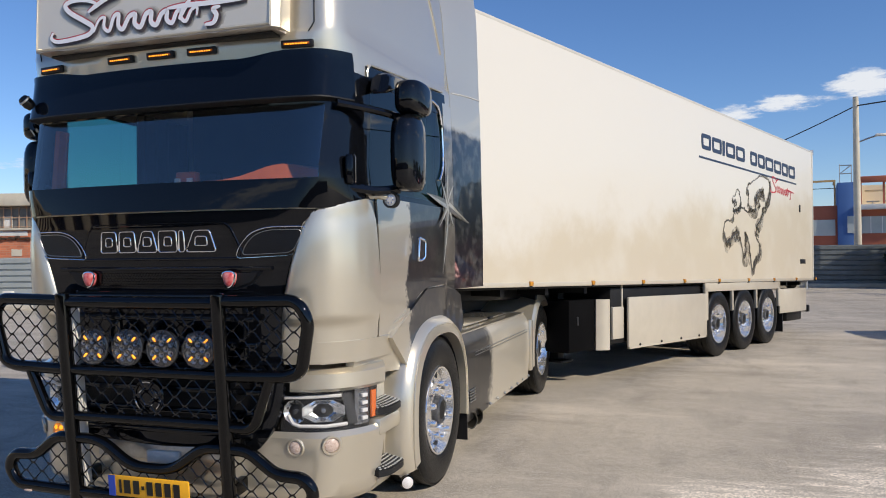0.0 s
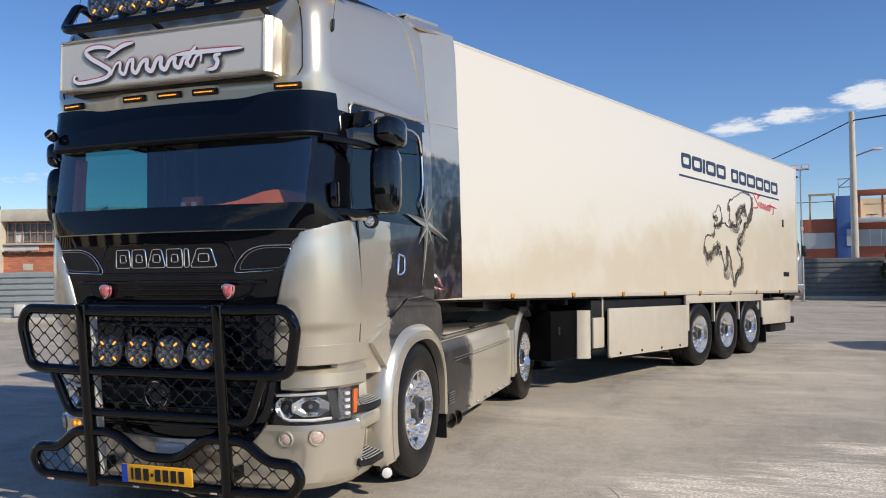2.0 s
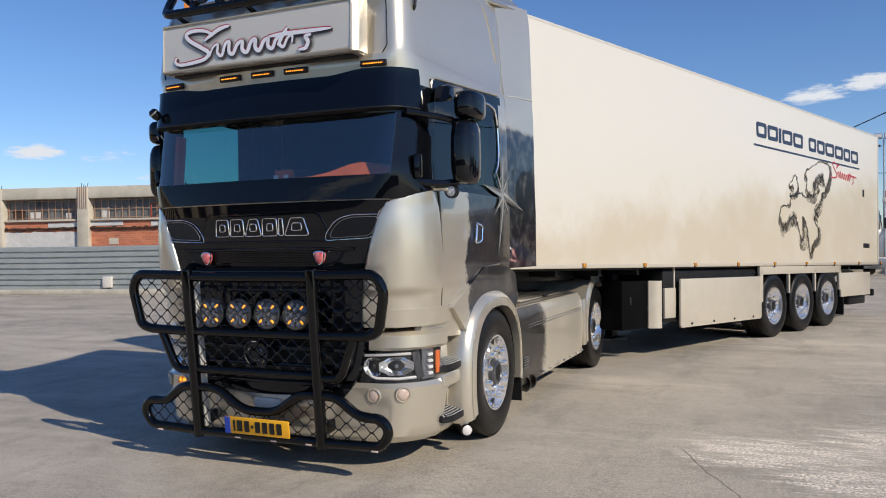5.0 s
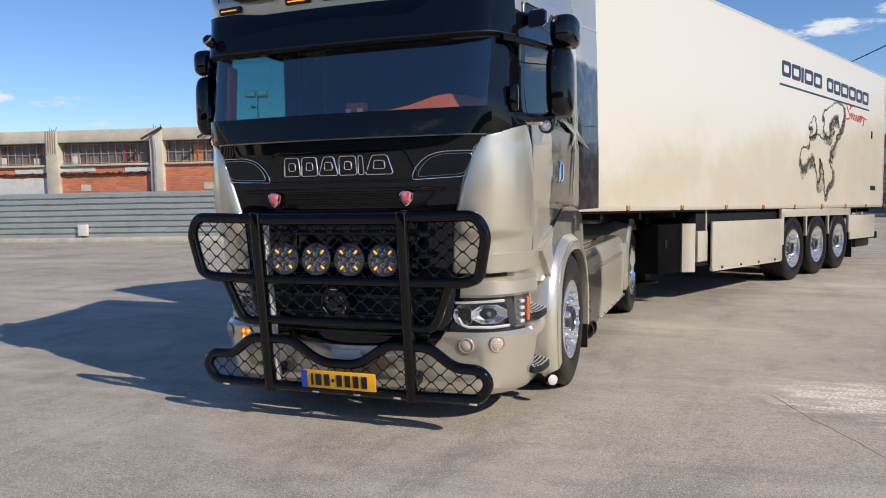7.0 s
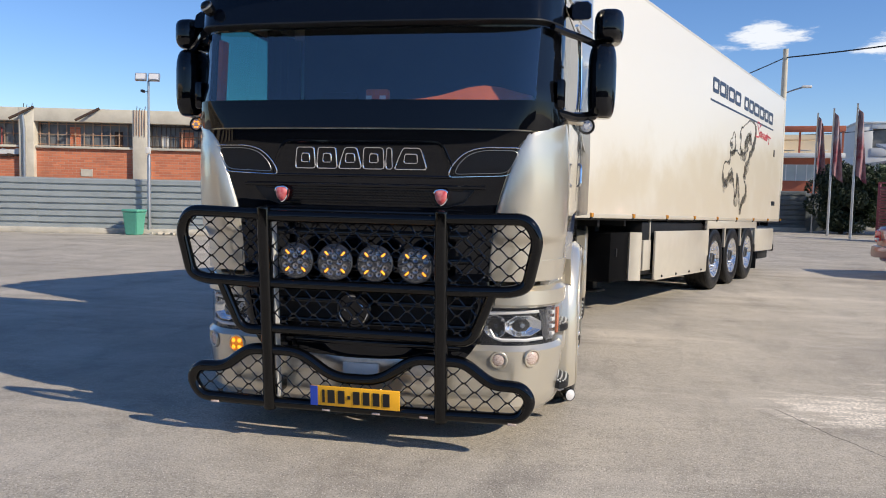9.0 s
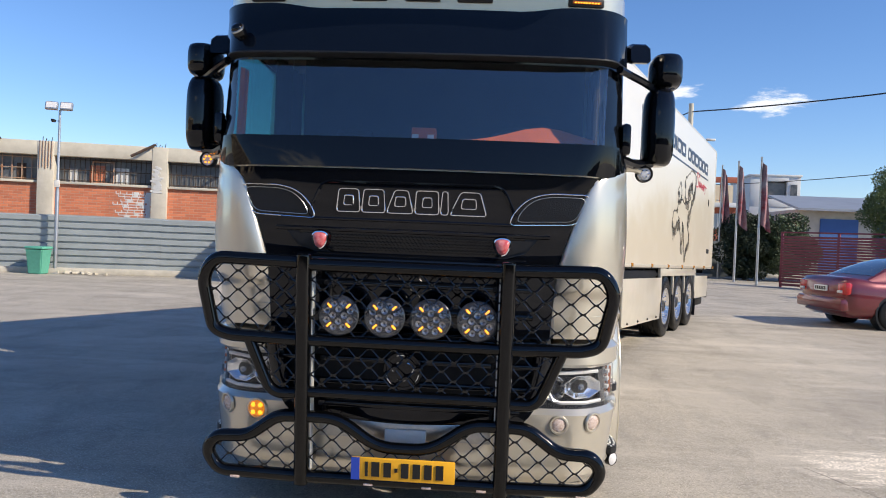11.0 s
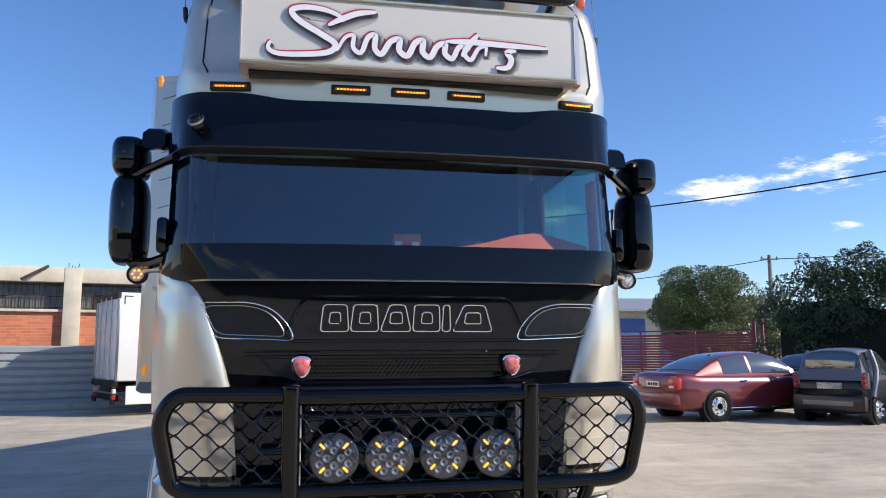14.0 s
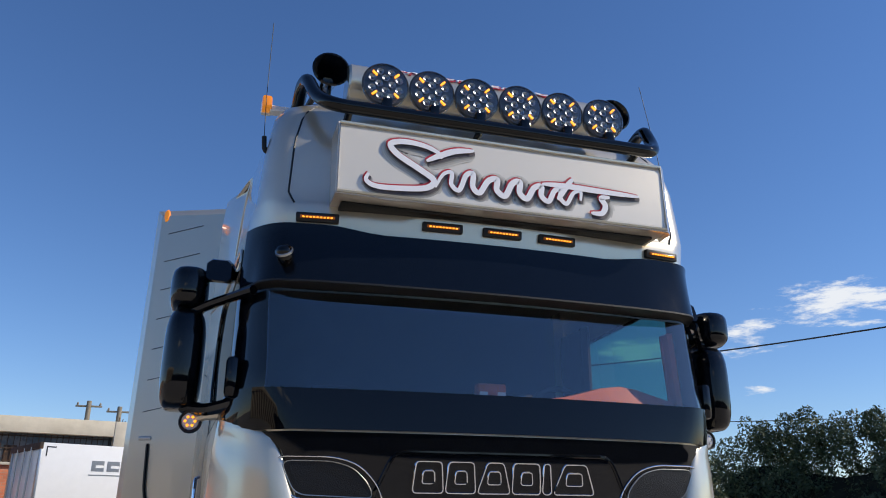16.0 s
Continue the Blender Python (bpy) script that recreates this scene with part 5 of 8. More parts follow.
def catmull(pts, k=6):
    P = [Vector(p) for p in pts]
    P = [P[0] * 2 - P[1]] + P + [P[-1] * 2 - P[-2]]
    out = []
    for i in range(1, len(P) - 2):
        a, b, c, d = P[i - 1:i + 3]
        for j in range(k):
            t = j / k
            out.append(0.5 * (2 * b + (c - a) * t + (2 * a - 5 * b + 4 * c - d) * t * t + (3 * b - a - 3 * c + d) * t ** 3))
    out.append(P[-2])
    return out


def stroke(bm, pts, w, put, depth, taper=0.35):
    """A brush stroke of width w along 2D points; put(x, y, h) lays it on its surface."""
    P = catmull([Vector((x, y, 0)) for x, y in pts])
    n = len(P)
    L, R = [], []
    for i, p in enumerate(P):
        d = (P[min(n - 1, i + 1)] - P[max(0, i - 1)]).normalized()
        t = i / (n - 1)
        ww = w * (taper + (1 - taper) * math.sin(math.pi * min(1, max(0, t))) ** 0.5) / 2
        q = Vector((-d.y, d.x, 0)) * ww
        L.append(p + q)
        R.append(p - q)
    rings = []
    for a, b in zip(L, R):
        rings.append([put(a.x, a.y, 0), put(b.x, b.y, 0), put(b.x, b.y, depth), put(a.x, a.y, depth)])
    loft(bm, rings)


# flowing plain swash: one long bowl with a flick, a run of uneven loops and a long crossbar
SWASH = [[(-0.165, 0.122), (-0.25, 0.108), (-0.32, 0.078), (-0.385, 0.042)], [(-0.315, 0.062), (-0.335, 0.090), (-0.40, 0.114), (-0.49, 0.120), (-0.548, 0.100), (-0.515, 0.055), (-0.42, 0.000), (-0.352, -0.045), (-0.38, -0.085), (-0.48, -0.102), (-0.60, -0.107), (-0.648, -0.085), (-0.64, -0.050)]]
wave = []
for x, h, w in ((-0.345, 0.000, 0.105), (-0.235, 0.008, 0.09), (-0.140, -0.004, 0.115), (-0.02, -0.002, 0.10), (0.085, -0.010, 0.10), (0.19, -0.012, 0.085), (0.28, -0.010, 0.10)):
    wave += [(x, -0.078), (x + w * 0.35, h - 0.012), (x + w * 0.72, h), (x + w * 0.70, -0.055)]
SWASH.append(wave)
SWASH += [[(0.315, 0.050), (0.27, -0.010), (0.235, -0.065)], [(0.50, -0.020), (0.455, -0.030), (0.475, -0.065), (0.455, -0.105), (0.40, -0.110)], [(0.16, 0.004), (0.28, 0.008), (0.46, 0.004), (0.655, 0.002)]]

# illuminated roof sign
bm = nb()
prism(bm, [Vector((-0.775, y, z)) for y, z in ((-0.105, 2.80), (-0.10, 3.10), (-0.085, 3.145), (-0.055, 3.155), (0.12, 3.155), (0.06, 2.80))], (1.575, 0, 0))
m_sign = artwork("sign_cream_metallic", (0.74, 0.68, 0.57), (0.40, 0.36, 0.31), (0.54, 0.49, 0.43), -2.835, -2.79, 2, 3.0, 0.02, 0.3, 0.34, sign=-1.0)
m_halos = [mat("smoky_airbrush", tuple(c * k for c in (0.74, 0.68, 0.57)), 0.34, 0.3, var=0.12, scale=9) for k in (0.88, 0.72, 0.52, 0.30)]
sign = part("roof_sign", bm, m_sign, tractor, "cream roof sign box with a white swash outlined in dark and red", angle=30)
LAYERS = [(0.094, 0.007, -0.012, -0.1032, m_halos[0], "swash_halo"), (0.076, 0.007, -0.012, -0.1038, m_halos[1], "swash_halo"), (0.060, 0.007, -0.011, -0.1044, m_halos[2], "swash_halo"), (0.046, 0.007, -0.010, -0.1050, m_halos[3], "swash_halo"),
          (0.036, 0.007, -0.009, -0.1056, m_script_dark, "swash_shadow"), (0.030, -0.005, 0.007, -0.1098, m_script_red, "swash_red_edge"), (0.028, 0, 0, -0.1140, m_script, "swash")]
for w, dx, dz, y, mt, nm in LAYERS:
    for i, st_ in enumerate(SWASH):
        bm = nb()
        stroke(bm, st_, w, lambda a, b, h: Vector((dx + a, y - h - i * (0.00025 if w < 0.04 else 0.00006), 2.955 + dz + b)), 0.0012 if w < 0.04 else 0.0003)
        part(nm, bm, mt, sign, smooth=False)
bm = nb()
prism(bm, [Vector((0.802, -0.104, 2.80)), Vector((0.802, -0.094, 3.15)), Vector((0.835, -0.06, 3.15)), Vector((0.835, -0.07, 2.80))], (0.004, 0.10, 0))
part("sign_end", bm, m_paint, sign, smooth=False)
bm = nb()
tube(bm, [(-0.768, -0.106, 2.812), (0.794, -0.106, 2.812), (0.794, -0.098, 3.138), (-0.768, -0.098, 3.138)], 0.008, 6, closed=True)
part("sign_frame", bm, m_paint, sign)
part("sign_sill", boxes(((0.012, 0.02, 2.792), (1.50, 0.10, 0.014)), bev=0.004), m_plastic, sign)

# roof light bar with six spot lamps, horns, lettered box, beacons, aerials
bm = nb()
end = [(0.92, 0.50, 3.43), (0.915, 0.27, 3.50), (0.90, 0.17, 3.485), (0.865, 0.05, 3.33), (0.80, -0.045, 3.245)]
tube(bm, [(-x, y, z) for x, y, z in end] + list(reversed(end)), 0.032, 12, fil=0.09, k=6)
bar = part("roof_light_bar", bm, m_bar, tractor, "black tubular roof light bar")
for x in (-0.72, -0.1, 0.72):
    bm = nb()
    tube(bm, [(x, -0.045, 3.245), (x, 0.14, 3.20)], 0.018, 8)
    part("bar_foot", bm, m_bar, bar)


def spot_lamp(x, y, z, r, parent):
    """Round LED spot: dark face, ring of small reflectors and four lit amber bars."""
    M = Matrix.Translation((x, y, z)) @ pose(0, 0, 0, 90)
    bm = nb()
    lathe(bm, [(0, -0.06), (r * 0.55, -0.055), (r * 0.9, -0.03), (r, -0.005), (r, 0.012), (r * 0.95, 0.016), (r * 0.93, 0.008), (0, 0.008)], 32, M)
    sp = part("spot_lamp", bm, m_darkglass, parent, "round dark spot lamp with four lit amber bars")
    spots = [(0.62 * math.cos(a), 0.62 * math.sin(a), 0.15) for a in [math.pi / 8 + k * math.pi / 4 for k in range(8)]] + [(0.0, 0.30, 0.15), (0.0, -0.30, 0.15), (0.28, 0.0, 0.15), (-0.28, 0.0, 0.15)]
    bm = nb()
    for a, b, q in spots:
        lathe(bm, [(0, 0.0), (q * r * 0.35, 0.002), (q * r, 0.009), (q * r * 1.1, 0.0095), (q * r * 1.1, 0.007)], 12, M @ Matrix.Translation((a * r, b * r, 0.006)))
    part("reflector_ring", bm, m_spotref, sp)["kind"] = "stuff"
    for k in range(4):
        a = math.pi / 4 + k * math.pi / 2
        bm = nb()
        box(bm, (0, 0, 0), (r * 0.27, r * 0.09, 0.008), 0.002, M @ Matrix.Translation((0.66 * r * math.cos(a), 0.66 * r * math.sin(a), 0.014)) @ pose(0, 0, 0, 0, 0, math.degrees(a)))
        part("amber_bar", bm, m_amber, sp)
    bm = nb()
    lathe(bm, [(0, 0.034), (r * 0.5, 0.031), (r * 0.85, 0.023), (r * 0.94, 0.016)], 24, M)
    o = part("clear_cover", bm, m_lampglass, sp, "clear domed lamp cover")
    o.visible_shadow = False


for k in range(6):
    x = -0.5525 + k * 0.2247
    spot_lamp(x, 0.03, 3.427, 0.112, tractor)
    part("lamp_stand", boxes(((x, -0.015, 3.29), (0.05, 0.06, 0.07)), bev=0.01), m_bar, bar)
bm = nb()
rg = []
for x in (-0.70, -0.69, 0.69, 0.70):
    k = 0.9 if abs(x) > 0.695 else 1.0
    rg.append([Vector((x, 0.27 + 0.10 * k * math.cos(a), 3.545 + 0.105 * k * math.sin(a))) for a in [2 * math.pi * j / 20 for j in range(20)]])
loft(bm, rg)
lb = part("roof_letter_box", bm, m_paint, tractor, "round-fronted silver box lettered above the lamps")
cu = bpy.data.curves.new("lettering", "FONT")
cu.body, cu.size, cu.align_x, cu.align_y, cu.extrude, cu.shear = "TRUCK SERVICE", 0.115, "CENTER", "CENTER", 0.002, 0.25
tmp = bpy.data.objects.new("lettering", cu)
scene.collection.objects.link(tmp)
me0 = bpy.data.meshes.new_from_object(tmp.evaluated_get(bpy.context.evaluated_depsgraph_get()))
bpy.data.objects.remove(tmp)
for nm, mt, dx, dy, lift in (("lettering_edge", m_script_red, 0.008, -0.010, 0.0), ("lettering", m_script, 0.0, 0.0, 0.003)):
    me = me0.copy()
    for v in me.vertices:
        a = math.pi - 0.92 - (v.co.y + dy) * 8.0
        v.co = Vector(((v.co.x + dx) * 1.12 - 0.04, 0.27 + (0.104 + v.co.z + lift) * math.cos(a), 3.545 + (0.109 + v.co.z + lift) * math.sin(a)))
    me.materials.append(mt)
    lt = new(nm, me)
    lt.parent = lb
for side in (1, -1):
    bm = nb()
    M = Matrix.Translation((side * 0.78, 0.27, 3.615)) @ pose(0, 0, 0, 90)
    lathe(bm, [(0.085, 0.012), (0.094, 0.008), (0.092, 0.0), (0.06, -0.06), (0.035, -0.16), (0.022, -0.34), (0.03, -0.40), (0, -0.41)], 24, M)
    lathe(bm, [(0.085, 0.012), (0.078, 0.0), (0.05, -0.06), (0.03, -0.12), (0, -0.13)], 24, M)
    hn = part("air_horn", bm, m_black, tractor, "black trumpet air horn on the roof")
    bm = nb()
    tube(bm, [(side * 0.78, 0.30, 3.56), (side * 0.78, 0.33, 3.40)], 0.012, 8)
    part("horn_post", bm, m_bar, hn)
    bm = nb()
    box(bm, (0, 0, 0), (0.05, 0.075, 0.07), 0.012, Matrix.Translation((side * 1.065, 0.50, 3.50)))
    bc = part("corner_beacon", bm, m_amber_dim if side < 0 else m_orange, tractor, "orange marker light on a cream bracket")
    part("bracket", boxes(((side * 0.975, 0.51, 3.475), (0.15, 0.06, 0.035)), ((side * 1.065, 0.545, 3.50), (0.055, 0.035, 0.075)), bev=0.01), m_white, bc)
    bm = nb()
    tube(bm, [(side * 0.82, 0.45, 3.60), (side * 0.90, 0.9, 3.57), (side * 0.90, 1.5, 3.66)], 0.016, 6, fil=0.05)
    part("cable", bm, m_plastic, bc)
    bm = nb()
    tube(bm, [(side * 1.03, 0.30, 3.13), (side * 1.065, 0.29, 3.14), (side * 1.07, 0.29, 3.21)], 0.012, 8, fil=0.02)
    tube(bm, [(side * 1.07, 0.29, 3.20), (side * 1.075, 0.34, 3.45), (side * 1.07, 0.45, 3.95)], 0.0018, 5)
    part("aerial", bm, m_plastic, tractor, "thin whip aerial")

# bull bar
YB = -0.18
bull = new("bull_bar")
bull.parent = tractor
bull["label"] = "black tubular bull bar with expanded mesh"
LEAN = Matrix.Translation((0, -0.165, 1.3)) @ pose(0, 0, 0, 5.4) @ Matrix.Translation((0, 0.18, -1.3))
bull.matrix_basis = LEAN
for x in (0.5, -0.5):
    for z in (0.66, 0.30):
        part("bracket", boxes(((x, -0.05, z), (0.05, 0.22, 0.08)), bev=0.01), m_bar, bull)


def bar_tube(name, pts, r=0.034, closed=False, fil=0.07):
    b = nb()
    tube(b, [(x, YB, z) for x, z in pts], r, 12, closed, fil, k=6)
    return part(name, b, m_bar, bull)


WING_R = [(0.52, 1.345), (0.98, 1.355), (1.04, 1.25), (0.985, 0.985), (0.90, 0.955), (0.52, 0.945)]
LOW_R = [(0.52, 0.545), (0.64, 0.545), (0.80, 0.425), (0.97, 0.42), (1.022, 0.34), (0.96, 0.235), (0.52, 0.225)]
for side in (1, -1):
    bar_tube("wing_tube", [(side * x, z) for x, z in WING_R])
    bar_tube("lower_wing_tube", [(side * x, z) for x, z in LOW_R], fil=0.06)
    bar_tube("drop_tube", [(side * 0.80, 0.95), (side * 0.74, 0.80), (side * 0.68, 0.66), (side * 0.52, 0.665)], 0.03)
    b = nb()
    ring = [(0.038 * math.copysign(abs(math.cos(a)) ** 0.75, math.cos(a)), 0.036 * math.sin(a)) for a in lin(0, 2 * math.pi, 20)[:-1]]
    loft(b, [[Vector((side * 0.515 + x * k, YB - 0.012 + y * k, z)) for x, y in ring] for z, k in ((0.185, 0.7), (0.19, 0.95), (0.2, 1.0), (0.8, 1.0), (1.375, 1.0), (1.385, 0.95), (1.39, 0.7))])
    part("upright", b, m_bar, bull)
    # pale colour here stands for sun on the upright's black side face
    b = nb()
    box(b, (side * 0.474, YB + 0.035, 0.80), (0.006, 0.06, 1.10), 0.002)
    part("sunlit_side", b, m_cabinwhite, bull, "pale strip standing for the sunlit side of the upright")
bar_tube("cross_tube", [(-0.5, 1.335), (0.5, 1.335)])
bar_tube("cross_tube", [(-0.5, 0.945), (0.5, 0.945)], 0.03)
bar_tube("cross_tube", [(-0.5, 0.675), (0.5, 0.675)], 0.03)
bar_tube("dip_tube", [(-0.5, 0.545), (-0.33, 0.545), (-0.12, 0.40), (0.15, 0.40), (0.36, 0.545), (0.5, 0.545)], 0.032, fil=0.09)
bar_tube("bottom_tube", [(-0.5, 0.225), (0.5, 0.225)])


def inside(poly, x, z):
    r = False
    n = len(poly)
    for i in range(n):
        (x1, z1), (x2, z2) = poly[i], poly[(i + 1) % n]
        if (z1 > z) != (z2 > z) and x < (x2 - x1) * (z - z1) / (z2 - z1) + x1:
            r = not r
    return r


def diamond_mesh(name, poly, y, pw=0.123, ph=0.098):
    """Expanded mesh: each strand is walked node by node inside the outline."""
    b = nb()
    x0, x1 = min(p[0] for p in poly), max(p[0] for p in poly)
    z0, z1 = min(p[1] for p in poly), max(p[1] for p in poly)
    nx, nz = int((x1 - x0) / pw) + 2, int((z1 - z0) / ph) + 2
    for i in range(-1, nx * 2):
        for j in range(-1, nz * 2):
            if (i + j) % 2:
                continue
            ax, az = x0 + i * pw / 2, z0 + j * ph / 2
            for d in (1, -1):
                bx, bz = ax + pw / 2, az + d * ph / 2
                m0, m1 = inside(poly, ax, az), inside(poly, bx, bz)
                if not (m0 or m1):
                    continue
                A, B = Vector((ax, y, az)), Vector((bx, y, bz))
                if not (m0 and m1):
                    lo, hi = (0.0, 1.0) if m0 else (1.0, 0.0)
                    for _ in range(6):
                        mid = (lo + hi) / 2
                        p = A.lerp(B, mid)
                        if inside(poly, p.x, p.z):
                            lo = mid
                        else:
                            hi = mid
                    if m0:
                        B = A.lerp(B, lo)
                    else:
                        A = A.lerp(B, lo)
                t = (B - A).normalized()
                rings = []
                for f, w, lean in ((0.0, 0.0052, 0.0), (0.16, 0.0046, 0.1), (0.3, 0.0031, 0.8), (0.5, 0.0030, 1.0), (0.7, 0.0031, 0.8), (0.84, 0.0046, 0.1), (1.0, 0.0052, 0.0)):
                    n = Vector((-0.40 * d * lean, -0.82, 0.40 * lean))
                    n = (n - t * n.dot(t)).normalized()
                    q = n.cross(t)
                    level = 0.075 * (B.z - A.z) * math.sin(2 * math.pi * f)
                    p = A.lerp(B, f) + Vector((0, -d * 0.004 * (1 - 2 * f), -level))
                    rings.append([p + q * w + n * 0.0015, p - q * w + n * 0.0015, p - q * w - n * 0.0015, p + q * w - n * 0.0015])
                loft(b, rings)
    return part(name, b, m_mesh, bull, "black expanded metal mesh", smooth=False)


diamond_mesh("centre_mesh", [(-0.48, 0.67), (0.48, 0.67), (0.48, 1.33), (-0.48, 1.33)], YB)
for side in (1, -1):
    diamond_mesh("wing_mesh", [(side * x, z) for x, z in WING_R], YB)
    diamond_mesh("lower_wing_mesh", [(side * x, z) for x, z in LOW_R], YB)
    diamond_mesh("drop_mesh", [(side * 0.54, 0.66), (side * 0.68, 0.66), (side * 0.80, 0.95), (side * 0.54, 0.945)], YB)
diamond_mesh("lower_mesh", [(-0.48, 0.23), (0.48, 0.23), (0.48, 0.54), (0.36, 0.54), (0.15, 0.40), (-0.12, 0.40), (-0.33, 0.54), (-0.48, 0.54)], YB)
for x, mt in ((-0.86, m_fog), (-0.16, m_fog), (0.14, m_fog), (0.42, m_fog), (0.92, m_fog)):
    part("bar_lamp", boxes(((x, YB - 0.031, 0.213), (0.05, 0.012, 0.013)), bev=0.004), mt, bull, "small marker lamp under the bull bar")
for k in range(4):
    spot_lamp(-0.335 + k * 0.2345, -0.135, 1.083, 0.104, tractor)
part("lamp_rail", boxes(((0.015, -0.09, 0.965), (0.95, 0.04, 0.03)), bev=0.006), m_bar, tractor)
# round emblem disc behind the mesh
bm = nb()
M = Matrix.Translation((-0.005, -0.145, 0.80)) @ pose(0, 0, 0, 90)
lathe(bm, [(0.085, 0.006), (0.098, 0.008), (0.103, 0.0), (0.098, -0.01), (0, -0.01), (0, 0.0), (0.083, 0.0)], 28, M)
em = part("emblem_disc", bm, m_black, bull, "round black emblem with bright curved strokes")
bm = nb()
for k in range(3):
    a = math.pi / 2 + k * 2 * math.pi / 3
    tube(bm, [M @ Vector((0.086 * math.cos(a + t), 0.086 * math.sin(a + t), 0.01)) for t in lin(-0.35, 0.35, 6)], 0.0035, 5)
    tube(bm, [M @ Vector((0.05 * math.cos(a + 1.05 + t) * (1 + 0.25 * math.cos(3 * t)), 0.05 * math.sin(a + 1.05 + t), 0.006)) for t in lin(-0.6, 0.6, 8)], 0.0025, 5)
part("emblem_stroke", bm, m_chrome, em)["kind"] = "stuff"
# number plate
part_plate = part("number_plate", boxes(((0.02, YB - 0.045, 0.305), (0.53, 0.012, 0.118)), bev=0.004), m_plate, tractor, "amber number plate with a blue end")
part_plate.matrix_basis = LEAN
part("country_band", boxes(((-0.2235, YB - 0.0525, 0.305), (0.043, 0.006, 0.116))), m_plate_blue, part_plate)
x = -0.175
for w in (0.018, 0.052, 0.048, 0.02, 0.048, 0.048, 0.048, 0.048):
    h = 0.076 if w != 0.02 else 0.02
    part("plate_bar", boxes(((x + w / 2, YB - 0.0525, 0.305), (w * 0.8, 0.006, h))), m_plate_ink, part_plate)
    x += w + 0.011

# cab interior
m_darkseat = mat("dark_seat_cloth", (0.03, 0.022, 0.02), 0.8, var=0.4, scale=14, bump=0.1)
part("dashboard", boxes(((0, 0.38, 1.88), (1.9, 0.40, 0.22)), ((0, 0.20, 1.93), (1.75, 0.2, 0.1)), bev=0.05), m_interior, tractor, "dark dashboard")
bm = nb()
rings = []
for u in lin(0, 1, 10):
    x = 0.02 + u * 0.93
    h = 0.05 + 0.08 * math.exp(-((u - 0.70) / 0.25) ** 2)
    rings.append([Vector((x, 0.14, 1.975)), Vector((x, 0.22, 1.985 + h)), Vector((x, 0.42, 1.985 + h * 1.1)), Vector((x, 0.52, 1.97))])
loft(bm, rings)
part("instrument_hood", bm, m_seat, tractor, "orange leather instrument hood on the dashboard")
bm = nb()
tube(bm, [Vector((0.55 + 0.2 * math.cos(a), 0.56 + 0.08 * math.sin(a), 1.98 + 0.18 * math.sin(a))) for a in [2 * math.pi * j / 20 for j in range(20)]], 0.016, 8, closed=True)
part("steering_wheel", bm, m_interior, tractor)
for x in (0.55, -0.55):
    se = part("cab_seat", boxes(((x, 0.95, 1.50), (0.52, 0.5, 0.16)), ((x, 1.22, 1.77), (0.52, 0.16, 0.62)), bev=0.06), m_darkseat, tractor, "dark cab seat")
    part("headrest", boxes(((x, 1.24, 2.14), (0.26, 0.1, 0.15)), bev=0.04), m_darkseat, se)
part("dash_box", boxes(((0.025, 0.24, 2.05), (0.135, 0.06, 0.09)), bev=0.008), m_seat, tractor, "small orange box on the dashboard")
part("dash_card", boxes(((-0.02, 0.20, 2.025), (0.035, 0.01, 0.06)), ((0.065, 0.20, 2.025), (0.035, 0.01, 0.06))), m_cabinwhite, tractor)
part("cab_lining", boxes(((0, 1.78, 2.3), (2.1, 0.04, 1.6)), ((0, 1.0, 2.85), (2.0, 1.5, 0.04)), ((0, 1.1, 1.42), (1.9, 1.3, 0.06))), m_interior, tractor)
part("bunk", boxes(((0, 1.6, 1.75), (2.1, 0.35, 0.3)), bev=0.05), m_interior, tractor)
for side in (1, -1):
    bm = nb()
    rings = []
    for u in lin(0, 1, 6):
        rings.append([Vector((side * (1.045 - 0.02 * math.sin(9 * v)), 0.27 + 0.10 * v + 0.04 * u, 2.0 + 0.42 * u)) for v in lin(0, 1, 6)] + [Vector((side * 1.03, 0.37 + 0.04 * u, 2.0 + 0.42 * u))])
    loft(bm, rings)
    part("curtain", bm, m_seat, tractor, "dark orange pillar curtain")
for x, y0 in ((-1.085, 1.12), (1.085, 1.29)):
    bm = nb()
    n = 14
    fold = [(x + 0.018 * math.sin(k * 1.9), y0 + (1.70 - y0) * k / n) for k in range(n + 1)]
    loft(bm, [[Vector((a, b, z)) for a, b in fold] + [Vector((a * 0.985, b, z)) for a, b in reversed(fold)] for z in (1.93, 2.68)])
    part("side_curtain", bm, m_darkseat, tractor, "dark drawn curtain behind the door window")

# ---- refrigerated semi-trailer, swung to one side of the tractor ----
TH = radians(23.25)
NVEC = Vector((math.cos(TH), -math.sin(TH), 0))
PITCH = 0.0215
T = Matrix.Translation(NVEC * (-0.50 - 1.28)) @ Matrix.Rotation(-TH, 4, "Z") @ Matrix.Rotation(-PITCH, 4, "X")
trailer = thing("semi_trailer", T, "long pearl-cream refrigerated semi-trailer with dark airbrushed side graphics", "trailer")
HW, U0, U1, ZB_, ZT = 1.28, 2.62, 14.40, 1.375, 4.045


def roof_z(u):
    return ZT - 0.075 * (u - U0) / (U1 - U0)


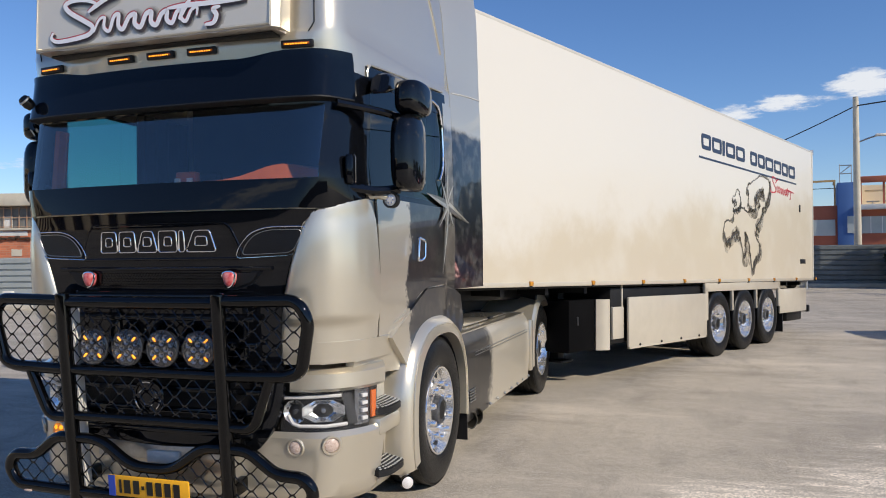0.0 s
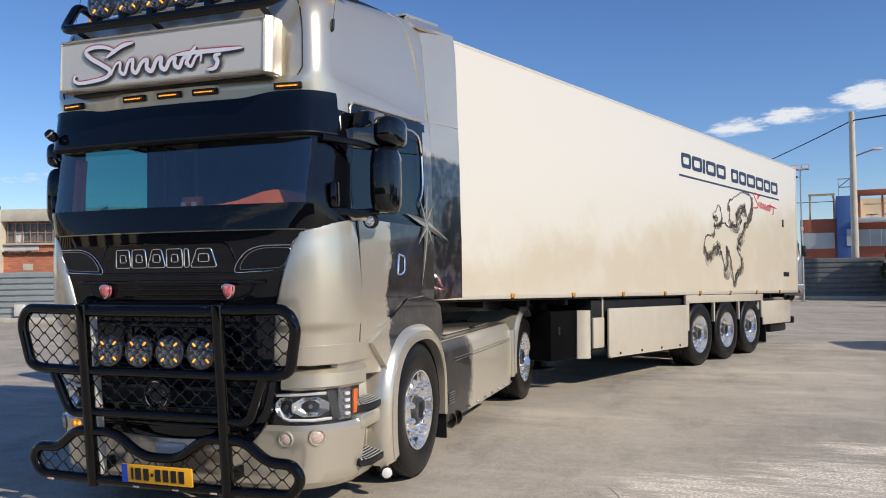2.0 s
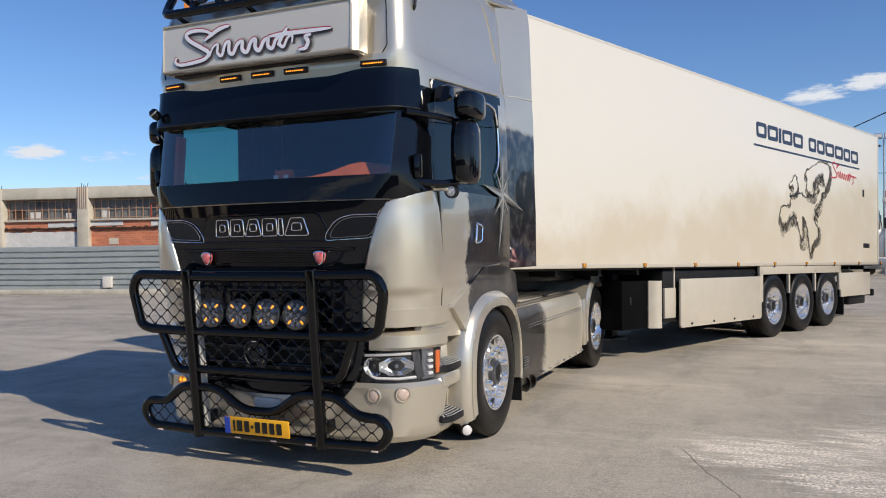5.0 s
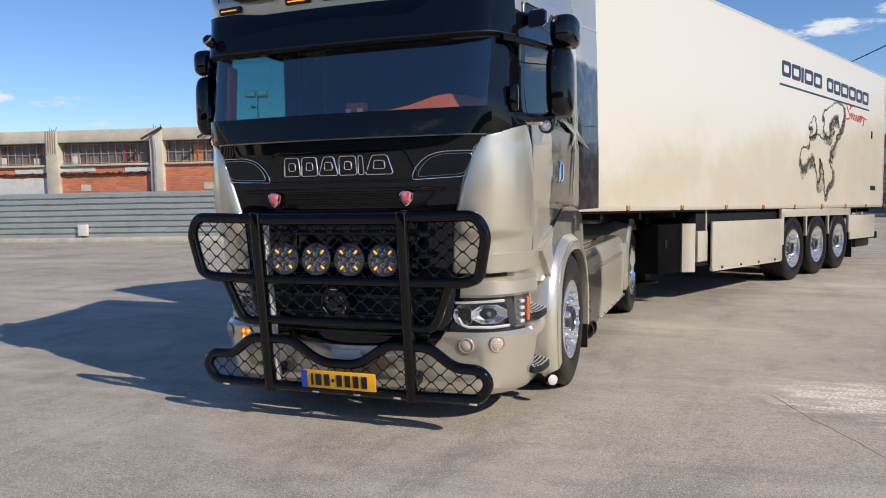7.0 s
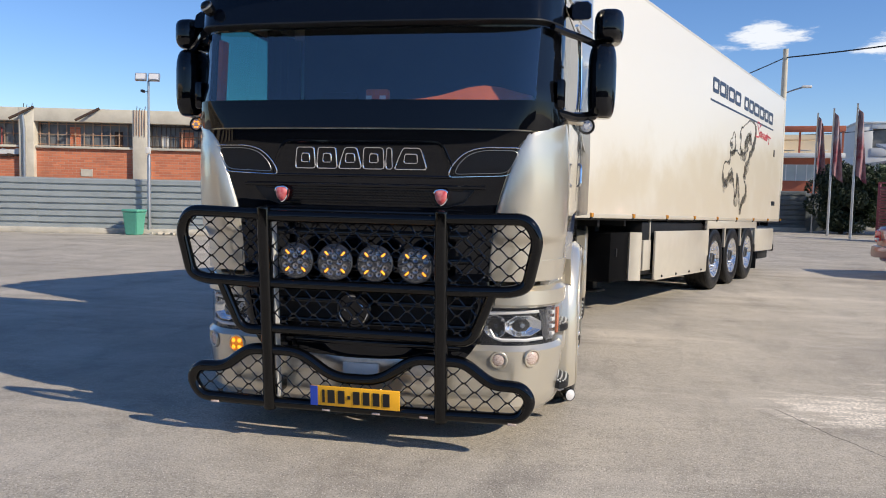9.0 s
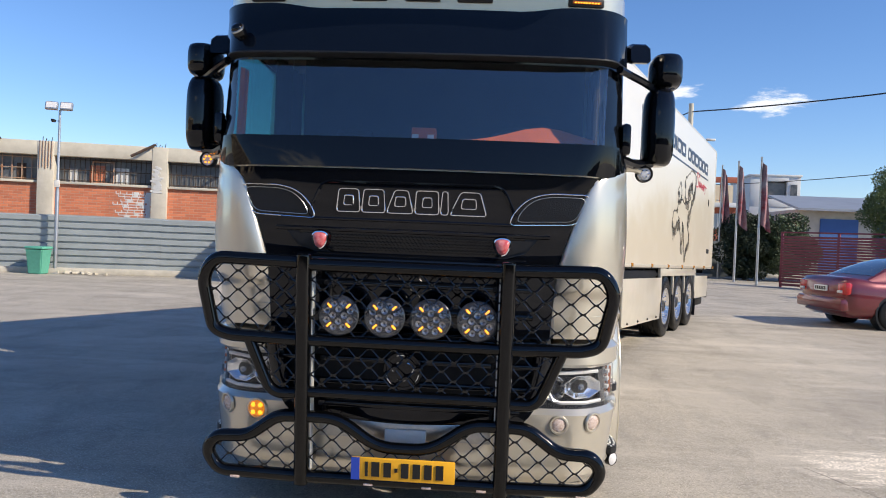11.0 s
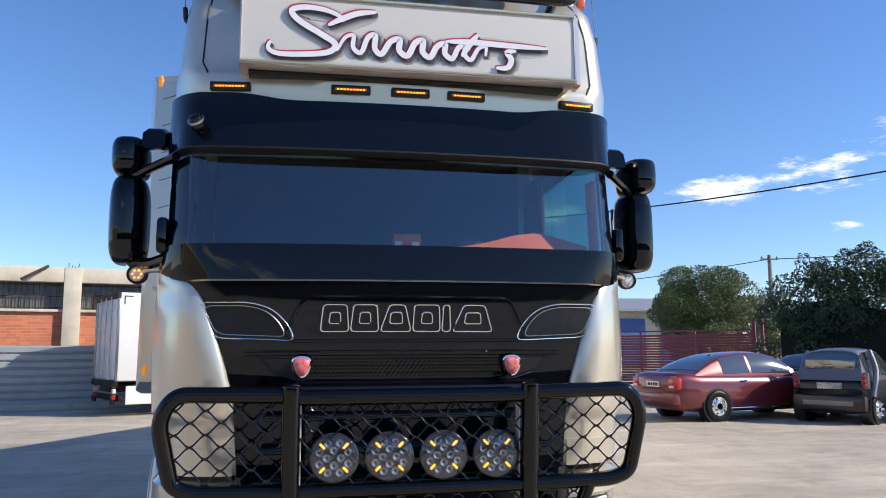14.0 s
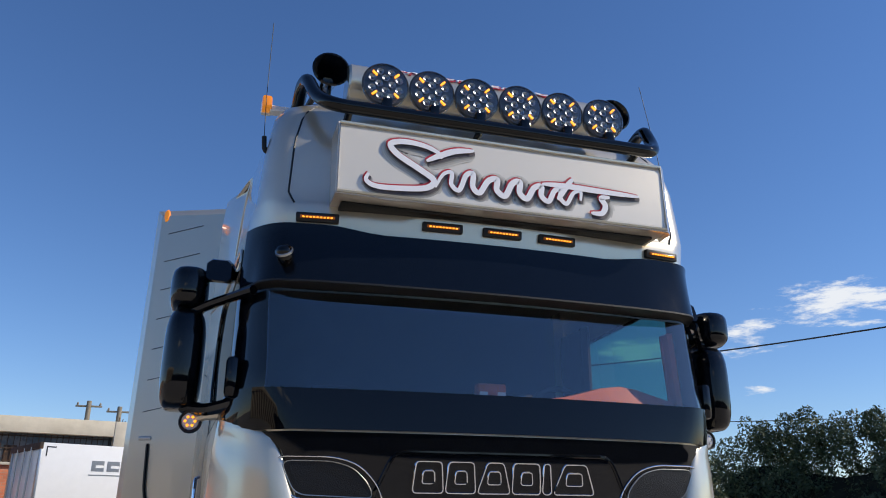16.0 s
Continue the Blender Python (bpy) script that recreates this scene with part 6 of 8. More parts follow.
bm = nb()
rings = []
for u, k in ((U0, 0.06), (U0 + 0.02, 0.03), (U0 + 0.06, 0.0), (U1 - 0.03, 0.0), (U1, 0.02)):
    rings.append([Vector((x, u, z)) for x, z in ((-HW + k, ZB_ + k), (HW - k, ZB_ + k), (HW - k, roof_z(u) - k), (-HW + k, roof_z(u) - k))])
loft(bm, rings)
body = part("box_body", bm, m_trailer, trailer, "smooth pearl-cream insulated box", angle=25)
for side in (1, -1):
    bm = nb()
    box(bm, (0, 0, 0), (0.065, U1 - U0 - 0.02, 0.045), 0.012, Matrix.Translation((side * (HW - 0.03), (U0 + U1) / 2, roof_z((U0 + U1) / 2) - 0.012)) @ pose(0, 0, 0, -math.degrees(0.075 / (U1 - U0))))
    part("roof_rail", bm, m_trailer_roof, body, "white roof edge rail")
    part("base_rail", boxes(((side * (HW - 0.02), (U0 + U1) / 2, ZB_ - 0.005), (0.055, U1 - U0 - 0.02, 0.05)), bev=0.008), m_tskirt, body, "cream base rail")
    part("front_post", boxes(((side * (HW - 0.045), U0 + 0.03, (ZB_ + ZT) / 2), (0.10, 0.075, ZT - ZB_ - 0.06)), bev=0.025), m_trailer_roof, body)
    part("rear_post", boxes(((side * (HW - 0.02), U1 - 0.02, (ZB_ + ZT) / 2 - 0.0375), (0.06, 0.06, ZT - ZB_ - 0.115)), bev=0.01), m_trailer_roof, body)
# rear doors
for side in (1, -1):
    rd = part("rear_door", boxes(((side * 0.61, U1 + 0.015, (ZB_ + ZT) / 2 - 0.04), (1.2, 0.04, ZT - ZB_ - 0.20)), bev=0.01), m_white, trailer)
    for x in (0.25, 0.9):
        bm = nb()
        tube(bm, [(side * x, U1 + 0.06, ZB_ + 0.08), (side * x, U1 + 0.06, ZT - 0.1)], 0.018, 8)
        part("lock_rod", bm, m_steel, rd)
# refrigeration unit on the front wall
bm = nb()
rings = []
for dy, k in ((0.0, 0.0), (-0.22, 0.0), (-0.34, 0.03), (-0.40, 0.10)):
    rings.append([Vector((x, U0 + dy, z)) for x, z in ((-1.20 + k, ZB_ - 0.14 + k), (1.20 - k, ZB_ - 0.14 + k), (1.20 - k, ZT - 0.05 - k), (-1.20 + k, ZT - 0.05 - k))])
loft(bm, rings)
unit = part("cooling_unit", bm, m_paint, trailer, "silver refrigeration unit with louvres on the front wall", angle=30)
for side in (1, -1):
    for k in range(7):
        bm = nb()
        z = ZT - 0.28 - k * 0.24
        box(bm, (0, 0, 0), (0.30, 0.010, 0.006), 0.002, Matrix.Translation((side * 0.88, U0 - 0.40, z)) @ pose(0, 0, 0, 0, side * 12, 0))
        part("louvre", bm, m_darkalu, unit)
    for z in (ZT - 0.15, ZB_ + 0.05):
        bm = nb()
        lathe(bm, [(0, 0.025), (0.03, 0.02), (0.04, 0)], 12, Matrix.Translation((side * 1.06, U0 - 0.39, z)) @ Matrix.Diagonal((0.62, 1, 1.55, 1)) @ pose(0, 0, 0, 90))
        part("amber_side_lamp", bm, m_amber_dim, trailer, "orange clearance lamp on the trailer front")
    part("unit_handle", boxes(((side * 0.98, U0 - 0.40, 2.1), (0.10, 0.02, 0.03)), bev=0.008), m_steel, unit)
    bm = nb()
    tube(bm, [(side * 0.95, U0 - 0.41, 2.06), (side * 0.93, U0 - 0.41, 1.7), (side * 0.84, U0 - 0.41, 1.5), (side * 0.80, U0 - 0.41, 1.2)], 0.011, 6, fil=0.1)
    part("drain_hose", bm, m_plastic, unit)
# markers along the base rail
for side in (1, -1):
    for k in range(9):
        u = 4.38 + k * 1.268
        bm = nb()
        box(bm, (side * (HW + 0.012), u, ZB_ + 0.005), (0.03, 0.06, 0.05), 0.008)
        mk = part("side_marker", bm, m_marker, trailer, "small orange side marker lamp")
        part("marker_holder", boxes(((side * (HW + 0.004), u, ZB_ - 0.03), (0.02, 0.045, 0.03))), m_plastic, mk)
# graphics on the side
XS = HW + 0.0015


def tput(a, b, h):
    return Vector((XS + h, a, b))


# company name as plain hollow navy blocks with rounded corners, underline below


def name_block(u0, w, zc, h=0.235, line=0.066):
    bm = nb()
    if w < 0.2:
        box(bm, (XS, u0 + w / 2, zc), (0.004, w, h), 0)
        return bm
    out = fillet([Vector((0, u0 + 0.02, zc - h / 2)), Vector((0, u0 + w, zc - h / 2)), Vector((0, u0 + w, zc + h / 2)), Vector((0, u0, zc + h / 2))], 0.055, 4, True)
    m_ = Vector((0, u0 + w / 2, zc))
    kx, kz = (w - 2 * line * 1.15) / w, (h - 2 * line * 0.92) / h
    inn = [Vector((0, m_.y + (p.y - m_.y) * kx, m_.z + (p.z - m_.z) * kz)) for p in out]
    rings = [[Vector((XS, a.y, a.z)), Vector((XS + 0.003, a.y, a.z)), Vector((XS + 0.003, b.y, b.z)), Vector((XS, b.y, b.z))] for a, b in zip(out, inn)]
    return loft(bm, rings + rings[:1], cap=False)


for start, widths in ((8.81, (0.37, 0.39, 0.10, 0.40, 0.40)), (10.84, (0.34, 0.35, 0.42, 0.40, 0.35, 0.39))):
    u = start
    for w in widths:
        part("name_block", name_block(u, w, 3.468 - 0.014 * (u - 8.8)), m_navy_ink, trailer, "plain navy block of the company name", smooth=False)
        u += w + 0.032
bm = nb()
box(bm, (0, 0, 0), (0.004, 4.59, 0.030), 0, Matrix.Translation((XS, 11.03, 3.215)) @ pose(0, 0, 0, -0.16))
part("underline", bm, m_navy_ink, trailer, "thin navy line below the company name")
for i, st_ in enumerate(SWASH):
    bm = nb()
    stroke(bm, st_, 0.024, lambda a, b, h: tput(12.50 + a * 1.02, 3.05 + b * 1.25 - 0.05 * a, h + i * 0.0004), 0.002)
    part("red_swash", bm, m_script_red, trailer, "red brush stroke on the trailer side", smooth=False)
# map graphic: torn outline with a soft dark edge
COAST = [(10.53, 2.56), (10.80, 2.52), (11.12, 2.56), (11.31, 2.63), (11.26, 2.74), (11.40, 2.88), (11.45, 2.94), (11.24, 2.88), (11.06, 2.75), (11.06, 2.62), (10.87, 2.56), (10.74, 2.66), (10.77, 2.80), (10.72, 2.92), (11.03, 3.07), (11.36, 3.17), (11.70, 3.16), (11.81, 3.06), (11.73, 2.85), (11.60, 2.66), (11.44, 2.59), (11.37, 2.45), (11.16, 2.30),
         (11.08, 2.15), (11.23, 1.98), (11.25, 1.82), (11.05, 1.72), (10.91, 1.54), (10.84, 1.73), (10.77, 1.97), (10.60, 2.14), (10.61, 1.97), (10.65, 1.88), (10.52, 1.79), (10.47, 1.93), (10.36, 2.08), (10.25, 2.19), (10.06, 2.10), (9.84, 1.99), (9.71, 2.06), (9.68, 2.22), (9.83, 2.32), (10.06, 2.32), (10.10, 2.45), (10.29, 2.53)]


def smoke(name, width, mt, seedv, depth, jitter):
    r = random.Random(seedv)
    P = [p + (noise.noise_vector(p * 5.0) * 0.035 + noise.noise_vector(p * 14) * 0.03) * Vector((1, 1, 0)) for p in catmull([Vector((a, b, 0)) for a, b in COAST + COAST[:1]], 12)]
    bm = nb()
    rings = []
    n = len(P)
    turn = 1 if sum(P[i - 1].x * P[i].y - P[i].x * P[i - 1].y for i in range(n)) < 0 else -1
    for i, p in enumerate(P):
        d = (P[(i + 1) % n] - P[i - 1])
        if d.length < 1e-6:
            continue
        d.normalize()
        q = Vector((-d.y, d.x, 0))
        j = (noise.noise(p * 9 + Vector((seedv, 0, 0))) * 0.6 + r.uniform(-0.4, 0.4)) * jitter
        shade = 0.35 + 0.65 * max(0, noise.noise(p * 2.3 + Vector((0, seedv, 0))) + 0.45)
        low = max(0.0, 0.45 + 0.75 * Vector((q.x * turn, q.y * turn)).dot(Vector((0.5, -0.85))))
        w = width * shade * (0.25 + low)
        A, B = p + q * (j + w), p + q * (j - w * 0.4)
        rings.append([tput(A.x, A.y, 0), tput(B.x, B.y, 0), tput(B.x, B.y, depth), tput(A.x, A.y, depth)])
    loft(bm, rings, cap=False)
    return part(name, bm, mt, trailer, "torn coastline graphic in smoky black airbrush", smooth=False)


def smoke_mat(name, col, strength, scale):
    """Airbrush speckle: ink that thins out to nothing by noise."""
    m = mat(name, col, 0.4)
    nt = m.node_tree
    b = nt.nodes["Principled BSDF"]
    tc = nt.nodes["Texture Coordinate"]
    n1 = nt.nodes.new("ShaderNodeTexNoise")
    n1.inputs["Scale"].default_value, n1.inputs["Detail"].default_value, n1.inputs["Roughness"].default_value = scale, 8, 0.7
    nt.links.new(tc.outputs["Object"], n1.inputs["Vector"])
    mr = nt.nodes.new("ShaderNodeMapRange")
    mr.inputs["From Min"].default_value, mr.inputs["From Max"].default_value = 0.38, 0.62
    mr.inputs["To Max"].default_value = strength
    nt.links.new(n1.outputs[0], mr.inputs["Value"])
    nt.links.new(mr.outputs["Result"], b.inputs["Alpha"])
    return m


smoke("coast_haze", 0.16, smoke_mat("airbrush_haze", (0.16, 0.14, 0.11), 0.42, 6), 3, 0.001, 0.03)
smoke("coast_shade", 0.080, smoke_mat("airbrush_shade", (0.12, 0.105, 0.085), 0.70, 9), 7, 0.002, 0.03)
smoke("coast_line", 0.018, smoke_mat("airbrush_line", (0.06, 0.052, 0.043), 0.85, 14), 11, 0.003, 0.035)
# island beside the coast
COAST = [(10.06, 2.52), (10.20, 2.62), (10.03, 2.68), (10.12, 2.75), (10.26, 2.88), (10.34, 2.80), (10.37, 2.63), (10.23, 2.52)]
smoke("island_shade", 0.07, smoke_mat("airbrush_island", (0.06, 0.055, 0.045), 0.8, 9), 21, 0.002, 0.03)
smoke("island_line", 0.03, bpy.data.materials["airbrush_line"], 23, 0.003, 0.03)
part("data_plate", boxes(((XS, 13.70, 1.72), (0.006, 0.34, 0.09)), bev=0.002), m_plastic, trailer, "dark data plate low on the trailer side")
part("small_catch", boxes(((XS, 13.53, 2.75), (0.02, 0.07, 0.14)), bev=0.006), m_plastic, trailer)

# chassis and running gear
part("trailer_frame", boxes(((0.45, 8.6, ZB_ - 0.16), (0.14, 11.2, 0.28)), ((-0.45, 8.6, ZB_ - 0.16), (0.14, 11.2, 0.28)), ((0, 8.6, ZB_ - 0.03), (2.4, 11.4, 0.05)), ((0, 4.4, ZB_ - 0.12), (1.6, 1.5, 0.12)), bev=0.01), m_chassis, trailer, "black trailer frame")
bm = nb()
for k in range(14):
    box(bm, (0, 3.2 + k * 0.82, ZB_ - 0.08), (2.36, 0.06, 0.09))
part("cross_member", bm, m_chassis, trailer)["kind"] = "stuff"
for side in (1, -1):
    part("landing_leg", boxes(((side * 0.72, 5.75, 0.86), (0.13, 0.13, 0.86)), ((side * 0.72, 5.75, 0.42), (0.30, 0.26, 0.03)), ((side * 0.9, 5.75, 0.95), (0.3, 0.05, 0.05)), bev=0.012), m_chassis, trailer)
    sb = part("storage_box", boxes(((side * 0.82, 5.74, 0.86), (0.56, 0.62, 0.62)), bev=0.02), m_boxblack, trailer, "black storage box under the trailer")
    part("box_latch", boxes(((side * 1.105, 5.60, 0.92), (0.02, 0.04, 0.10)), bev=0.005), m_plastic, sb)
    # added board: hides lit ground so the trailer's underside looks dark
    part("dark_filler_board", boxes(((side * 0.55, 4.9, 0.90), (0.9, 0.03, 0.72)), bev=0.005), m_chassis, trailer, "added black board that darkens the space under the trailer")
    # curved silver end piece before the skirt
    bm = nb()
    sheet(bm, lambda v, h: (Vector((side * (1.225 - 0.10 * (1 - v) ** 2.2), 6.0 + 0.16 * v, 0.55 + 0.62 * h)), Vector((side, -0.5, 0)).normalized()), lin(0, 1, 8), lin(0, 1, 4), 0.03)
    ec = part("skirt_nose", bm, m_tskirt, trailer, "curved pale nose piece of the trailer skirt")
    part("nose_back", boxes(((side * 0.95, 5.95, 0.86), (0.28, 0.1, 0.60)), bev=0.02), m_chassis, ec)
    part("skirt_post", boxes(((side * 1.20, 6.50, 1.05), (0.03, 0.03, 0.6)), ((side * 1.20, 6.38, 0.87), (0.05, 0.28, 0.40)), bev=0.01), m_tskirt, trailer)
    sp = part("trailer_skirt", boxes(((side * 1.255, 7.79, 0.87), (0.035, 2.46, 0.635)), bev=0.012), m_tskirt, trailer, "flat cream side skirt panel")
    part("skirt_foot", boxes(((side * 1.25, 7.79, 0.545), (0.05, 2.40, 0.03)), bev=0.008), m_tskirt, sp)
    for k in range(4):
        bm = nb()
        bmesh.ops.create_uvsphere(bm, u_segments=8, v_segments=6, radius=0.018, matrix=Matrix.Translation((side * 1.275, 6.85 + k * 0.62, 0.575)))
        part("skirt_catch", bm, m_plastic, sp)
    part("wheel_frame", boxes(((side * 1.25, 10.66, 1.275), (0.05, 3.40, 0.13)), ((side * 1.25, 9.02, 1.03), (0.05, 0.10, 0.50)), ((side * 1.25, 10.06, 1.10), (0.05, 0.05, 0.42)), ((side * 1.25, 11.15, 1.10), (0.05, 0.05, 0.42)), ((side * 1.25, 12.32, 1.10), (0.05, 0.10, 0.42)), bev=0.01), m_tskirt, trailer, "cream frame round the trailer wheels")
    part("rear_skirt", boxes(((side * 1.255, 13.15, 0.975), (0.035, 1.58, 0.45)), bev=0.012), m_tskirt, trailer, "cream side skirt behind the wheels")
    part("rear_flap", boxes(((side * 1.05, 12.52, 0.72), (0.42, 0.02, 0.62))), m_plastic, trailer)
    part("bumper_beam", boxes(((side * 0.62, 14.3, 0.78), (1.2, 0.1, 0.14)), bev=0.02), m_chassis, trailer)
    part("underbox", boxes(((side * 1.0, 13.5, 0.72), (0.35, 0.9, 0.3)), bev=0.03), m_chassis, trailer)
    for k, u in enumerate((9.50, 10.62, 11.74)):
        wheel(trailer, (side * 1.075, u, 0.505 + PITCH * u), side, 0.505, 0.38, 0.05)
    bm = nb()
    sheet(bm, lambda a, x: (Vector((x, a, 1.27)), Vector((0, 0, 1))), [9.0, 12.3], [side * 0.75, side * 1.24], 0.01)
    part("wheel_cover", bm, m_plastic, trailer)
for u in (9.50, 10.62, 11.74):
    part("axle", boxes(((0, u, 0.505 + PITCH * u), (2.0, 0.14, 0.14)), bev=0.03), m_chassis, trailer)
part("pallet_box", boxes(((-0.9, 7.6, 0.96), (0.6, 2.75, 0.70)), ((0.9, 7.6, 0.96), (0.6, 2.75, 0.70)), bev=0.03), m_chassis, trailer)
part("pump_unit", boxes(((0.3, 5.2, 0.9), (0.5, 0.5, 0.6)), bev=0.04), m_chassis, trailer)

# ---- yard edge: corrugated fence, factory, lamp masts ----
m_fence = mat("weathered_galvanised_sheet", (0.40, 0.43, 0.43), 0.5, 0.2, 0, var=0.22, scale=1.6, tint=(0.31, 0.34, 0.34), bump=0.1, bscale=30)
# darker grey than the west fence sheet; also for posts and gate wall
m_fence_dark = mat("dark_grey_sheet", (0.20, 0.22, 0.225), 0.5, 0.3, 0, var=0.3, scale=2, bump=0.1, bscale=30)
m_concrete = mat("raw_concrete", (0.64, 0.58, 0.47), 0.85, var=0.35, scale=1.6, tint=(0.48, 0.43, 0.34), bump=0.4, bscale=14)
m_kerb = mat("pale_concrete_kerb", (0.58, 0.53, 0.44), 0.85, var=0.3, scale=3, bump=0.4, bscale=25)
m_plaster = mat("flaking_white_plaster", (0.72, 0.70, 0.66), 0.8, var=0.2, scale=4, bump=0.4, bscale=20)
m_rust = mat("rusty_iron", (0.10, 0.055, 0.035), 0.8, 0.2, var=0.5, scale=9, tint=(0.03, 0.025, 0.022))
m_oldglass = mat("dirty_window_glass", (0.06, 0.07, 0.085), 0.3, var=0.7, scale=1.3, tint=(0.22, 0.21, 0.19), rvar=0.15)
m_galv = mat("galvanised_pole", (0.5, 0.51, 0.52), 0.4, 0.8, var=0.2, scale=6)
m_green = mat("green_plastic_bin", (0.12, 0.42, 0.30), 0.5, var=0.15, scale=8)
m_wood = mat("old_timber_pole", (0.30, 0.26, 0.20), 0.8, var=0.35, scale=5, bump=0.4, bscale=30)


def brick_material():
    m = mat("old_red_brick", (0.36, 0.11, 0.055), 0.85)
    nt = m.node_tree
    b = nt.nodes["Principled BSDF"]
    tc = nt.nodes["Texture Coordinate"]
    mp = nt.nodes.new("ShaderNodeMapping")
    mp.inputs["Rotation"].default_value = (radians(90), 0, 0)
    nt.links.new(tc.outputs["Object"], mp.inputs["Vector"])
    br = nt.nodes.new("ShaderNodeTexBrick")
    br.inputs["Scale"].default_value = 1.0
    br.inputs["Brick Width"].default_value, br.inputs["Row Height"].default_value, br.inputs["Mortar Size"].default_value = 0.27, 0.088, 0.008
    br.inputs["Color1"].default_value, br.inputs["Color2"].default_value, br.inputs["Mortar"].default_value = (0.70, 0.235, 0.115, 1), (0.53, 0.165, 0.085, 1), (0.50, 0.28, 0.19, 1)
    nt.links.new(mp.outputs[0], br.inputs["Vector"])
    n1 = nt.nodes.new("ShaderNodeTexNoise")
    n1.inputs["Scale"].default_value, n1.inputs["Detail"].default_value = 0.9, 8
    nt.links.new(tc.outputs["Object"], n1.inputs["Vector"])
    mr = nt.nodes.new("ShaderNodeMapRange")
    mr.inputs["From Min"].default_value, mr.inputs["From Max"].default_value, mr.inputs["To Max"].default_value = 0.5, 0.75, 0.55
    nt.links.new(n1.outputs[0], mr.inputs["Value"])
    mx = nt.nodes.new("ShaderNodeMix")
    mx.data_type = "RGBA"
    mx.inputs["B"].default_value = (0.34, 0.14, 0.085, 1)
    nt.links.new(br.outputs["Color"], mx.inputs["A"])
    nt.links.new(mr.outputs["Result"], mx.inputs["Factor"])
    nt.links.new(mx.outputs["Result"], b.inputs["Base Color"])
    bp = nt.nodes.new("ShaderNodeBump")
    bp.inputs["Strength"].default_value, bp.inputs["Distance"].default_value = 0.6, 0.02
    nt.links.new(br.outputs["Fac"], bp.inputs["Height"])
    bp.invert = True
    nt.links.new(bp.outputs[0], b.inputs["Normal"])
    return m


m_brick = brick_material()


def corrugated(bm, w, h, ribs, depth=0.06):
    """A sheet with flat horizontal ribs, w along x, h up, face to -y."""
    prof = []
    p = h / ribs
    for k in range(ribs):
        z = k * p
        prof += [(0.0, z), (0.0, z + 0.10 * p), (-depth, z + 0.18 * p), (-depth * 1.1, z + 0.80 * p), (0.0, z + 0.92 * p)]
    prof.append((0.0, h))
    rings = [[Vector((x, y, z)) for y, z in prof] + [Vector((x, 0.012, h)), Vector((x, 0.012, 0))] for x in (0, w)]
    loft(bm, rings)


def fence(name, start, ang, count, w, h, ribs, material, label):
    f = thing(name, Matrix.Translation(start) @ Matrix.Rotation(radians(ang), 4, "Z"), label, "fence", kind="structure")
    bm = nb()
    corrugated(bm, w - 0.002, h - 0.1, ribs)
    first = part("fence_panel", bm, material, f, smooth=False, m=Matrix.Translation((0, 0, 0.1)))
    for k in range(1, count):
        again(first, f, Matrix.Translation((k * w, 0.004 * (k % 3), 0.1 - 0.008 * (k % 2))))
    bm = nb()
    box(bm, (0, 0.05, h / 2), (0.08, 0.07, h), 0.005)
    post = part("fence_post", bm, m_fence_dark, f)
    for k in range(1, count + 1):
        again(post, f, Matrix.Translation((k * w, 0, 0)))
    bm = nb()
    box(bm, (count * w / 2, -0.16, 0.08), (count * w, 0.50, 0.17), 0.03)
    part("fence_kerb", bm, m_kerb, f, "pale concrete kerb along the fence foot")
    return f


FA = 14.6
fence("fence_west", (-37.55, 11.197, 0), FA, 13, 3.2, 1.72, 8, m_fence, "long grey corrugated metal fence on a pale kerb")
fd = Vector((math.cos(radians(FA)), math.sin(radians(FA)), 0))
fn = Vector((-fd.y, fd.x, 0))


def on_fence(x, off):
    """A point on the fence line at x, moved off towards the yard."""
    p = Vector((-36.0, 11.6, 0)) + fd * ((x + 36.0) / fd.x)
    return p - fn * off


part("fence_box", boxes(((0, 0, 0), (0.34, 0.14, 0.40)), bev=0.02), m_cabinwhite, m=Matrix.Translation(on_fence(-18.75, 0.12) + Vector((0, 0, 0.42))) @ Matrix.Rotation(radians(FA), 4, "Z"))
part("conduit", boxes(((-0.04, 0.02, -0.27), (0.03, 0.03, 0.16)), ((0.06, 0.02, -0.25), (0.03, 0.03, 0.12)), bev=0.006), m_plastic, bpy.data.objects["fence_box"])
tagged(bpy.data.objects["fence_box"], "pale electrical box fixed low on the fence", "box")

# factory behind the fence
BA = 14.6
FM = Matrix.Translation((-11.58, 20.92, 0)) @ Matrix.Rotation(radians(BA), 4, "Z")
factory = thing("factory_building", FM, "old concrete-framed brick factory with broken barred windows", "building")
part("roof_beam", boxes(((-7, 0, 3.90), (46, 0.5, 0.46)), ((-7, 5, 4.0), (46, 10, 0.2)), bev=0.02), m_concrete, factory, "stained concrete roof beam")
part("core_wall", boxes(((-7, 5.0, 1.9), (46, 9.0, 3.8))), m_concrete, factory)
m_red_frame = mat("faded_red_iron", (0.45, 0.07, 0.045), 0.6, var=0.4, scale=8)
m_palerust = mat("flaking_orange_rust", (0.42, 0.20, 0.09), 0.8, var=0.5, scale=6, tint=(0.30, 0.26, 0.22), bump=0.2)
PILLARS = [-22.4, -18.6, -14.8, -10.95, -6.74, -2.90, 0.64, 4.30, 8.0, 11.65, 15.3]
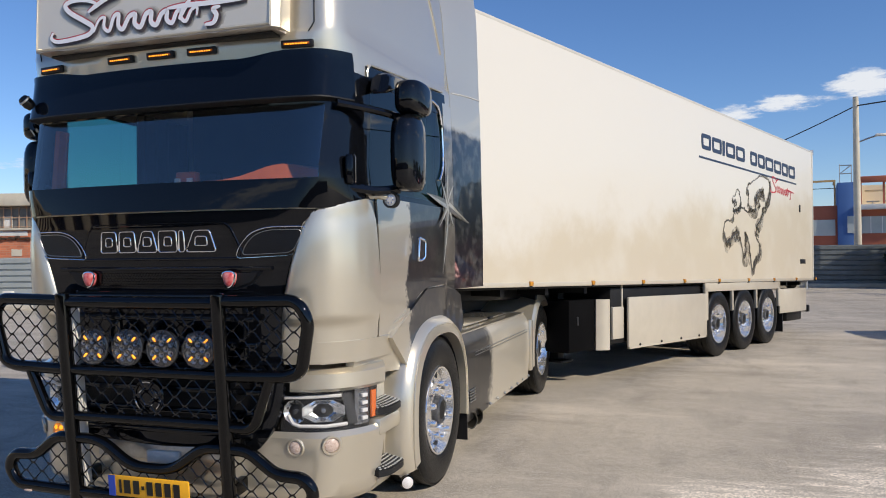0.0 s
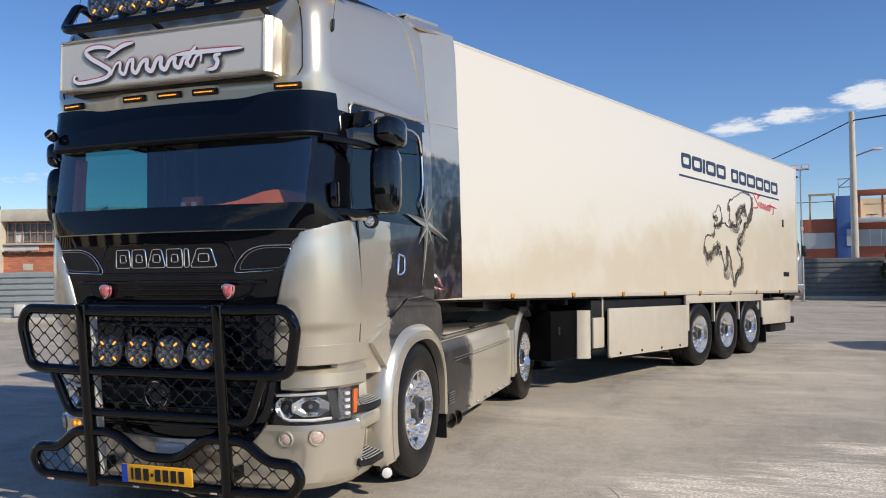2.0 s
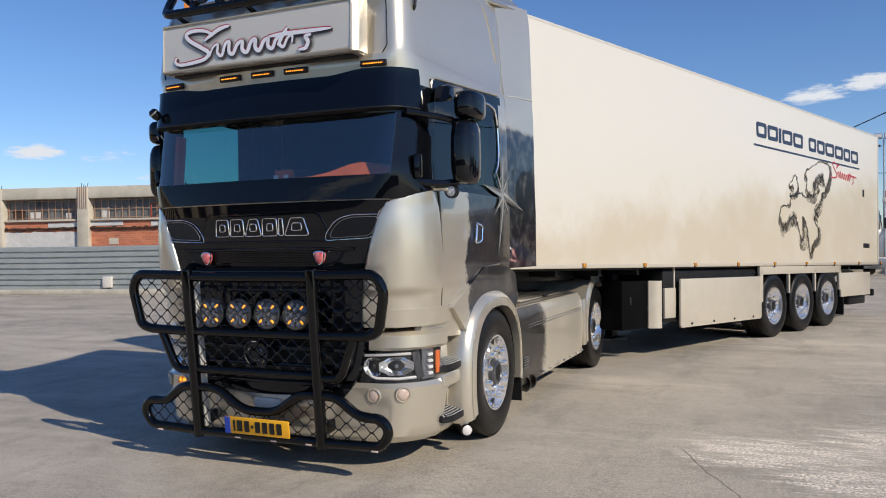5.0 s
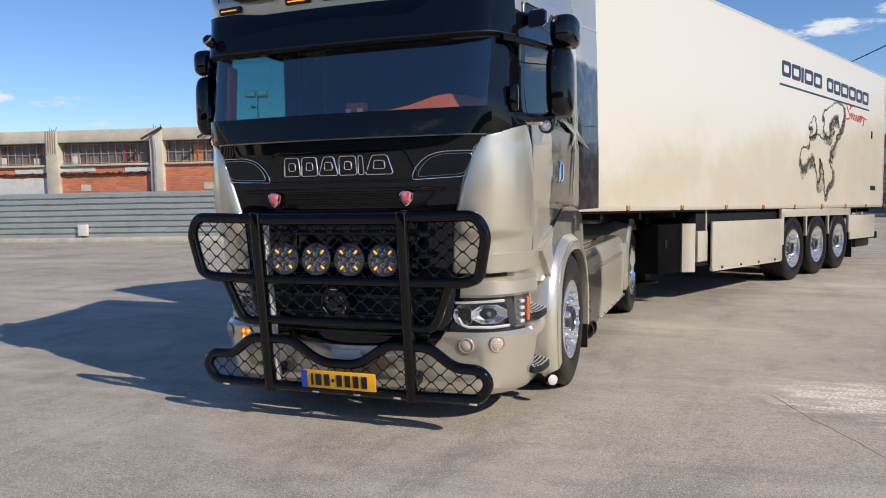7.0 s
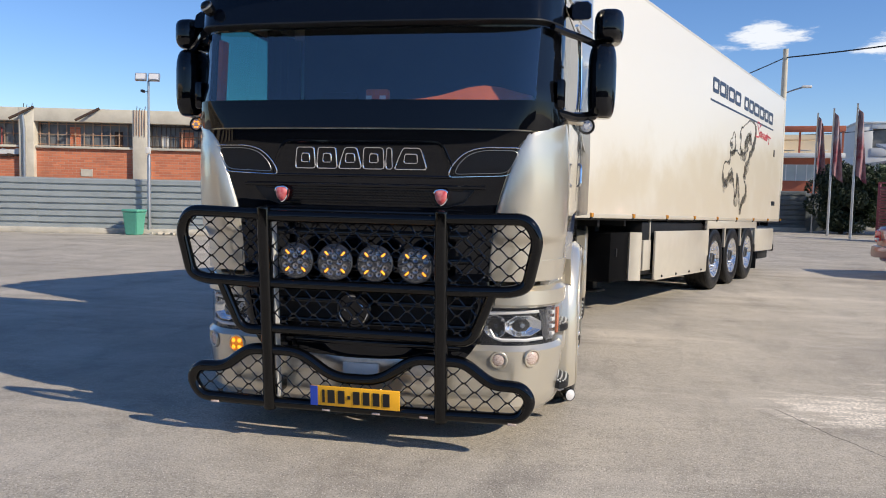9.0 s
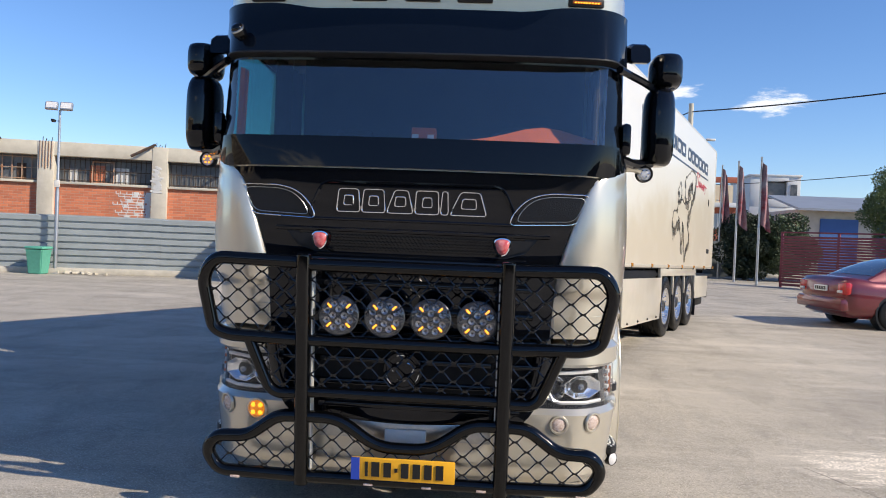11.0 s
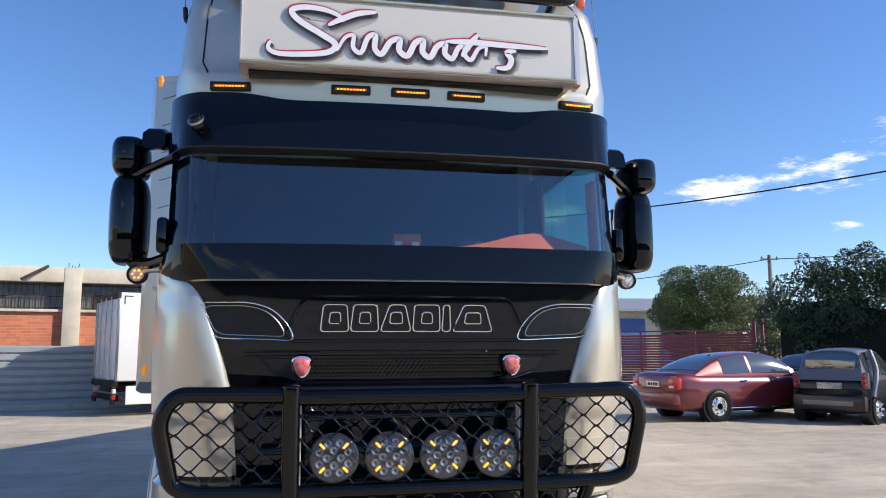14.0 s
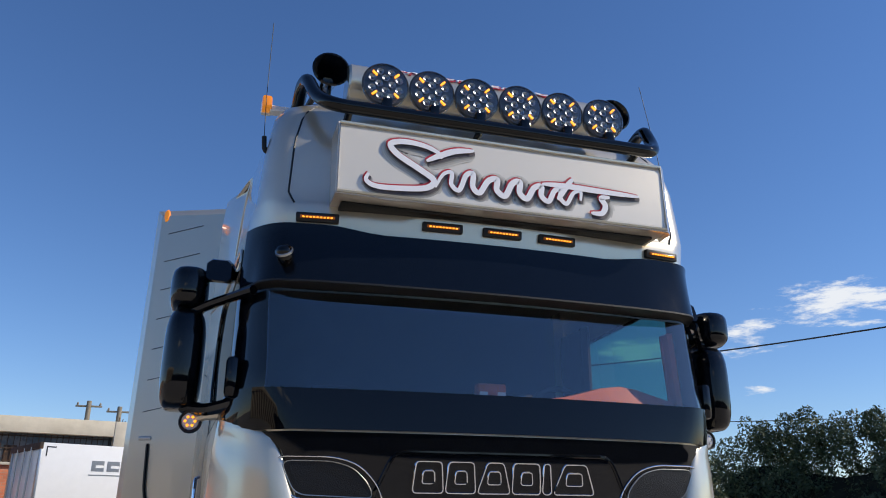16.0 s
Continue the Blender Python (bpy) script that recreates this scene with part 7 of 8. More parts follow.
for k, x in enumerate(PILLARS):
    pl = part("pillar", boxes(((x, -0.02, 2.05), (0.50, 0.5, 4.16)), bev=0.02), m_concrete, factory, "raw concrete pillar")
    bm = nb()
    for q in range(4):
        tube(bm, [(x - 0.15 + q * 0.09, -0.1, 4.12), (x - 0.14 + q * 0.09 + 0.02 * (q % 2), -0.1, 4.28 - 0.05 * (q % 3))], 0.012, 5)
    part("bare_rebar", bm, m_rust, pl)
    if k == len(PILLARS) - 1:
        continue
    c = (x + PILLARS[k + 1]) / 2
    w = PILLARS[k + 1] - x - 0.5
    old = x < -3
    pitch = 0.30 if old else 0.16
    part("brick_infill", boxes(((c, 0.05, 1.38), (w, 0.25, 2.76))), m_brick, factory, "red brick infill wall", smooth=False)
    part("window_sill", boxes(((c, -0.02, 2.80), (w, 0.30, 0.08)), bev=0.01), m_concrete, factory)
    wi = part("window", boxes(((c, 0.14, 3.25), (w, 0.03, 0.84))), m_oldglass, factory, "dirty barred window band", smooth=False)
    bm = nb()
    for q in range(int(w / pitch)):
        box(bm, (c - w / 2 + 0.08 + q * pitch, 0.06, 3.25), (0.035 if old else 0.02, 0.02, 0.84))
    for z in (2.9, 3.25, 3.6):
        box(bm, (c, 0.06, z), (w, 0.025, 0.025))
    part("window_grid", bm, m_palerust if old else m_rust, wi)
    r2 = random.Random(k + 44)
    for q in range(int(w / 0.81)):
        bm = nb()
        ww, hh = r2.uniform(0.25, 0.6), r2.uniform(0.25, 0.7)
        box(bm, (c - w / 2 + 0.5 + q * 0.75, 0.115, 2.85 + hh / 2), (ww, 0.02, hh))
        part("boarded_pane", bm, (m_cabinwhite, m_rust, m_plaster, m_brick)[r2.randrange(4)] if r2.random() < 0.6 else m_oldglass, wi, smooth=False)


def plaster_patch(x0, x1, z0, z1, seedv):
    """White slurry smeared over the joints: short ragged smears course by course, denser to the right."""
    r = random.Random(seedv)
    course = 0.088
    for j in range(int((z1 - z0) / course)):
        z = z0 + j * course
        left = x0 + (x1 - x0) * (0.12 + 0.30 * abs(math.sin(j * 0.9 + seedv)))
        bm = nb()
        box(bm, ((left + x1) / 2, -0.079, z), (x1 - left, 0.014, 0.026), 0.003)
        x = left
        while x < x1 - 0.06:
            w = 0.27 * r.uniform(0.5, 1.0)
            near = (x - x0) / (x1 - x0)
            if r.random() < 0.10 + 0.5 * near ** 2:
                box(bm, (x + w / 2, -0.0785, z + course / 2), (w * 0.7, 0.013, course * 0.9), 0.004)
            box(bm, (x, -0.078, z + course / 2), (0.025, 0.012, course * 0.95), 0.003)
            x += w
        box(bm, (x1 - 0.07 * r.uniform(0.6, 1.6), -0.0782, z + course / 2), (0.16, 0.0125, course), 0.003)
        part("plaster_smear", bm, m_plaster, factory, "remnant of white plaster on the bricks", smooth=False)


plaster_patch(-1.06, 0.36, 1.55, 2.65, 3)
r3 = random.Random(12)
for k in range(26):
    z = 2.62 + 0.045 * k * 0.75
    w = 0.40 * (1 - k / 40) * r3.uniform(0.5, 1.0)
    part("plaster_remnant", boxes(((0.59 + r3.uniform(-0.10, 0.06), -0.276, z), (w, 0.012, 0.055)), bev=0.005), m_plaster, factory, smooth=False)
# far bays: one infill plastered white, torn sheet edge and pale ledge under the windows, bare rods on the pillar
def plaster_coat(x0, x1, z0, z1, seedv):
    """Thin coat of old plaster with a broken upper edge."""
    bm = nb()
    n = int((x1 - x0) / 0.09)
    top = [z1 + 0.05 * noise.noise(Vector((k * 0.21, seedv, 0))) + 0.05 * noise.noise(Vector((k * 0.6, seedv, 3))) for k in range(n + 1)]
    outline = [Vector((x0, -0.093, z0)), Vector((x1, -0.093, z0))] + [Vector((x1 - (x1 - x0) * k / n, -0.093, top[k])) for k in range(n + 1)]
    prism(bm, outline, (0, 0.018, 0))
    return bm


part("plaster_coat", plaster_coat(-14.55, -11.20, 1.2, 2.34, 2), m_plaster, factory, "white plaster coat flaking from the bricks", smooth=False)
part("plaster_coat", plaster_coat(-12.60, -11.20, 2.52, 2.70, 5), m_plaster, factory, "white plaster ledge below the window", smooth=False)
part("plaster_coat", plaster_coat(-10.70, -9.30, 2.56, 2.72, 7), m_plaster, factory, "white plaster ledge below the window", smooth=False)
part("plaster_coat", plaster_coat(-8.10, -7.05, 2.52, 2.70, 8), m_plaster, factory, "white plaster ledge below the window", smooth=False)
for x in (-9.72, -4.78):
    part("plaster_coat", plaster_coat(x - 0.2, x + 0.2, 1.80, 2.06, 9), m_concrete, factory, "grey patch in the brickwork", smooth=False)
for x, w, z0, z1, mt in ((-7.92, 0.44, 2.86, 3.42, m_red_frame), (-1.20, 0.66, 2.85, 3.55, m_palerust)):
    bm = nb()
    tube(bm, [(x - w / 2, 0.03, z0), (x + w / 2, 0.03, z0), (x + w / 2, 0.03, z1), (x - w / 2, 0.03, z1)], 0.03, 4, closed=True)
    part("casement_frame", bm, mt, factory, "painted iron casement frame")
bm = nb()
tube(bm, [(-6.78, -0.31, 1.2), (-6.78, -0.31, 3.4), (-6.84, -0.30, 4.0)], 0.05, 8)
part("downpipe", bm, m_galv, factory, "grey downpipe on the pillar")
for x0, x1 in ((-14.5, -11.2), (-10.7, -7.0)):
    r4 = random.Random(int(-x0))
    bm = nb()
    x = x0
    while x < x1:
        w = r4.uniform(0.06, 0.16)
        box(bm, (x + w / 2, -0.12, 2.47 + r4.uniform(-0.02, 0.03)), (w, 0.10, r4.uniform(0.04, 0.11)), 0.008)
        x += w
    part("torn_sheet_edge", bm, m_rust, factory, "torn rusty edge of roofing sheet", smooth=False)["kind"] = "stuff"
for c in (-10.95, -2.90):
    for k in range(5):
        bm = nb()
        tube(bm, [(c - 0.18 + k * 0.09, -0.29, 3.22 + 0.05 * (k % 2)), (c - 0.17 + k * 0.09, -0.30, 3.7), (c - 0.18 + k * 0.09, -0.28, 4.13)], 0.014, 5)
        part("bare_rebar", bm, m_palerust, factory)
for x, zz in ((-6.45, 4.15), (-4.25, 4.15), (0.49, 4.2), (3.6, 4.15)):
    bm = nb()
    tube(bm, [(x, -0.3, zz), (x - 0.7, -0.6, zz - 0.45)], 0.045, 8)
    part("drain_spout", bm, m_rust, factory)


def flood_mast(p, h, rot, name="floodlight_mast"):
    e = thing(name, Matrix.Translation(p) @ Matrix.Rotation(radians(rot), 4, "Z"), "galvanised lamp mast with two floodlights and a small camera", "lamp post")
    bm = nb()
    lathe(bm, [(0.15, 0), (0.15, 0.02), (0.06, 0.03), (0.055, h * 0.5), (0.04, h * 0.52), (0.035, h), (0, h)], 14)
    part("pole", bm, m_galv, e)
    for sx in (-0.2, 0.2):
        bm = nb()
        box(bm, (0, 0, 0), (0.34, 0.12, 0.24), 0.02, Matrix.Translation((sx, -0.08, h + 0.1)) @ pose(0, 0, 0, -20))
        fl = part("floodlight", bm, m_galv, e)
        bm = nb()
        box(bm, (0, -0.064, 0), (0.28, 0.006, 0.18), 0, Matrix.Translation((sx, -0.08, h + 0.1)) @ pose(0, 0, 0, -20))
        part("glass", bm, m_white_lens, fl)
    part("camera", boxes(((-0.16, -0.04, h - 0.32), (0.08, 0.2, 0.08)), ((-0.08, 0, h - 0.32), (0.2, 0.02, 0.02)), bev=0.01), m_plastic, e)
    part("junction_box", boxes(((0, -0.06, h * 0.55), (0.14, 0.1, 0.2)), bev=0.01), m_cabinwhite, e)
    return e


flood_mast(on_fence(-12.45, 0.35), 4.75, 14)
flood_mast((7.75, 34.0, 0), 6.0, -10)
bn = thing("waste_bin", Matrix.Translation(on_fence(-12.78, 0.7)) @ Matrix.Scale(0.85, 4), "green plastic wheeled waste bin by the fence", "bin")
bm = nb()
loft(bm, [[Vector((sx * w, sy * w, z)) for sx, sy in ((-1, -1), (1, -1), (1, 1), (-1, 1))] for z, w in ((0.0, 0.22), (0.05, 0.23), (0.78, 0.29), (0.82, 0.31))])
bmesh.ops.bevel(bm, geom=list(bm.edges), offset=0.03, segments=2, affect="EDGES")
part("bin_body", bm, m_green, bn)
part("bin_lid", boxes(((0, 0, 0.88), (0.64, 0.64, 0.09)), bev=0.035), m_green, bn)
rb = thing("rubble", Matrix.Translation(on_fence(-11.85, 0.5)), "small heap of broken bricks and stones", "rubble", kind="stuff")
bm = nb()
r0 = random.Random(8)
for k in range(12):
    box(bm, (0, 0, 0), (r0.uniform(0.06, 0.2), r0.uniform(0.06, 0.14), r0.uniform(0.05, 0.1)), 0.01, Matrix.Translation((r0.gauss(0, 0.5), r0.gauss(0, 0.12), 0.045)) @ pose(0, 0, 0, 0, 0, r0.uniform(0, 180)))
part("stones", bm, m_concrete, rb, smooth=False)

# ---- vehicles ----
m_carred = mat("dark_red_metallic", (0.17, 0.026, 0.032), 0.28, 0.3, 1.0, var=0.1, scale=200)
m_carblack = mat("black_car_plastic", (0.012, 0.012, 0.013), 0.35, coat=0.4)
m_cargrey = mat("silver_car_paint", (0.17, 0.175, 0.185), 0.32, 0.35, 0.8)
m_carblue = mat("dark_blue_car_paint", (0.02, 0.03, 0.06), 0.3, 0.3, 1.0)


def car(m, L, W, H, belt, roof0, roof1, base0, base1, hood, trunk, paint, wb0, wb1, r, label, roofpaint=None, name="car", glassm=None):
    """A car along +x with its tail at x = 0. Stations of the body are lofted, glasshouse on top."""
    e = thing(name, m, label, "car")
    hw = W / 2
    st = [(0.0, 0.80, 0.42, trunk - 0.10), (0.06, 0.93, 0.30, trunk - 0.02), (0.25, 0.98, 0.22, trunk), (base0, 1.0, 0.2, belt), ((base0 + base1) / 2, 1.0, 0.2, belt - 0.02), (base1, 1.0, 0.2, belt - 0.03),
          (base1 + (L - base1) * 0.5, 0.98, 0.2, hood + 0.04), (L - 0.25, 0.94, 0.22, hood - 0.08), (L - 0.06, 0.85, 0.30, hood - 0.2), (L, 0.70, 0.40, hood - 0.3)]
    st = sorted(st)
    rings = []
    for x, kw, zb, zt in st:
        w = hw * kw
        half = [(w * 0.80, zb), (w * 0.97, zb + 0.12), (w, zb + 0.28), (w * 0.99, zt - 0.20), (w * 0.95, zt - 0.06), (w * 0.86, zt), (w * 0.4, zt + 0.015)]
        rings.append([Vector((x, y, z)) for y, z in half] + [Vector((x, -y, z)) for y, z in reversed(half)])
    bm = nb()
    loft(bm, rings)
    body = part("body", bm, paint, e, angle=50)
    # greenhouse: a smooth arch along the car, glass laid flush into it
    b_w, r_w = hw * 0.90, hw * 0.66
    top = [(base0 - 0.12, trunk - 0.02), (base0 + (roof0 - base0) * 0.45, belt + (H - belt) * 0.58), (roof0, H - 0.06), ((roof0 + roof1) / 2, H), (roof1, H - 0.045), (roof1 + (base1 - roof1) * 0.5, belt + (H - belt) * 0.55), (base1 + 0.08, belt - 0.06)]
    curve = catmull([Vector((x, 0, z)) for x, z in top], 6)
    line = [(p.x, p.z) for p in curve]

    def shell(x, v, off=0.0):
        """v from -1 to 1 round the section, the belt at both ends."""
        zt = interp(line, x)[0]
        zb = min(belt - 0.05, zt - 0.02)
        a, sg = abs(v), 1 if v >= 0 else -1
        h = max(0.001, zt - zb)
        if a > 0.5:
            q = (1 - a) / 0.5
            y, z = b_w + (r_w - b_w) * (h / (H - belt)) * q ** 1.2, zb + h * 0.90 * q ** 0.92
        else:
            yr = b_w + (r_w - b_w) * (h / (H - belt))
            y, z = yr * (a / 0.5) ** 0.8, zb + h * (0.90 + 0.10 * (1 - (a / 0.5) ** 2.4))
        return Vector((x, sg * (y + off * (1 if a > 0.5 else 0.2)), z + off * (0.3 if a > 0.5 else 1))), Vector((0, sg, 0))
    bm = nb()
    sheet(bm, shell, [base0 - 0.12 + (base1 + 0.2 - base0) * i / 22 for i in range(23)], [i / 14 for i in range(-14, 15)])
    part("roof", bm, roofpaint or paint, e, angle=60)
    mid = (base0 + base1) / 2
    rear0, front1 = base0 + (roof0 - base0) * 0.75, base1 - (base1 - roof1) * 0.42
    glasses = [("rear_window", lambda u, v: shell(base0 + 0.02 + (roof0 - base0 - 0.06) * u, v * 0.52, 0.006), 8), ("windscreen", lambda u, v: shell(roof1 + 0.1 + (base1 - roof1 - 0.06) * u, v * 0.52, 0.006), 8)]
    for sy in (1, -1):
        for x0, x1 in ((rear0, mid - 0.04), (mid + 0.04, front1)):
            glasses.append(("side_window", lambda u, v, x0=x0, x1=x1, sy=sy: shell(x0 + (x1 - x0) * u, sy * (0.93 - 0.205 * (v + 1)), 0.008), 6))
    for nm, fn_, n in glasses:
        bm = nb()
        sheet(bm, fn_, lin(0, 1, n), lin(-1, 1, 8))
        part(nm, bm, glassm or m_cardark, e, "dark reflecting car window")
    for sy in (1, -1):
        bm = nb()
        box(bm, (base1 - 0.25, sy * (hw + 0.08), belt + 0.06), (0.12, 0.18, 0.12), 0.04)
        part("door_mirror", bm, m_carblack, e)
        for x in (wb0 + 0.72, wb0 + 1.55):
            if x < wb1 - 0.2:
                part("door_handle", boxes(((x, sy * hw * 0.985, belt - 0.13), (0.16, 0.03, 0.03)), bev=0.01), m_chrome, e)
        part("side_strip", boxes((((wb0 + wb1) / 2, sy * hw * 0.985, 0.28), (wb1 - wb0 - 2 * r, 0.03, 0.03)), bev=0.01), m_chrome if name == "saloon_car" else m_carblack, e)
        for x in (wb0, wb1):
            bm = nb()
            lathe(bm, [(r * 1.16, -0.2), (r * 1.16, 0.012), (r * 1.02, 0.014), (r * 1.0, 0.0), (0, 0.0)], 28, Matrix.Translation((x, sy * (hw * 0.985), r)) @ pose(0, 0, 0, -sy * 90))
            part("wheel_well", bm, m_carblack, e)
            M = pose(0, 0, 0, 0, 0, 90)
            wl = wheel(e, (0, 0, 0), 1, r, 0.2, -0.045, 5)
            wl.matrix_basis = Matrix.Translation((x, sy * (hw - 0.065), r)) @ pose(0, 0, 0, -sy * 90)
    return e


m_cardark = mat("tinted_car_glass", (0.16, 0.17, 0.175), 0.04, 0.75, coat=1.0)
# red saloon
CM = Matrix.Translation((7.20, 12.38, 0)) @ Matrix.Rotation(radians(9), 4, "Z")
sal = car(CM, 4.57, 1.76, 1.48, 0.98, 1.45, 2.65, 0.62, 3.35, 0.86, 1.02, m_carred, 0.98, 3.66, 0.325, "dark red metallic saloon car parked in the yard", name="saloon_car")
for sy in (1, -1):
    bm = nb()
    box(bm, (0.07, sy * 0.68, 0.80), (0.16, 0.30, 0.26), 0.05)
    part("tail_lamp", bm, m_red, sal, "red tail lamp")
    bm = nb()
    box(bm, (0.0, sy * 0.66, 0.74), (0.1, 0.14, 0.06), 0.02)
    part("clear_lamp", bm, m_white_lens, sal)
part("rear_bumper", boxes(((0.02, 0, 0.48), (0.22, 1.62, 0.26)), bev=0.07), m_carred, sal)
npl = part("number_plate", boxes(((-0.02, 0, 0.78), (0.02, 0.46, 0.12)), bev=0.004), m_white, sal)
for k in range(6):
    part("plate_bar", boxes(((-0.032, -0.16 + k * 0.064, 0.78), (0.006, 0.04, 0.07))), m_plate_ink, npl)
part("shark_fin", boxes(((1.5, 0, 1.53), (0.12, 0.03, 0.07)), bev=0.012), m_carblack, sal)
# small two-seater
SM = Matrix.Translation((10.34, 10.82, 0)) @ Matrix.Rotation(radians(32), 4, "Z")
sm_ = car(SM, 2.5, 1.52, 1.55, 0.92, 0.28, 1.35, 0.10, 1.95, 0.82, 0.90, m_carblack, 0.36, 2.17, 0.30, "black and silver two-seat city car parked beside the saloon", roofpaint=m_cargrey, name="city_car")
for sy in (1, -1):
    for k in range(3):
        bm = nb()
        bmesh.ops.create_uvsphere(bm, u_segments=12, v_segments=8, radius=0.05, matrix=Matrix.Translation((0.02, sy * 0.67, 0.78 + k * 0.095)))
        part("round_tail_lamp", bm, m_red, sm_, "small round tail lamp")
    bm = nb()
    box(bm, (0.06, sy * 0.68, 0.88), (0.08, 0.16, 0.34), 0.04)
    part("lamp_panel", bm, m_cargrey, sm_)
    bm = nb()
    tube(bm, [(0.18, sy * 0.76, 0.55), (0.35, sy * 0.775, 0.85), (0.55, sy * 0.74, 1.1), (0.62, sy * 0.60, 1.48)], 0.06, 8, fil=0.2)
    part("side_hoop", bm, m_cargrey, sm_, "silver safety frame of the city car")
part("rear_bumper", boxes(((-0.02, 0, 0.42), (0.24, 1.46, 0.34)), bev=0.08), m_carblack, sm_)
part("bumper_insert", boxes(((-0.145, 0, 0.42), (0.02, 1.0, 0.10)), bev=0.01), m_cargrey, sm_)
part("number_plate", boxes(((0.03, 0, 0.76), (0.06, 0.50, 0.13)), bev=0.004), m_white, sm_)
part("rear_window", boxes(((0.12, 0, 1.16), (0.05, 1.0, 0.30)), bev=0.02), m_cardark, sm_)
# dark car behind them
car(Matrix.Translation((12.46, 15.35, 0)) @ Matrix.Rotation(radians(18), 4, "Z"), 4.1, 1.7, 1.45, 0.95, 0.9, 2.5, 0.3, 3.1, 0.85, 0.95, m_carblue, 0.75, 3.3, 0.31, "dark blue hatchback parked by the hedge", name="hatchback_car")
# white van at the yard edge
van = thing("delivery_van", Matrix.Translation((13.71, 10.28, 0)) @ Matrix.Rotation(radians(21), 4, "Z"), "white delivery van parked by the hedge", "van")
bm = nb()
rings = []
for x, w, zb, zt in ((0, 0.9, 0.4, 2.2), (0.08, 0.98, 0.35, 2.32), (3.6, 0.98, 0.35, 2.34), (4.2, 0.96, 0.35, 2.0), (4.7, 0.95, 0.35, 1.25), (5.3, 0.9, 0.4, 1.05), (5.5, 0.8, 0.45, 0.9)):
    half = [(w * 0.9, zb), (w, zb + 0.15), (w, zb + (zt - zb) * 0.5), (w * 0.94, zt - 0.12), (w * 0.8, zt)]
    rings.append([Vector((x, y, z)) for y, z in half] + [Vector((x, -y, z)) for y, z in reversed(half)])
loft(bm, rings)
part("van_body", bm, m_white, van, angle=45)
for sy in (1, -1):
    part("tail_lamp", boxes(((0.02, sy * 0.88, 1.0), (0.08, 0.14, 0.4)), bev=0.02), m_red, van)
    part("rear_window", boxes(((0.0, sy * 0.42, 1.65), (0.04, 0.62, 0.5)), bev=0.02), m_cardark, van)
    for x in (0.9, 4.4):
        wl = wheel(van, (0, 0, 0), 1, 0.34, 0.2, 0.0, 5)
        wl.matrix_basis = Matrix.Translation((x, sy * 0.88, 0.34)) @ pose(0, 0, 0, -sy * 90)

# white box lorry by the fence
LM = Matrix.Translation((-4.72, 16.1, 0)) @ Matrix.Rotation(radians(-64), 4, "Z")
lor = thing("box_lorry", LM, "white refrigerated box lorry parked along the fence", "truck")
LW, LL, LZ0, LZ1 = 1.15, 7.5, 0.84, 2.97
part("cargo_box", boxes(((-LW, LL / 2, (LZ0 + LZ1) / 2), (2 * LW, LL, LZ1 - LZ0)), bev=0.03), m_white, lor, "plain white cargo box")
for k, x in enumerate((-0.06, -LW * 2 + 0.06)):
    part("corner_post", boxes(((x, -0.01, (LZ0 + LZ1) / 2), (0.10, 0.06, LZ1 - LZ0)), bev=0.01), m_steel, lor)
for x in (-0.62, -1.15, -1.70):
    bm = nb()
    tube(bm, [(x, -0.05, LZ0 + 0.05), (x, -0.05, LZ1 - 0.08)], 0.022, 8)
    part("lock_rod", bm, m_steel, lor)
part("rear_header", boxes(((-LW, -0.02, LZ1 - 0.07), (2 * LW, 0.08, 0.14)), bev=0.01), m_rust, lor)
part("rear_sill", boxes(((-LW, -0.02, LZ0 - 0.06), (2 * LW, 0.1, 0.14)), bev=0.01), m_chassis, lor)
part("under_run", boxes(((-LW, 0.1, 0.42), (2 * LW, 0.1, 0.14)), ((-LW, LL / 2, 0.66), (1.0, LL, 0.2)), bev=0.01), m_chassis, lor)
for x in (-0.22, -2 * LW + 0.22):
    for z, mt in ((0.74, m_red), (0.60, m_white_lens), (0.46, m_red)):
        part("tail_lamp", boxes(((x + 0.08, -0.03, z), (0.16, 0.08, 0.11)), bev=0.015), mt, lor)
    part("plate_panel", boxes(((x, -0.03, 0.36), (0.26, 0.06, 0.16)), bev=0.01), m_plastic, lor)
part("side_panel", boxes(((-0.05, 1.0, 0.50), (0.04, 1.55, 0.44)), bev=0.01), m_white, lor)
for y in (2.35, 6.5):
    for x in (-0.2, -2 * LW + 0.2):
        wheel(lor, (x, y, 0.42), 1 if x > -1 else -1, 0.42, 0.28, 0.05)
# plain grey blocks of its company name and a line below
for k in range(5):
    part("name_block", boxes(((0.003, 1.24 + k * 0.35, 2.51), (0.006, 0.28, 0.23))), m_steel, lor)
    part("block_gap", boxes(((0.006, 1.28 + k * 0.35, 2.50), (0.006, 0.18, 0.06))), m_white, lor)
part("name_line", boxes(((0.003, 2.0, 2.31), (0.006, 1.9, 0.025))), m_steel, lor)
part("corner_mark", boxes(((0.003, 0.19, 2.88), (0.006, 0.2, 0.025)), ((0.003, 0.10, 2.78), (0.006, 0.025, 0.2))), m_plastic, lor)
part("lorry_cab", boxes(((-LW, LL + 1.1, 1.55), (2.2, 1.9, 2.2)), bev=0.15), m_white, lor)

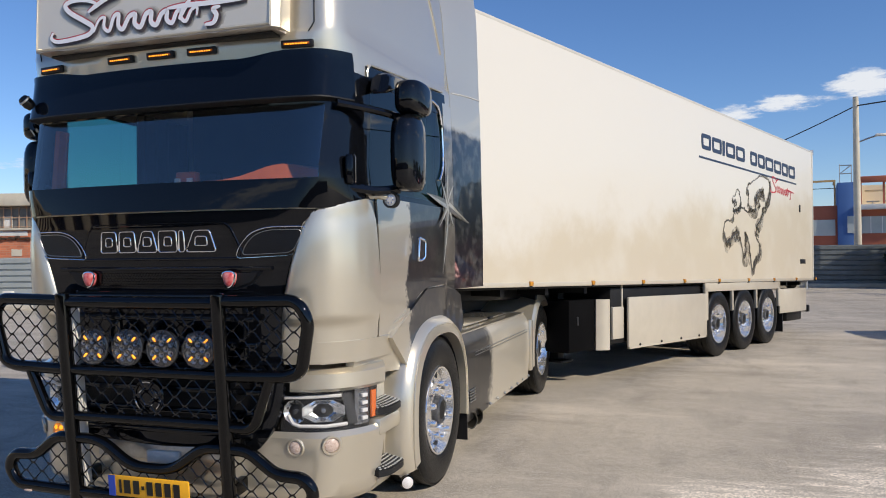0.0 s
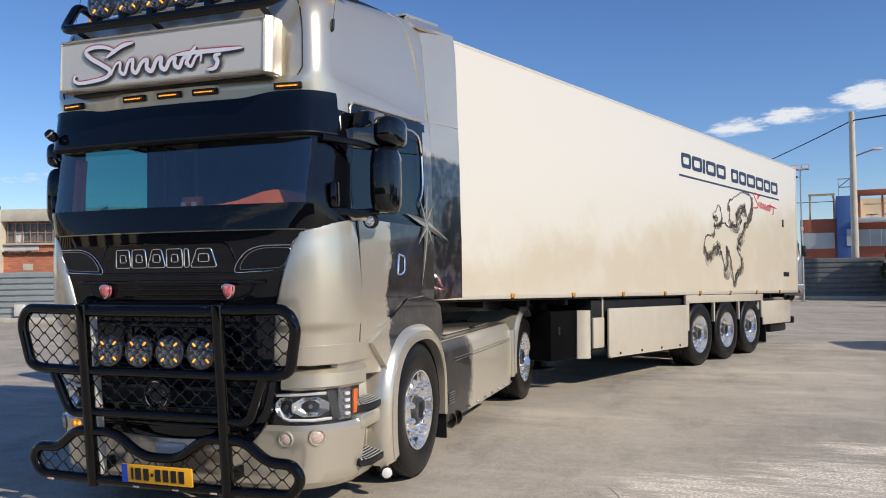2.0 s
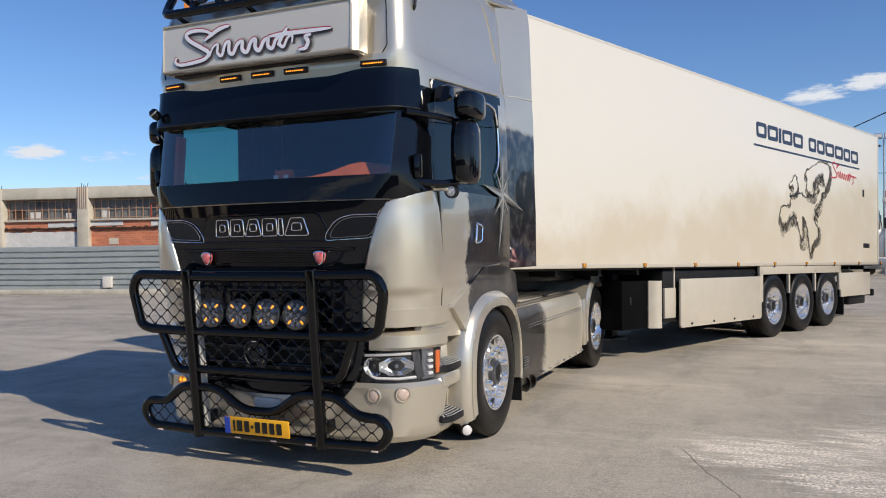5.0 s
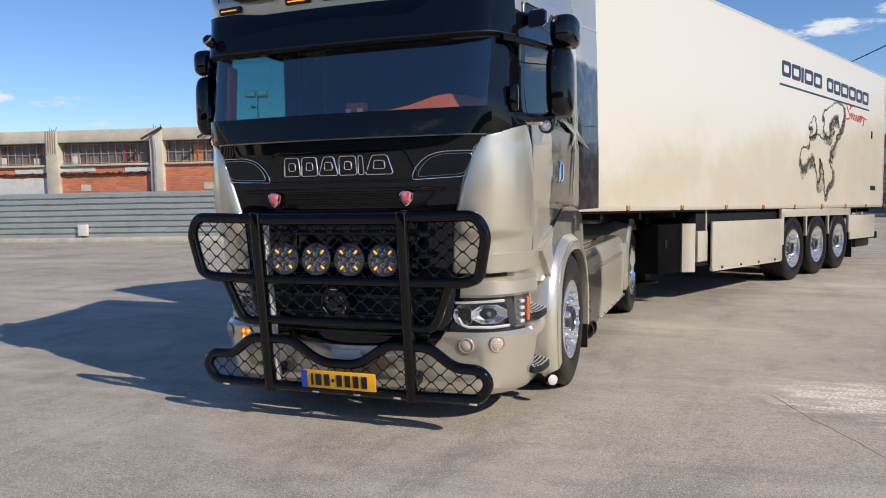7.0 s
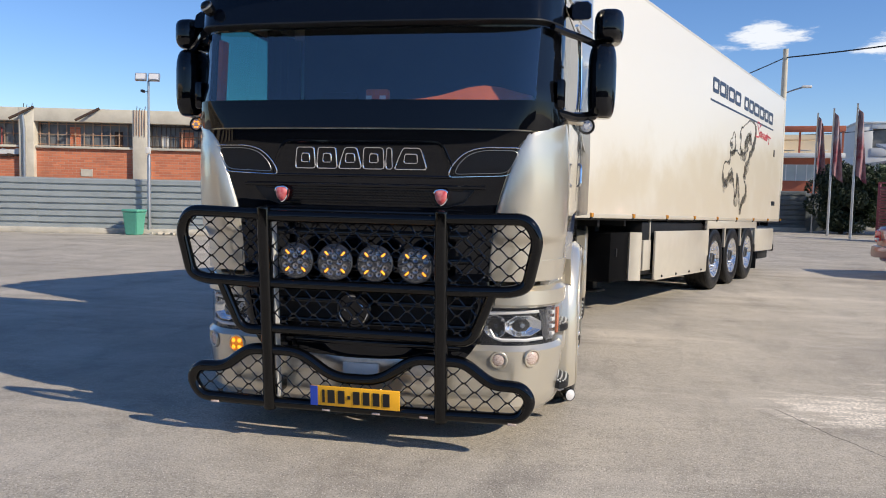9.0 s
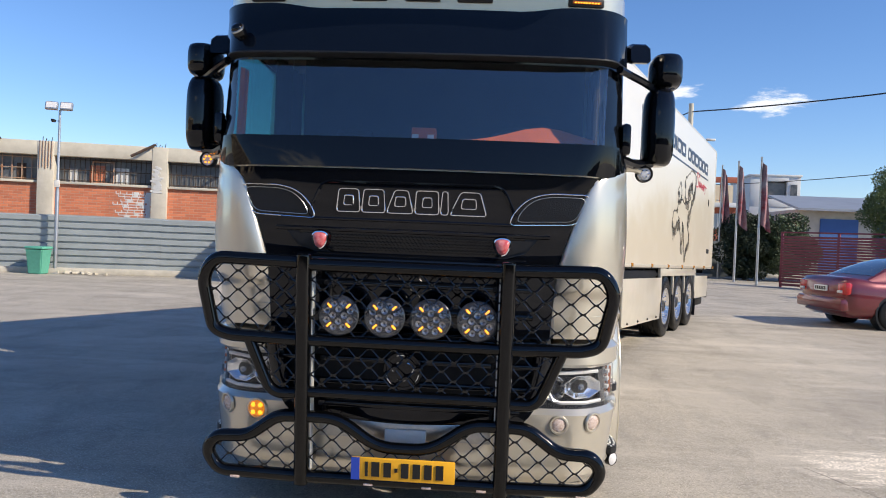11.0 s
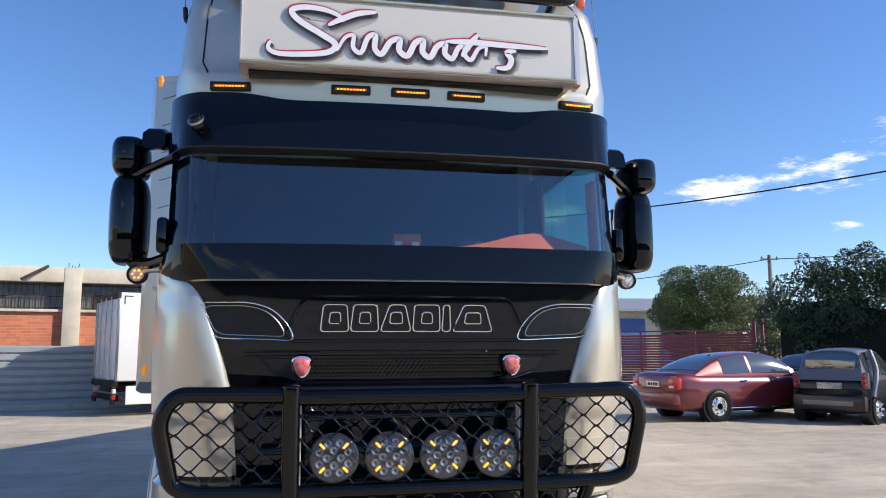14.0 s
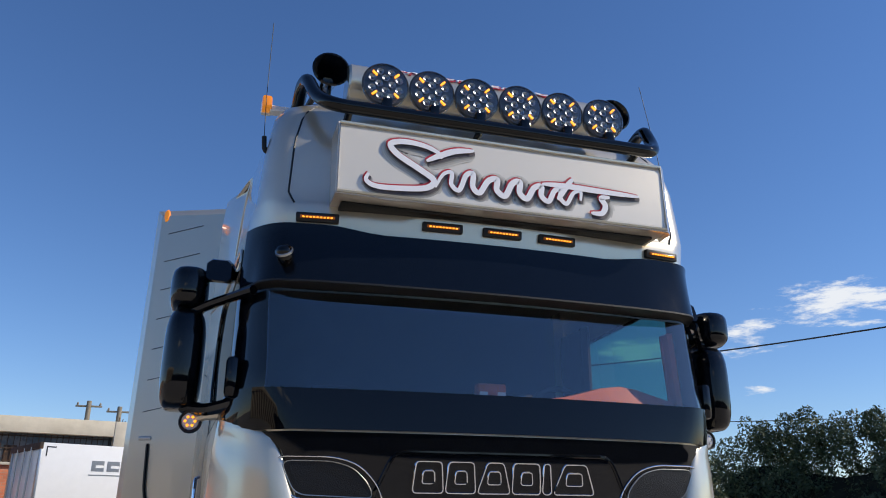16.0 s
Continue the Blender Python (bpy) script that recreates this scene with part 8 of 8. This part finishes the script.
# grey tractor cab parked behind the trailer
pk = thing("parked_lorry", Matrix.Translation((6.55, 33.5, 0)) @ Matrix.Rotation(radians(14), 4, "Z"), "parked silver-grey lorry with a white roof", "truck")
bm = nb()
rings = []
for z, y, w in ((0.3, 0.0, 1.1), (0.8, -0.05, 1.2), (1.9, 0.0, 1.22), (2.0, 0.05, 1.2), (2.8, 0.25, 1.15), (3.3, 0.6, 1.1), (3.55, 1.1, 0.9)):
    rings.append([Vector((-w, y + 0.12, z)), Vector((-w * 0.8, y, z)), Vector((w * 0.8, y, z)), Vector((w, y + 0.12, z)), Vector((w, 2.2, z)), Vector((-w, 2.2, z))])
loft(bm, rings)
part("cab", bm, m_cargrey, pk, angle=35)
part("windscreen", boxes(((0, 0.07, 2.35), (2.1, 0.12, 0.7)), bev=0.03), m_cardark, pk)
part("roof_cap", boxes(((0, 1.3, 3.2), (2.25, 1.6, 0.75)), bev=0.15), m_white, pk)
part("grille", boxes(((0, -0.04, 1.2), (1.6, 0.06, 0.8)), bev=0.02), m_plastic, pk)
part("side_glass", boxes(((1.19, 0.75, 2.35), (0.06, 0.8, 0.6)), bev=0.02), m_cardark, pk)
part("bumper", boxes(((0, -0.08, 0.55), (2.4, 0.2, 0.5)), bev=0.06), m_cargrey, pk)
part("mirror", boxes(((1.35, 0.2, 2.3), (0.2, 0.2, 0.5)), bev=0.05), m_carblack, pk)
part("long_body", boxes(((0, 6.5, 2.2), (2.4, 8.0, 2.6)), bev=0.03), m_white, pk)
for y in (1.3, 6.5):
    for sx in (1, -1):
        wheel(pk, (sx * 1.02, y, 0.5), sx, 0.5, 0.3, 0.0)

# ---- far side of the yard ----
m_terra = mat("terracotta_render", (0.46, 0.135, 0.075), 0.8, var=0.2, scale=0.6)
m_bluewall = mat("blue_render", (0.06, 0.14, 0.36), 0.7, var=0.15, scale=0.7)
m_white_wall = mat("white_render", (0.72, 0.71, 0.68), 0.8, var=0.1, scale=0.5)
m_glassband = mat("office_window", (0.36, 0.40, 0.40), 0.15, var=0.4, scale=0.4, tint=(0.5, 0.52, 0.5))
m_gate = mat("dark_red_gate_paint", (0.23, 0.035, 0.05), 0.45, var=0.2, scale=6, coat=0.2)
m_shed = mat("grey_sheet_roof", (0.30, 0.32, 0.36), 0.5, 0.2, var=0.15, scale=0.8)
m_sandwall = mat("sand_render", (0.80, 0.66, 0.46), 0.8, var=0.15, scale=0.5)
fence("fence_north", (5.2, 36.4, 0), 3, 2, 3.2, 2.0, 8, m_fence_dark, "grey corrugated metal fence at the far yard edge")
gp = thing("gate_post_wall", Matrix.Translation((11.9, 37.6, 0)), "grey concrete gate wall", "wall", kind="structure")
part("wall_block", boxes(((0, 0, 0.95), (1.6, 0.35, 1.9)), bev=0.03), m_fence_dark, gp)
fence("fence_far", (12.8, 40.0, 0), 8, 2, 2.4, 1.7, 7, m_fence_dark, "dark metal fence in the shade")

m_pergola = mat("tan_painted_steel", (0.55, 0.36, 0.16), 0.6, var=0.25, scale=3)
rbld = thing("red_office_building", Matrix.Translation((9.41, 48.9, 0)) @ Matrix.Rotation(radians(-8), 4, "Z") @ Matrix.Diagonal((0.82, 0.82, 0.86, 1)), "terracotta and blue commercial building with a sunny roof terrace", "building")
part("wing_wall", boxes(((1.25, 4, 2.65), (2.5, 8, 5.3)), bev=0.03), m_terra, rbld)
part("window_band", boxes(((1.2, -0.03, 3.72), (2.3, 0.08, 1.15))), m_glassband, rbld)
part("blue_tower", boxes(((3.15, 3.6, 3.45), (1.3, 8, 6.9)), bev=0.03), m_bluewall, rbld)
part("tower_window", boxes(((3.42, -0.43, 3.9), (0.55, 0.06, 1.2))), m_glassband, rbld)
part("main_wall", boxes(((6.2, 4, 2.5), (4.8, 8, 5.0)), bev=0.03), m_terra, rbld)
part("main_window_band", boxes(((6.15, -0.03, 3.85), (4.5, 0.08, 1.2))), m_glassband, rbld)
for k in range(7):
    part("mullion", boxes(((3.95 + k * 0.74, -0.08, 3.85), (0.06, 0.06, 1.2))), m_white_wall, rbld)
part("terrace_slab", boxes(((6.2, 3.6, 5.1), (5.0, 8.8, 0.34)), bev=0.03), m_white_wall, rbld)
part("terrace_back", boxes(((6.2, 4.0, 6.1), (4.8, 0.3, 1.7)), ((3.95, 2, 6.1), (0.2, 4, 1.7))), m_sandwall, rbld, "sand-coloured terrace wall")
for k in range(4):
    part("terrace_post", boxes(((4.05 + k * 1.5, -0.2, 6.05), (0.14, 0.14, 1.6))), m_terra, rbld)
part("terrace_canopy", boxes(((6.2, -0.2, 7.05), (5.0, 0.5, 0.42)), bev=0.03), m_terra, rbld)
for k in range(3):
    part("terrace_table", boxes(((4.9 + k * 1.2, 1.0, 5.55), (0.8, 0.8, 0.06)), ((4.9 + k * 1.2, 1.0, 5.4), (0.08, 0.08, 0.3)), bev=0.01), m_white_wall, rbld)
part("pergola", boxes(((0.7, 0.3, 6.2), (0.12, 0.12, 1.8)), ((2.35, 0.3, 6.2), (0.12, 0.12, 1.8)), ((1.5, 0.3, 7.1), (1.8, 0.14, 0.14)), ((2.35, 2.0, 7.1), (0.14, 3.4, 0.14)), ((0.7, 2.0, 7.1), (0.14, 3.4, 0.14))), m_pergola, rbld, "tan pergola frame on the roof")
bm = nb()
for a, b in (((2.7, 0.5, 6.9), (2.7, 0.5, 8.3)), ((3.5, 0.5, 6.9), (3.5, 0.5, 8.2)), ((2.7, 0.5, 8.2), (3.5, 0.5, 8.2)), ((2.7, 0.5, 7.6), (3.5, 0.5, 7.6)), ((2.7, 0.5, 7.6), (3.5, 0.5, 8.2))):
    tube(bm, [a, b], 0.035, 6)
part("roof_frame", bm, m_galv, rbld)
part("sun_sail", boxes(((5.6, 1.4, 6.35), (2.4, 1.8, 0.05))), m_sandwall, rbld)

wb_ = thing("white_villa", Matrix.Translation((20.46, 58.82, 0)) @ Matrix.Rotation(radians(-6), 4, "Z"), "white flat-roofed building with an open upper storey", "building")
part("lower_wall", boxes(((1.9, 4, 2.5), (3.8, 8, 5.0)), bev=0.03), m_white_wall, wb_)
part("upper_wall", boxes(((0.55, 4, 6.2), (1.1, 8, 2.5)), ((3.3, 4, 6.2), (1.0, 8, 2.5)), ((1.95, 0.1, 7.25), (1.9, 0.3, 0.45)), ((1.95, 0.1, 5.3), (1.9, 0.3, 0.6)), ((1.95, 6, 6.2), (1.9, 4, 2.5)), bev=0.02), m_white_wall, wb_)
part("roof_slab", boxes(((1.9, 4, 7.5), (4.0, 8.2, 0.14)), bev=0.02), m_white_wall, wb_)
part("window", boxes(((1.95, 0.3, 6.3), (1.6, 0.06, 1.3))), m_oldglass, wb_)
part("window", boxes(((3.3, -0.02, 6.3), (0.5, 0.06, 1.0))), m_oldglass, wb_)

sh = thing("grey_shed", Matrix.Translation((20.76, 49.62, 0)), "low shed with a pale grey roof and a blue door", "building")
part("shed_wall", boxes(((6, 4, 2.2), (12, 8, 4.4)), bev=0.03), m_concrete, sh)
part("blue_door", boxes(((2.75, -0.05, 2.0), (2.5, 0.1, 3.6))), m_bluewall, sh)
part("blue_door", boxes(((6.5, -0.05, 2.0), (2.5, 0.1, 3.6))), m_bluewall, sh)
bm = nb()
prism(bm, [Vector((-0.3, -0.9, 4.3)), Vector((12.3, -0.9, 4.3)), Vector((12.3, 5, 5.5)), Vector((-0.3, 5, 5.5))], (0, 0, 0.15))
part("shed_roof", bm, m_shed, sh)

# slatted gate
G0, G1 = Vector((12.24, 28.65, 0)), Vector((17.01, 23.87, 0))
gl_ = (G1 - G0).length
gate = thing("slatted_gate", Matrix.Translation(G0) @ Matrix.Rotation(math.atan2(G1.y - G0.y, G1.x - G0.x), 4, "Z"), "dark red sliding gate of horizontal slats", "gate")
for k in range(4):
    bm = nb()
    box(bm, (gl_ * k / 3, 0.03, 1.15), (0.09, 0.09, 2.3), 0.008)
    part("gate_post", bm, m_gate, gate)
bm = nb()
box(bm, (gl_ / 2, 0, 0), (gl_, 0.025, 0.085), 0.004)
sl = part("slat", bm, m_gate, gate, m=Matrix.Translation((0, 0, 0.25)))
for k in range(1, 18):
    again(sl, gate, Matrix.Translation((0, 0, 0.25 + k * 0.108)))
part("gate_rail", boxes(((gl_ / 2, 0, 2.28), (gl_, 0.06, 0.06)), ((gl_ / 2, 0, 0.12), (gl_, 0.08, 0.10)), bev=0.006), m_gate, gate)
for dx in (0.05, 0.35):
    part("gate_guide", boxes(((gl_ + dx, 0.12, 1.35), (0.12, 0.12, 2.7)), bev=0.01), m_gate, gate)

# flags
m_flag = mat("dark_red_flag_cloth", (0.20, 0.02, 0.03), 0.8, var=0.4, scale=2.0, tint=(0.35, 0.30, 0.30))
for k, (x, y, h) in enumerate(((11.44, 29.15, 5.38), (11.33, 31.87, 5.49), (11.56, 35.25, 5.64))):
    fl = thing("flagpole", Matrix.Translation((x, y, 0)), "white flagpole with a limp dark red flag", "flag", "flags at the gate")
    bm = nb()
    lathe(bm, [(0.06, 0), (0.05, h * 0.5), (0.035, h), (0.05, h + 0.03), (0, h + 0.08)], 10)
    part("pole", bm, m_galv, fl)
    bm = nb()
    rr = random.Random(k)
    sheet(bm, lambda u, v: (Vector((0.05 + 0.42 * u * (0.5 + 0.5 * v), 0.10 * math.sin(7 * u + 3 * v + k), h - 0.1 - 2.7 * v - 0.35 * u)), Vector((0, 1, 0))), lin(0, 1, 8), lin(0, 1, 10), 0.01)
    part("flag", bm, m_flag, fl)


# poles and cables
def utility_pole(p, h, arm, label="weathered utility pole with a cable"):
    e = thing("utility_pole", Matrix.Translation(p), label, "pole")
    bm = nb()
    lathe(bm, [(0.19, 0), (0.17, h * 0.4), (0.13, h), (0, h + 0.02)], 14)
    part("pole", bm, m_concrete if arm == "lamp" else m_wood, e)
    bm = nb()
    if arm == "lamp":
        tube(bm, [(0.1, 0, h - 2.25), (0.5, -0.1, h - 2.1), (0.85, -0.2, h - 2.0)], 0.04, 8, fil=0.3)
        a = part("lamp_arm", bm, m_galv, e)
        part("street_lamp", boxes(((1.05, -0.22, h - 1.97), (0.5, 0.2, 0.13)), bev=0.05), m_cabinwhite, a)
    else:
        box(bm, (0, 0, h - 0.3), (1.4, 0.1, 0.1), 0.01)
        for sx in (-0.6, 0.6):
            lathe(bm, [(0.05, 0), (0.06, 0.08), (0.03, 0.16), (0, 0.18)], 8, Matrix.Translation((sx, 0, h - 0.25)))
        part("cross_arm", bm, m_wood, e)
    return e


utility_pole((10.70, 38.6, 0), 9.34, "lamp", "tall pale utility pole with a street lamp arm")
utility_pole((33.1, 46.3, 0), 8.3, "arm")
utility_pole((33, 8, 0), 10.0, "arm")
utility_pole((-8.08, 45.13, 0), 7.5, "arm")
utility_pole((-6.47, 45.62, 0), 7.3, "arm")


def cable(a, b, sag, r, name="overhead_cable"):
    bm = nb()
    A, B = Vector(a), Vector(b)
    tube(bm, [A.lerp(B, t) - Vector((0, 0, sag * 4 * t * (1 - t))) for t in lin(0, 1, 24)], r, 5)
    return tagged(part(name, bm, m_plastic), "black overhead cable between the poles", "cable")


cable((10.70, 38.6, 8.9), (33, 8, 9.9), 0.9, 0.035)
cable((10.70, 38.6, 8.9), (-3, 62, 6.5), 0.6, 0.03)
cable((33.1, 46.3, 8.0), (60, 20, 9.0), 0.6, 0.03)
cable((33.1, 46.3, 8.0), (4, 75, 8.0), 1.2, 0.03)

# ---- trees and hedge ----
m_leaf = mat("pine_green_foliage", (0.145, 0.185, 0.06), 0.6, var=0.5, scale=1.2, tint=(0.055, 0.085, 0.028))
m_leaf2 = mat("dark_hedge_foliage", (0.07, 0.10, 0.042), 0.6, var=0.5, scale=1.5, tint=(0.032, 0.052, 0.022))
m_leaf3 = mat("grey_green_foliage", (0.19, 0.21, 0.10), 0.6, var=0.4, scale=2, tint=(0.07, 0.09, 0.035))
# twig tone taken near black: the shade inside the hedge is in this colour
m_shaded_twig = mat("shaded_twigs", (0.016, 0.019, 0.010), 0.9, var=0.5, scale=6)
m_leafdark = mat("deep_green_foliage", (0.035, 0.05, 0.022), 0.6, var=0.5, scale=1.5, tint=(0.016, 0.026, 0.012))
m_bark = mat("rough_bark", (0.10, 0.075, 0.05), 0.9, var=0.4, scale=6, bump=0.6, bscale=20)


def leaf_mass(blobs, count, size, seedv, ragged=0.25):
    """Leaves scattered through the outer shell of a set of ellipsoid clumps."""
    r = np.random.RandomState(seedv)
    vol = np.array([b[3] * b[4] * b[5] for b in blobs]) ** 0.67
    pick = r.choice(len(blobs), count, p=vol / vol.sum())
    d = r.normal(size=(count, 3))
    d /= np.linalg.norm(d, axis=1)[:, None]
    rad = np.clip(1 - np.abs(r.normal(0, ragged * 0.6, count)), 0.3, 1) + r.uniform(0, ragged * 0.4, count)
    C = np.array([b[:3] for b in blobs])[pick]
    R = np.array([b[3:] for b in blobs])[pick]
    P = C + d * R * rad[:, None]
    a = r.normal(size=(count, 3)) + d * 0.6
    a /= np.linalg.norm(a, axis=1)[:, None]
    t = np.cross(a, r.normal(size=(count, 3)))
    t /= np.linalg.norm(t, axis=1)[:, None]
    s = size * r.uniform(0.5, 1.3, count)[:, None]
    b2 = np.cross(a, t)
    V = np.stack([P - t * s, P - b2 * s * 0.45, P + t * s, P + b2 * s * 0.45], 1).reshape(-1, 3)
    F = np.arange(count * 4).reshape(-1, 4)
    keep = V.reshape(-1, 4, 3)[:, :, 2].min(1) > 0.05
    V = V.reshape(-1, 4, 3)[keep].reshape(-1, 3)
    F = np.arange(len(V)).reshape(-1, 4)
    me = bpy.data.meshes.new("crown")
    me.from_pydata(V.tolist(), [], F.tolist())
    return me


def tree(p, blobs, count, size, seedv, material, trunk_h, trunk_r, label, name="tree"):
    e = thing(name, Matrix.Translation(p), label, "tree")
    me = leaf_mass(blobs, count, size, seedv)
    me.materials.append(material)
    c = new("crown", me)
    c.parent = e
    c["kind"] = "stuff"
    bm = nb()
    rr = random.Random(seedv)
    pts = [Vector((0, 0, 0)), Vector((rr.uniform(-0.1, 0.1), rr.uniform(-0.1, 0.1), trunk_h * 0.5)), Vector((rr.uniform(-0.2, 0.2), 0.1, trunk_h))]
    rings = []
    for i, q in enumerate(catmull(pts, 4)):
        k = trunk_r * (1.25 - 0.6 * i / 8)
        rings.append([q + Vector((k * math.cos(a), k * math.sin(a), 0)) for a in [2 * math.pi * j / 10 for j in range(10)]])
    loft(bm, rings)
    for b in blobs[:7]:
        tube(bm, [pts[1], pts[2].lerp(Vector(b[:3]), 0.5), Vector(b[:3])], trunk_r * 0.3, 6)
    part("trunk", bm, m_bark, e)
    return e


def clumps(n, R, H0, H1, seedv, size):
    r = random.Random(seedv)
    out = []
    for k in range(n):
        a, q, z = r.uniform(0, 6.283), math.sqrt(r.uniform(0, 1)), r.uniform(0, 1)
        rad = R * math.sin(math.pi * (0.18 + 0.72 * z)) ** 0.6
        out.append((q * rad * math.cos(a), q * rad * math.sin(a), H0 + (H1 - H0) * z, size * r.uniform(0.7, 1.2), size * r.uniform(0.7, 1.2), size * r.uniform(0.6, 0.95)))
    return out


tree((21.45, 35.12, 0), clumps(44, 2.4, 1.3, 5.5, 2, 1.0), 75000, 0.062, 2, m_leaf, 2.4, 0.22, "large rounded green tree behind the gate")
tree((14.49, 34.74, 0), clumps(26, 1.2, 0.8, 3.1, 5, 0.66), 13000, 0.09, 5, m_leaf2, 1.5, 0.12, "bushy green tree beside the gate")
tree((12.75, 34.9, 0), clumps(30, 1.15, 0.4, 3.0, 6, 0.6), 16000, 0.10, 6, m_leafdark, 1.2, 0.1, "dark shrub by the flagpoles")
tree((13.0, 40.2, 0), clumps(10, 1.1, 0.5, 2.6, 16, 0.6), 4000, 0.10, 16, m_leafdark, 1.2, 0.1, "low dark conifer by the fence")
tree((28.15, 39.49, 0), clumps(22, 2.8, 1.5, 4.2, 7, 1.0), 12000, 0.10, 7, m_leaf3, 2.0, 0.2, "grey-green olive tree behind the hedge")


def hedge(p0, p1, depth, h, n, count, seedv, label, material=m_leaf2):
    A, B = Vector(p0), Vector(p1)
    d = B - A
    e = thing("hedge", Matrix.Translation(A), label, "hedge", kind="stuff")
    r = random.Random(seedv)
    blobs = []
    for k in range(n):
        q = d * r.uniform(0, 1) + Vector((r.uniform(-depth, depth) / 2, r.uniform(-depth, depth) / 2, 0))
        hh = h * (0.86 + 0.16 * noise.noise(Vector((k * 0.0 + q.x * 0.6, q.y * 0.6, seedv))))
        blobs.append((q.x, q.y, r.uniform(0.25, hh - 0.5), r.uniform(0.5, 0.85), r.uniform(0.5, 0.85), r.uniform(0.45, 0.8)))
    for k in range(int(n * 0.7)):
        q = d * r.uniform(0, 1) + Vector((r.uniform(-depth, depth) / 3, r.uniform(-depth, depth) / 3, 0))
        blobs.append((q.x, q.y, h - 0.45 + r.uniform(-0.4, 0.45), 0.34, 0.34, r.uniform(0.4, 0.7)))
    me = leaf_mass(blobs, count, 0.062, seedv, 0.28)
    me.materials.append(material)
    c = new("foliage", me)
    c.parent = e
    c["kind"] = "stuff"
    # closed hull under the leaves, coloured as the hedge's shaded inside
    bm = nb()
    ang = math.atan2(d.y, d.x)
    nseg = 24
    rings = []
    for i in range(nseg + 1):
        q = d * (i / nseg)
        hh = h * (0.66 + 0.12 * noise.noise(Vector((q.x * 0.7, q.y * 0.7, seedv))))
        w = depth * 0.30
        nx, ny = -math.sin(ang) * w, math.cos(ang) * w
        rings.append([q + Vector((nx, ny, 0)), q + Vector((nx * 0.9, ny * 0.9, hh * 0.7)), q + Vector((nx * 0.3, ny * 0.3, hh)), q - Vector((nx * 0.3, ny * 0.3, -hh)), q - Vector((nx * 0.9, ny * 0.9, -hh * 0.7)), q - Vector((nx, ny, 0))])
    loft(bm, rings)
    part("shade_core", bm, m_shaded_twig, e)
    return e


hedge((15.95, 20.19, 0), (24.68, 8.94, 0), 2.2, 4.3, 150, 150000, 31, "tall dense dark green hedge behind the parked cars")

# ---- what closes the place behind the camera ----
ware = thing("warehouse", Matrix.Translation((-27, -16, 0)) @ Matrix.Rotation(radians(-62), 4, "Z"), "long sand-coloured warehouse with tall dark bays", "building")
part("rear_wall", boxes(((0, -0.4, 2.6), (30, 0.3, 5.2))), m_rust, ware)
part("roof_band", boxes(((0, 0, 5.4), (30.4, 1.2, 0.7)), bev=0.03), m_sandwall, ware)
bm = nb()
box(bm, (0, 0.1, 2.55), (0.9, 0.5, 5.1), 0.02)
pier = part("pier", bm, m_sandwall, ware, m=Matrix.Translation((-14, 0, 0)))
for k in range(1, 15):
    again(pier, ware, Matrix.Translation((-14 + 2 * k, 0, 0)))
hedge((-34, -24, 0), (2, -27, 0), 3.0, 5.0, 60, 9000, 41, "dark hedge along the near yard edge")
hedge((0, -27, 0), (38, -22, 0), 3.0, 5.0, 60, 9000, 42, "dark hedge along the near yard edge")
tagged(part("wall_south", boxes(((0, -34, 1.6), (90, 0.3, 3.2))), m_concrete), "plain concrete yard wall", "wall", kind="structure")
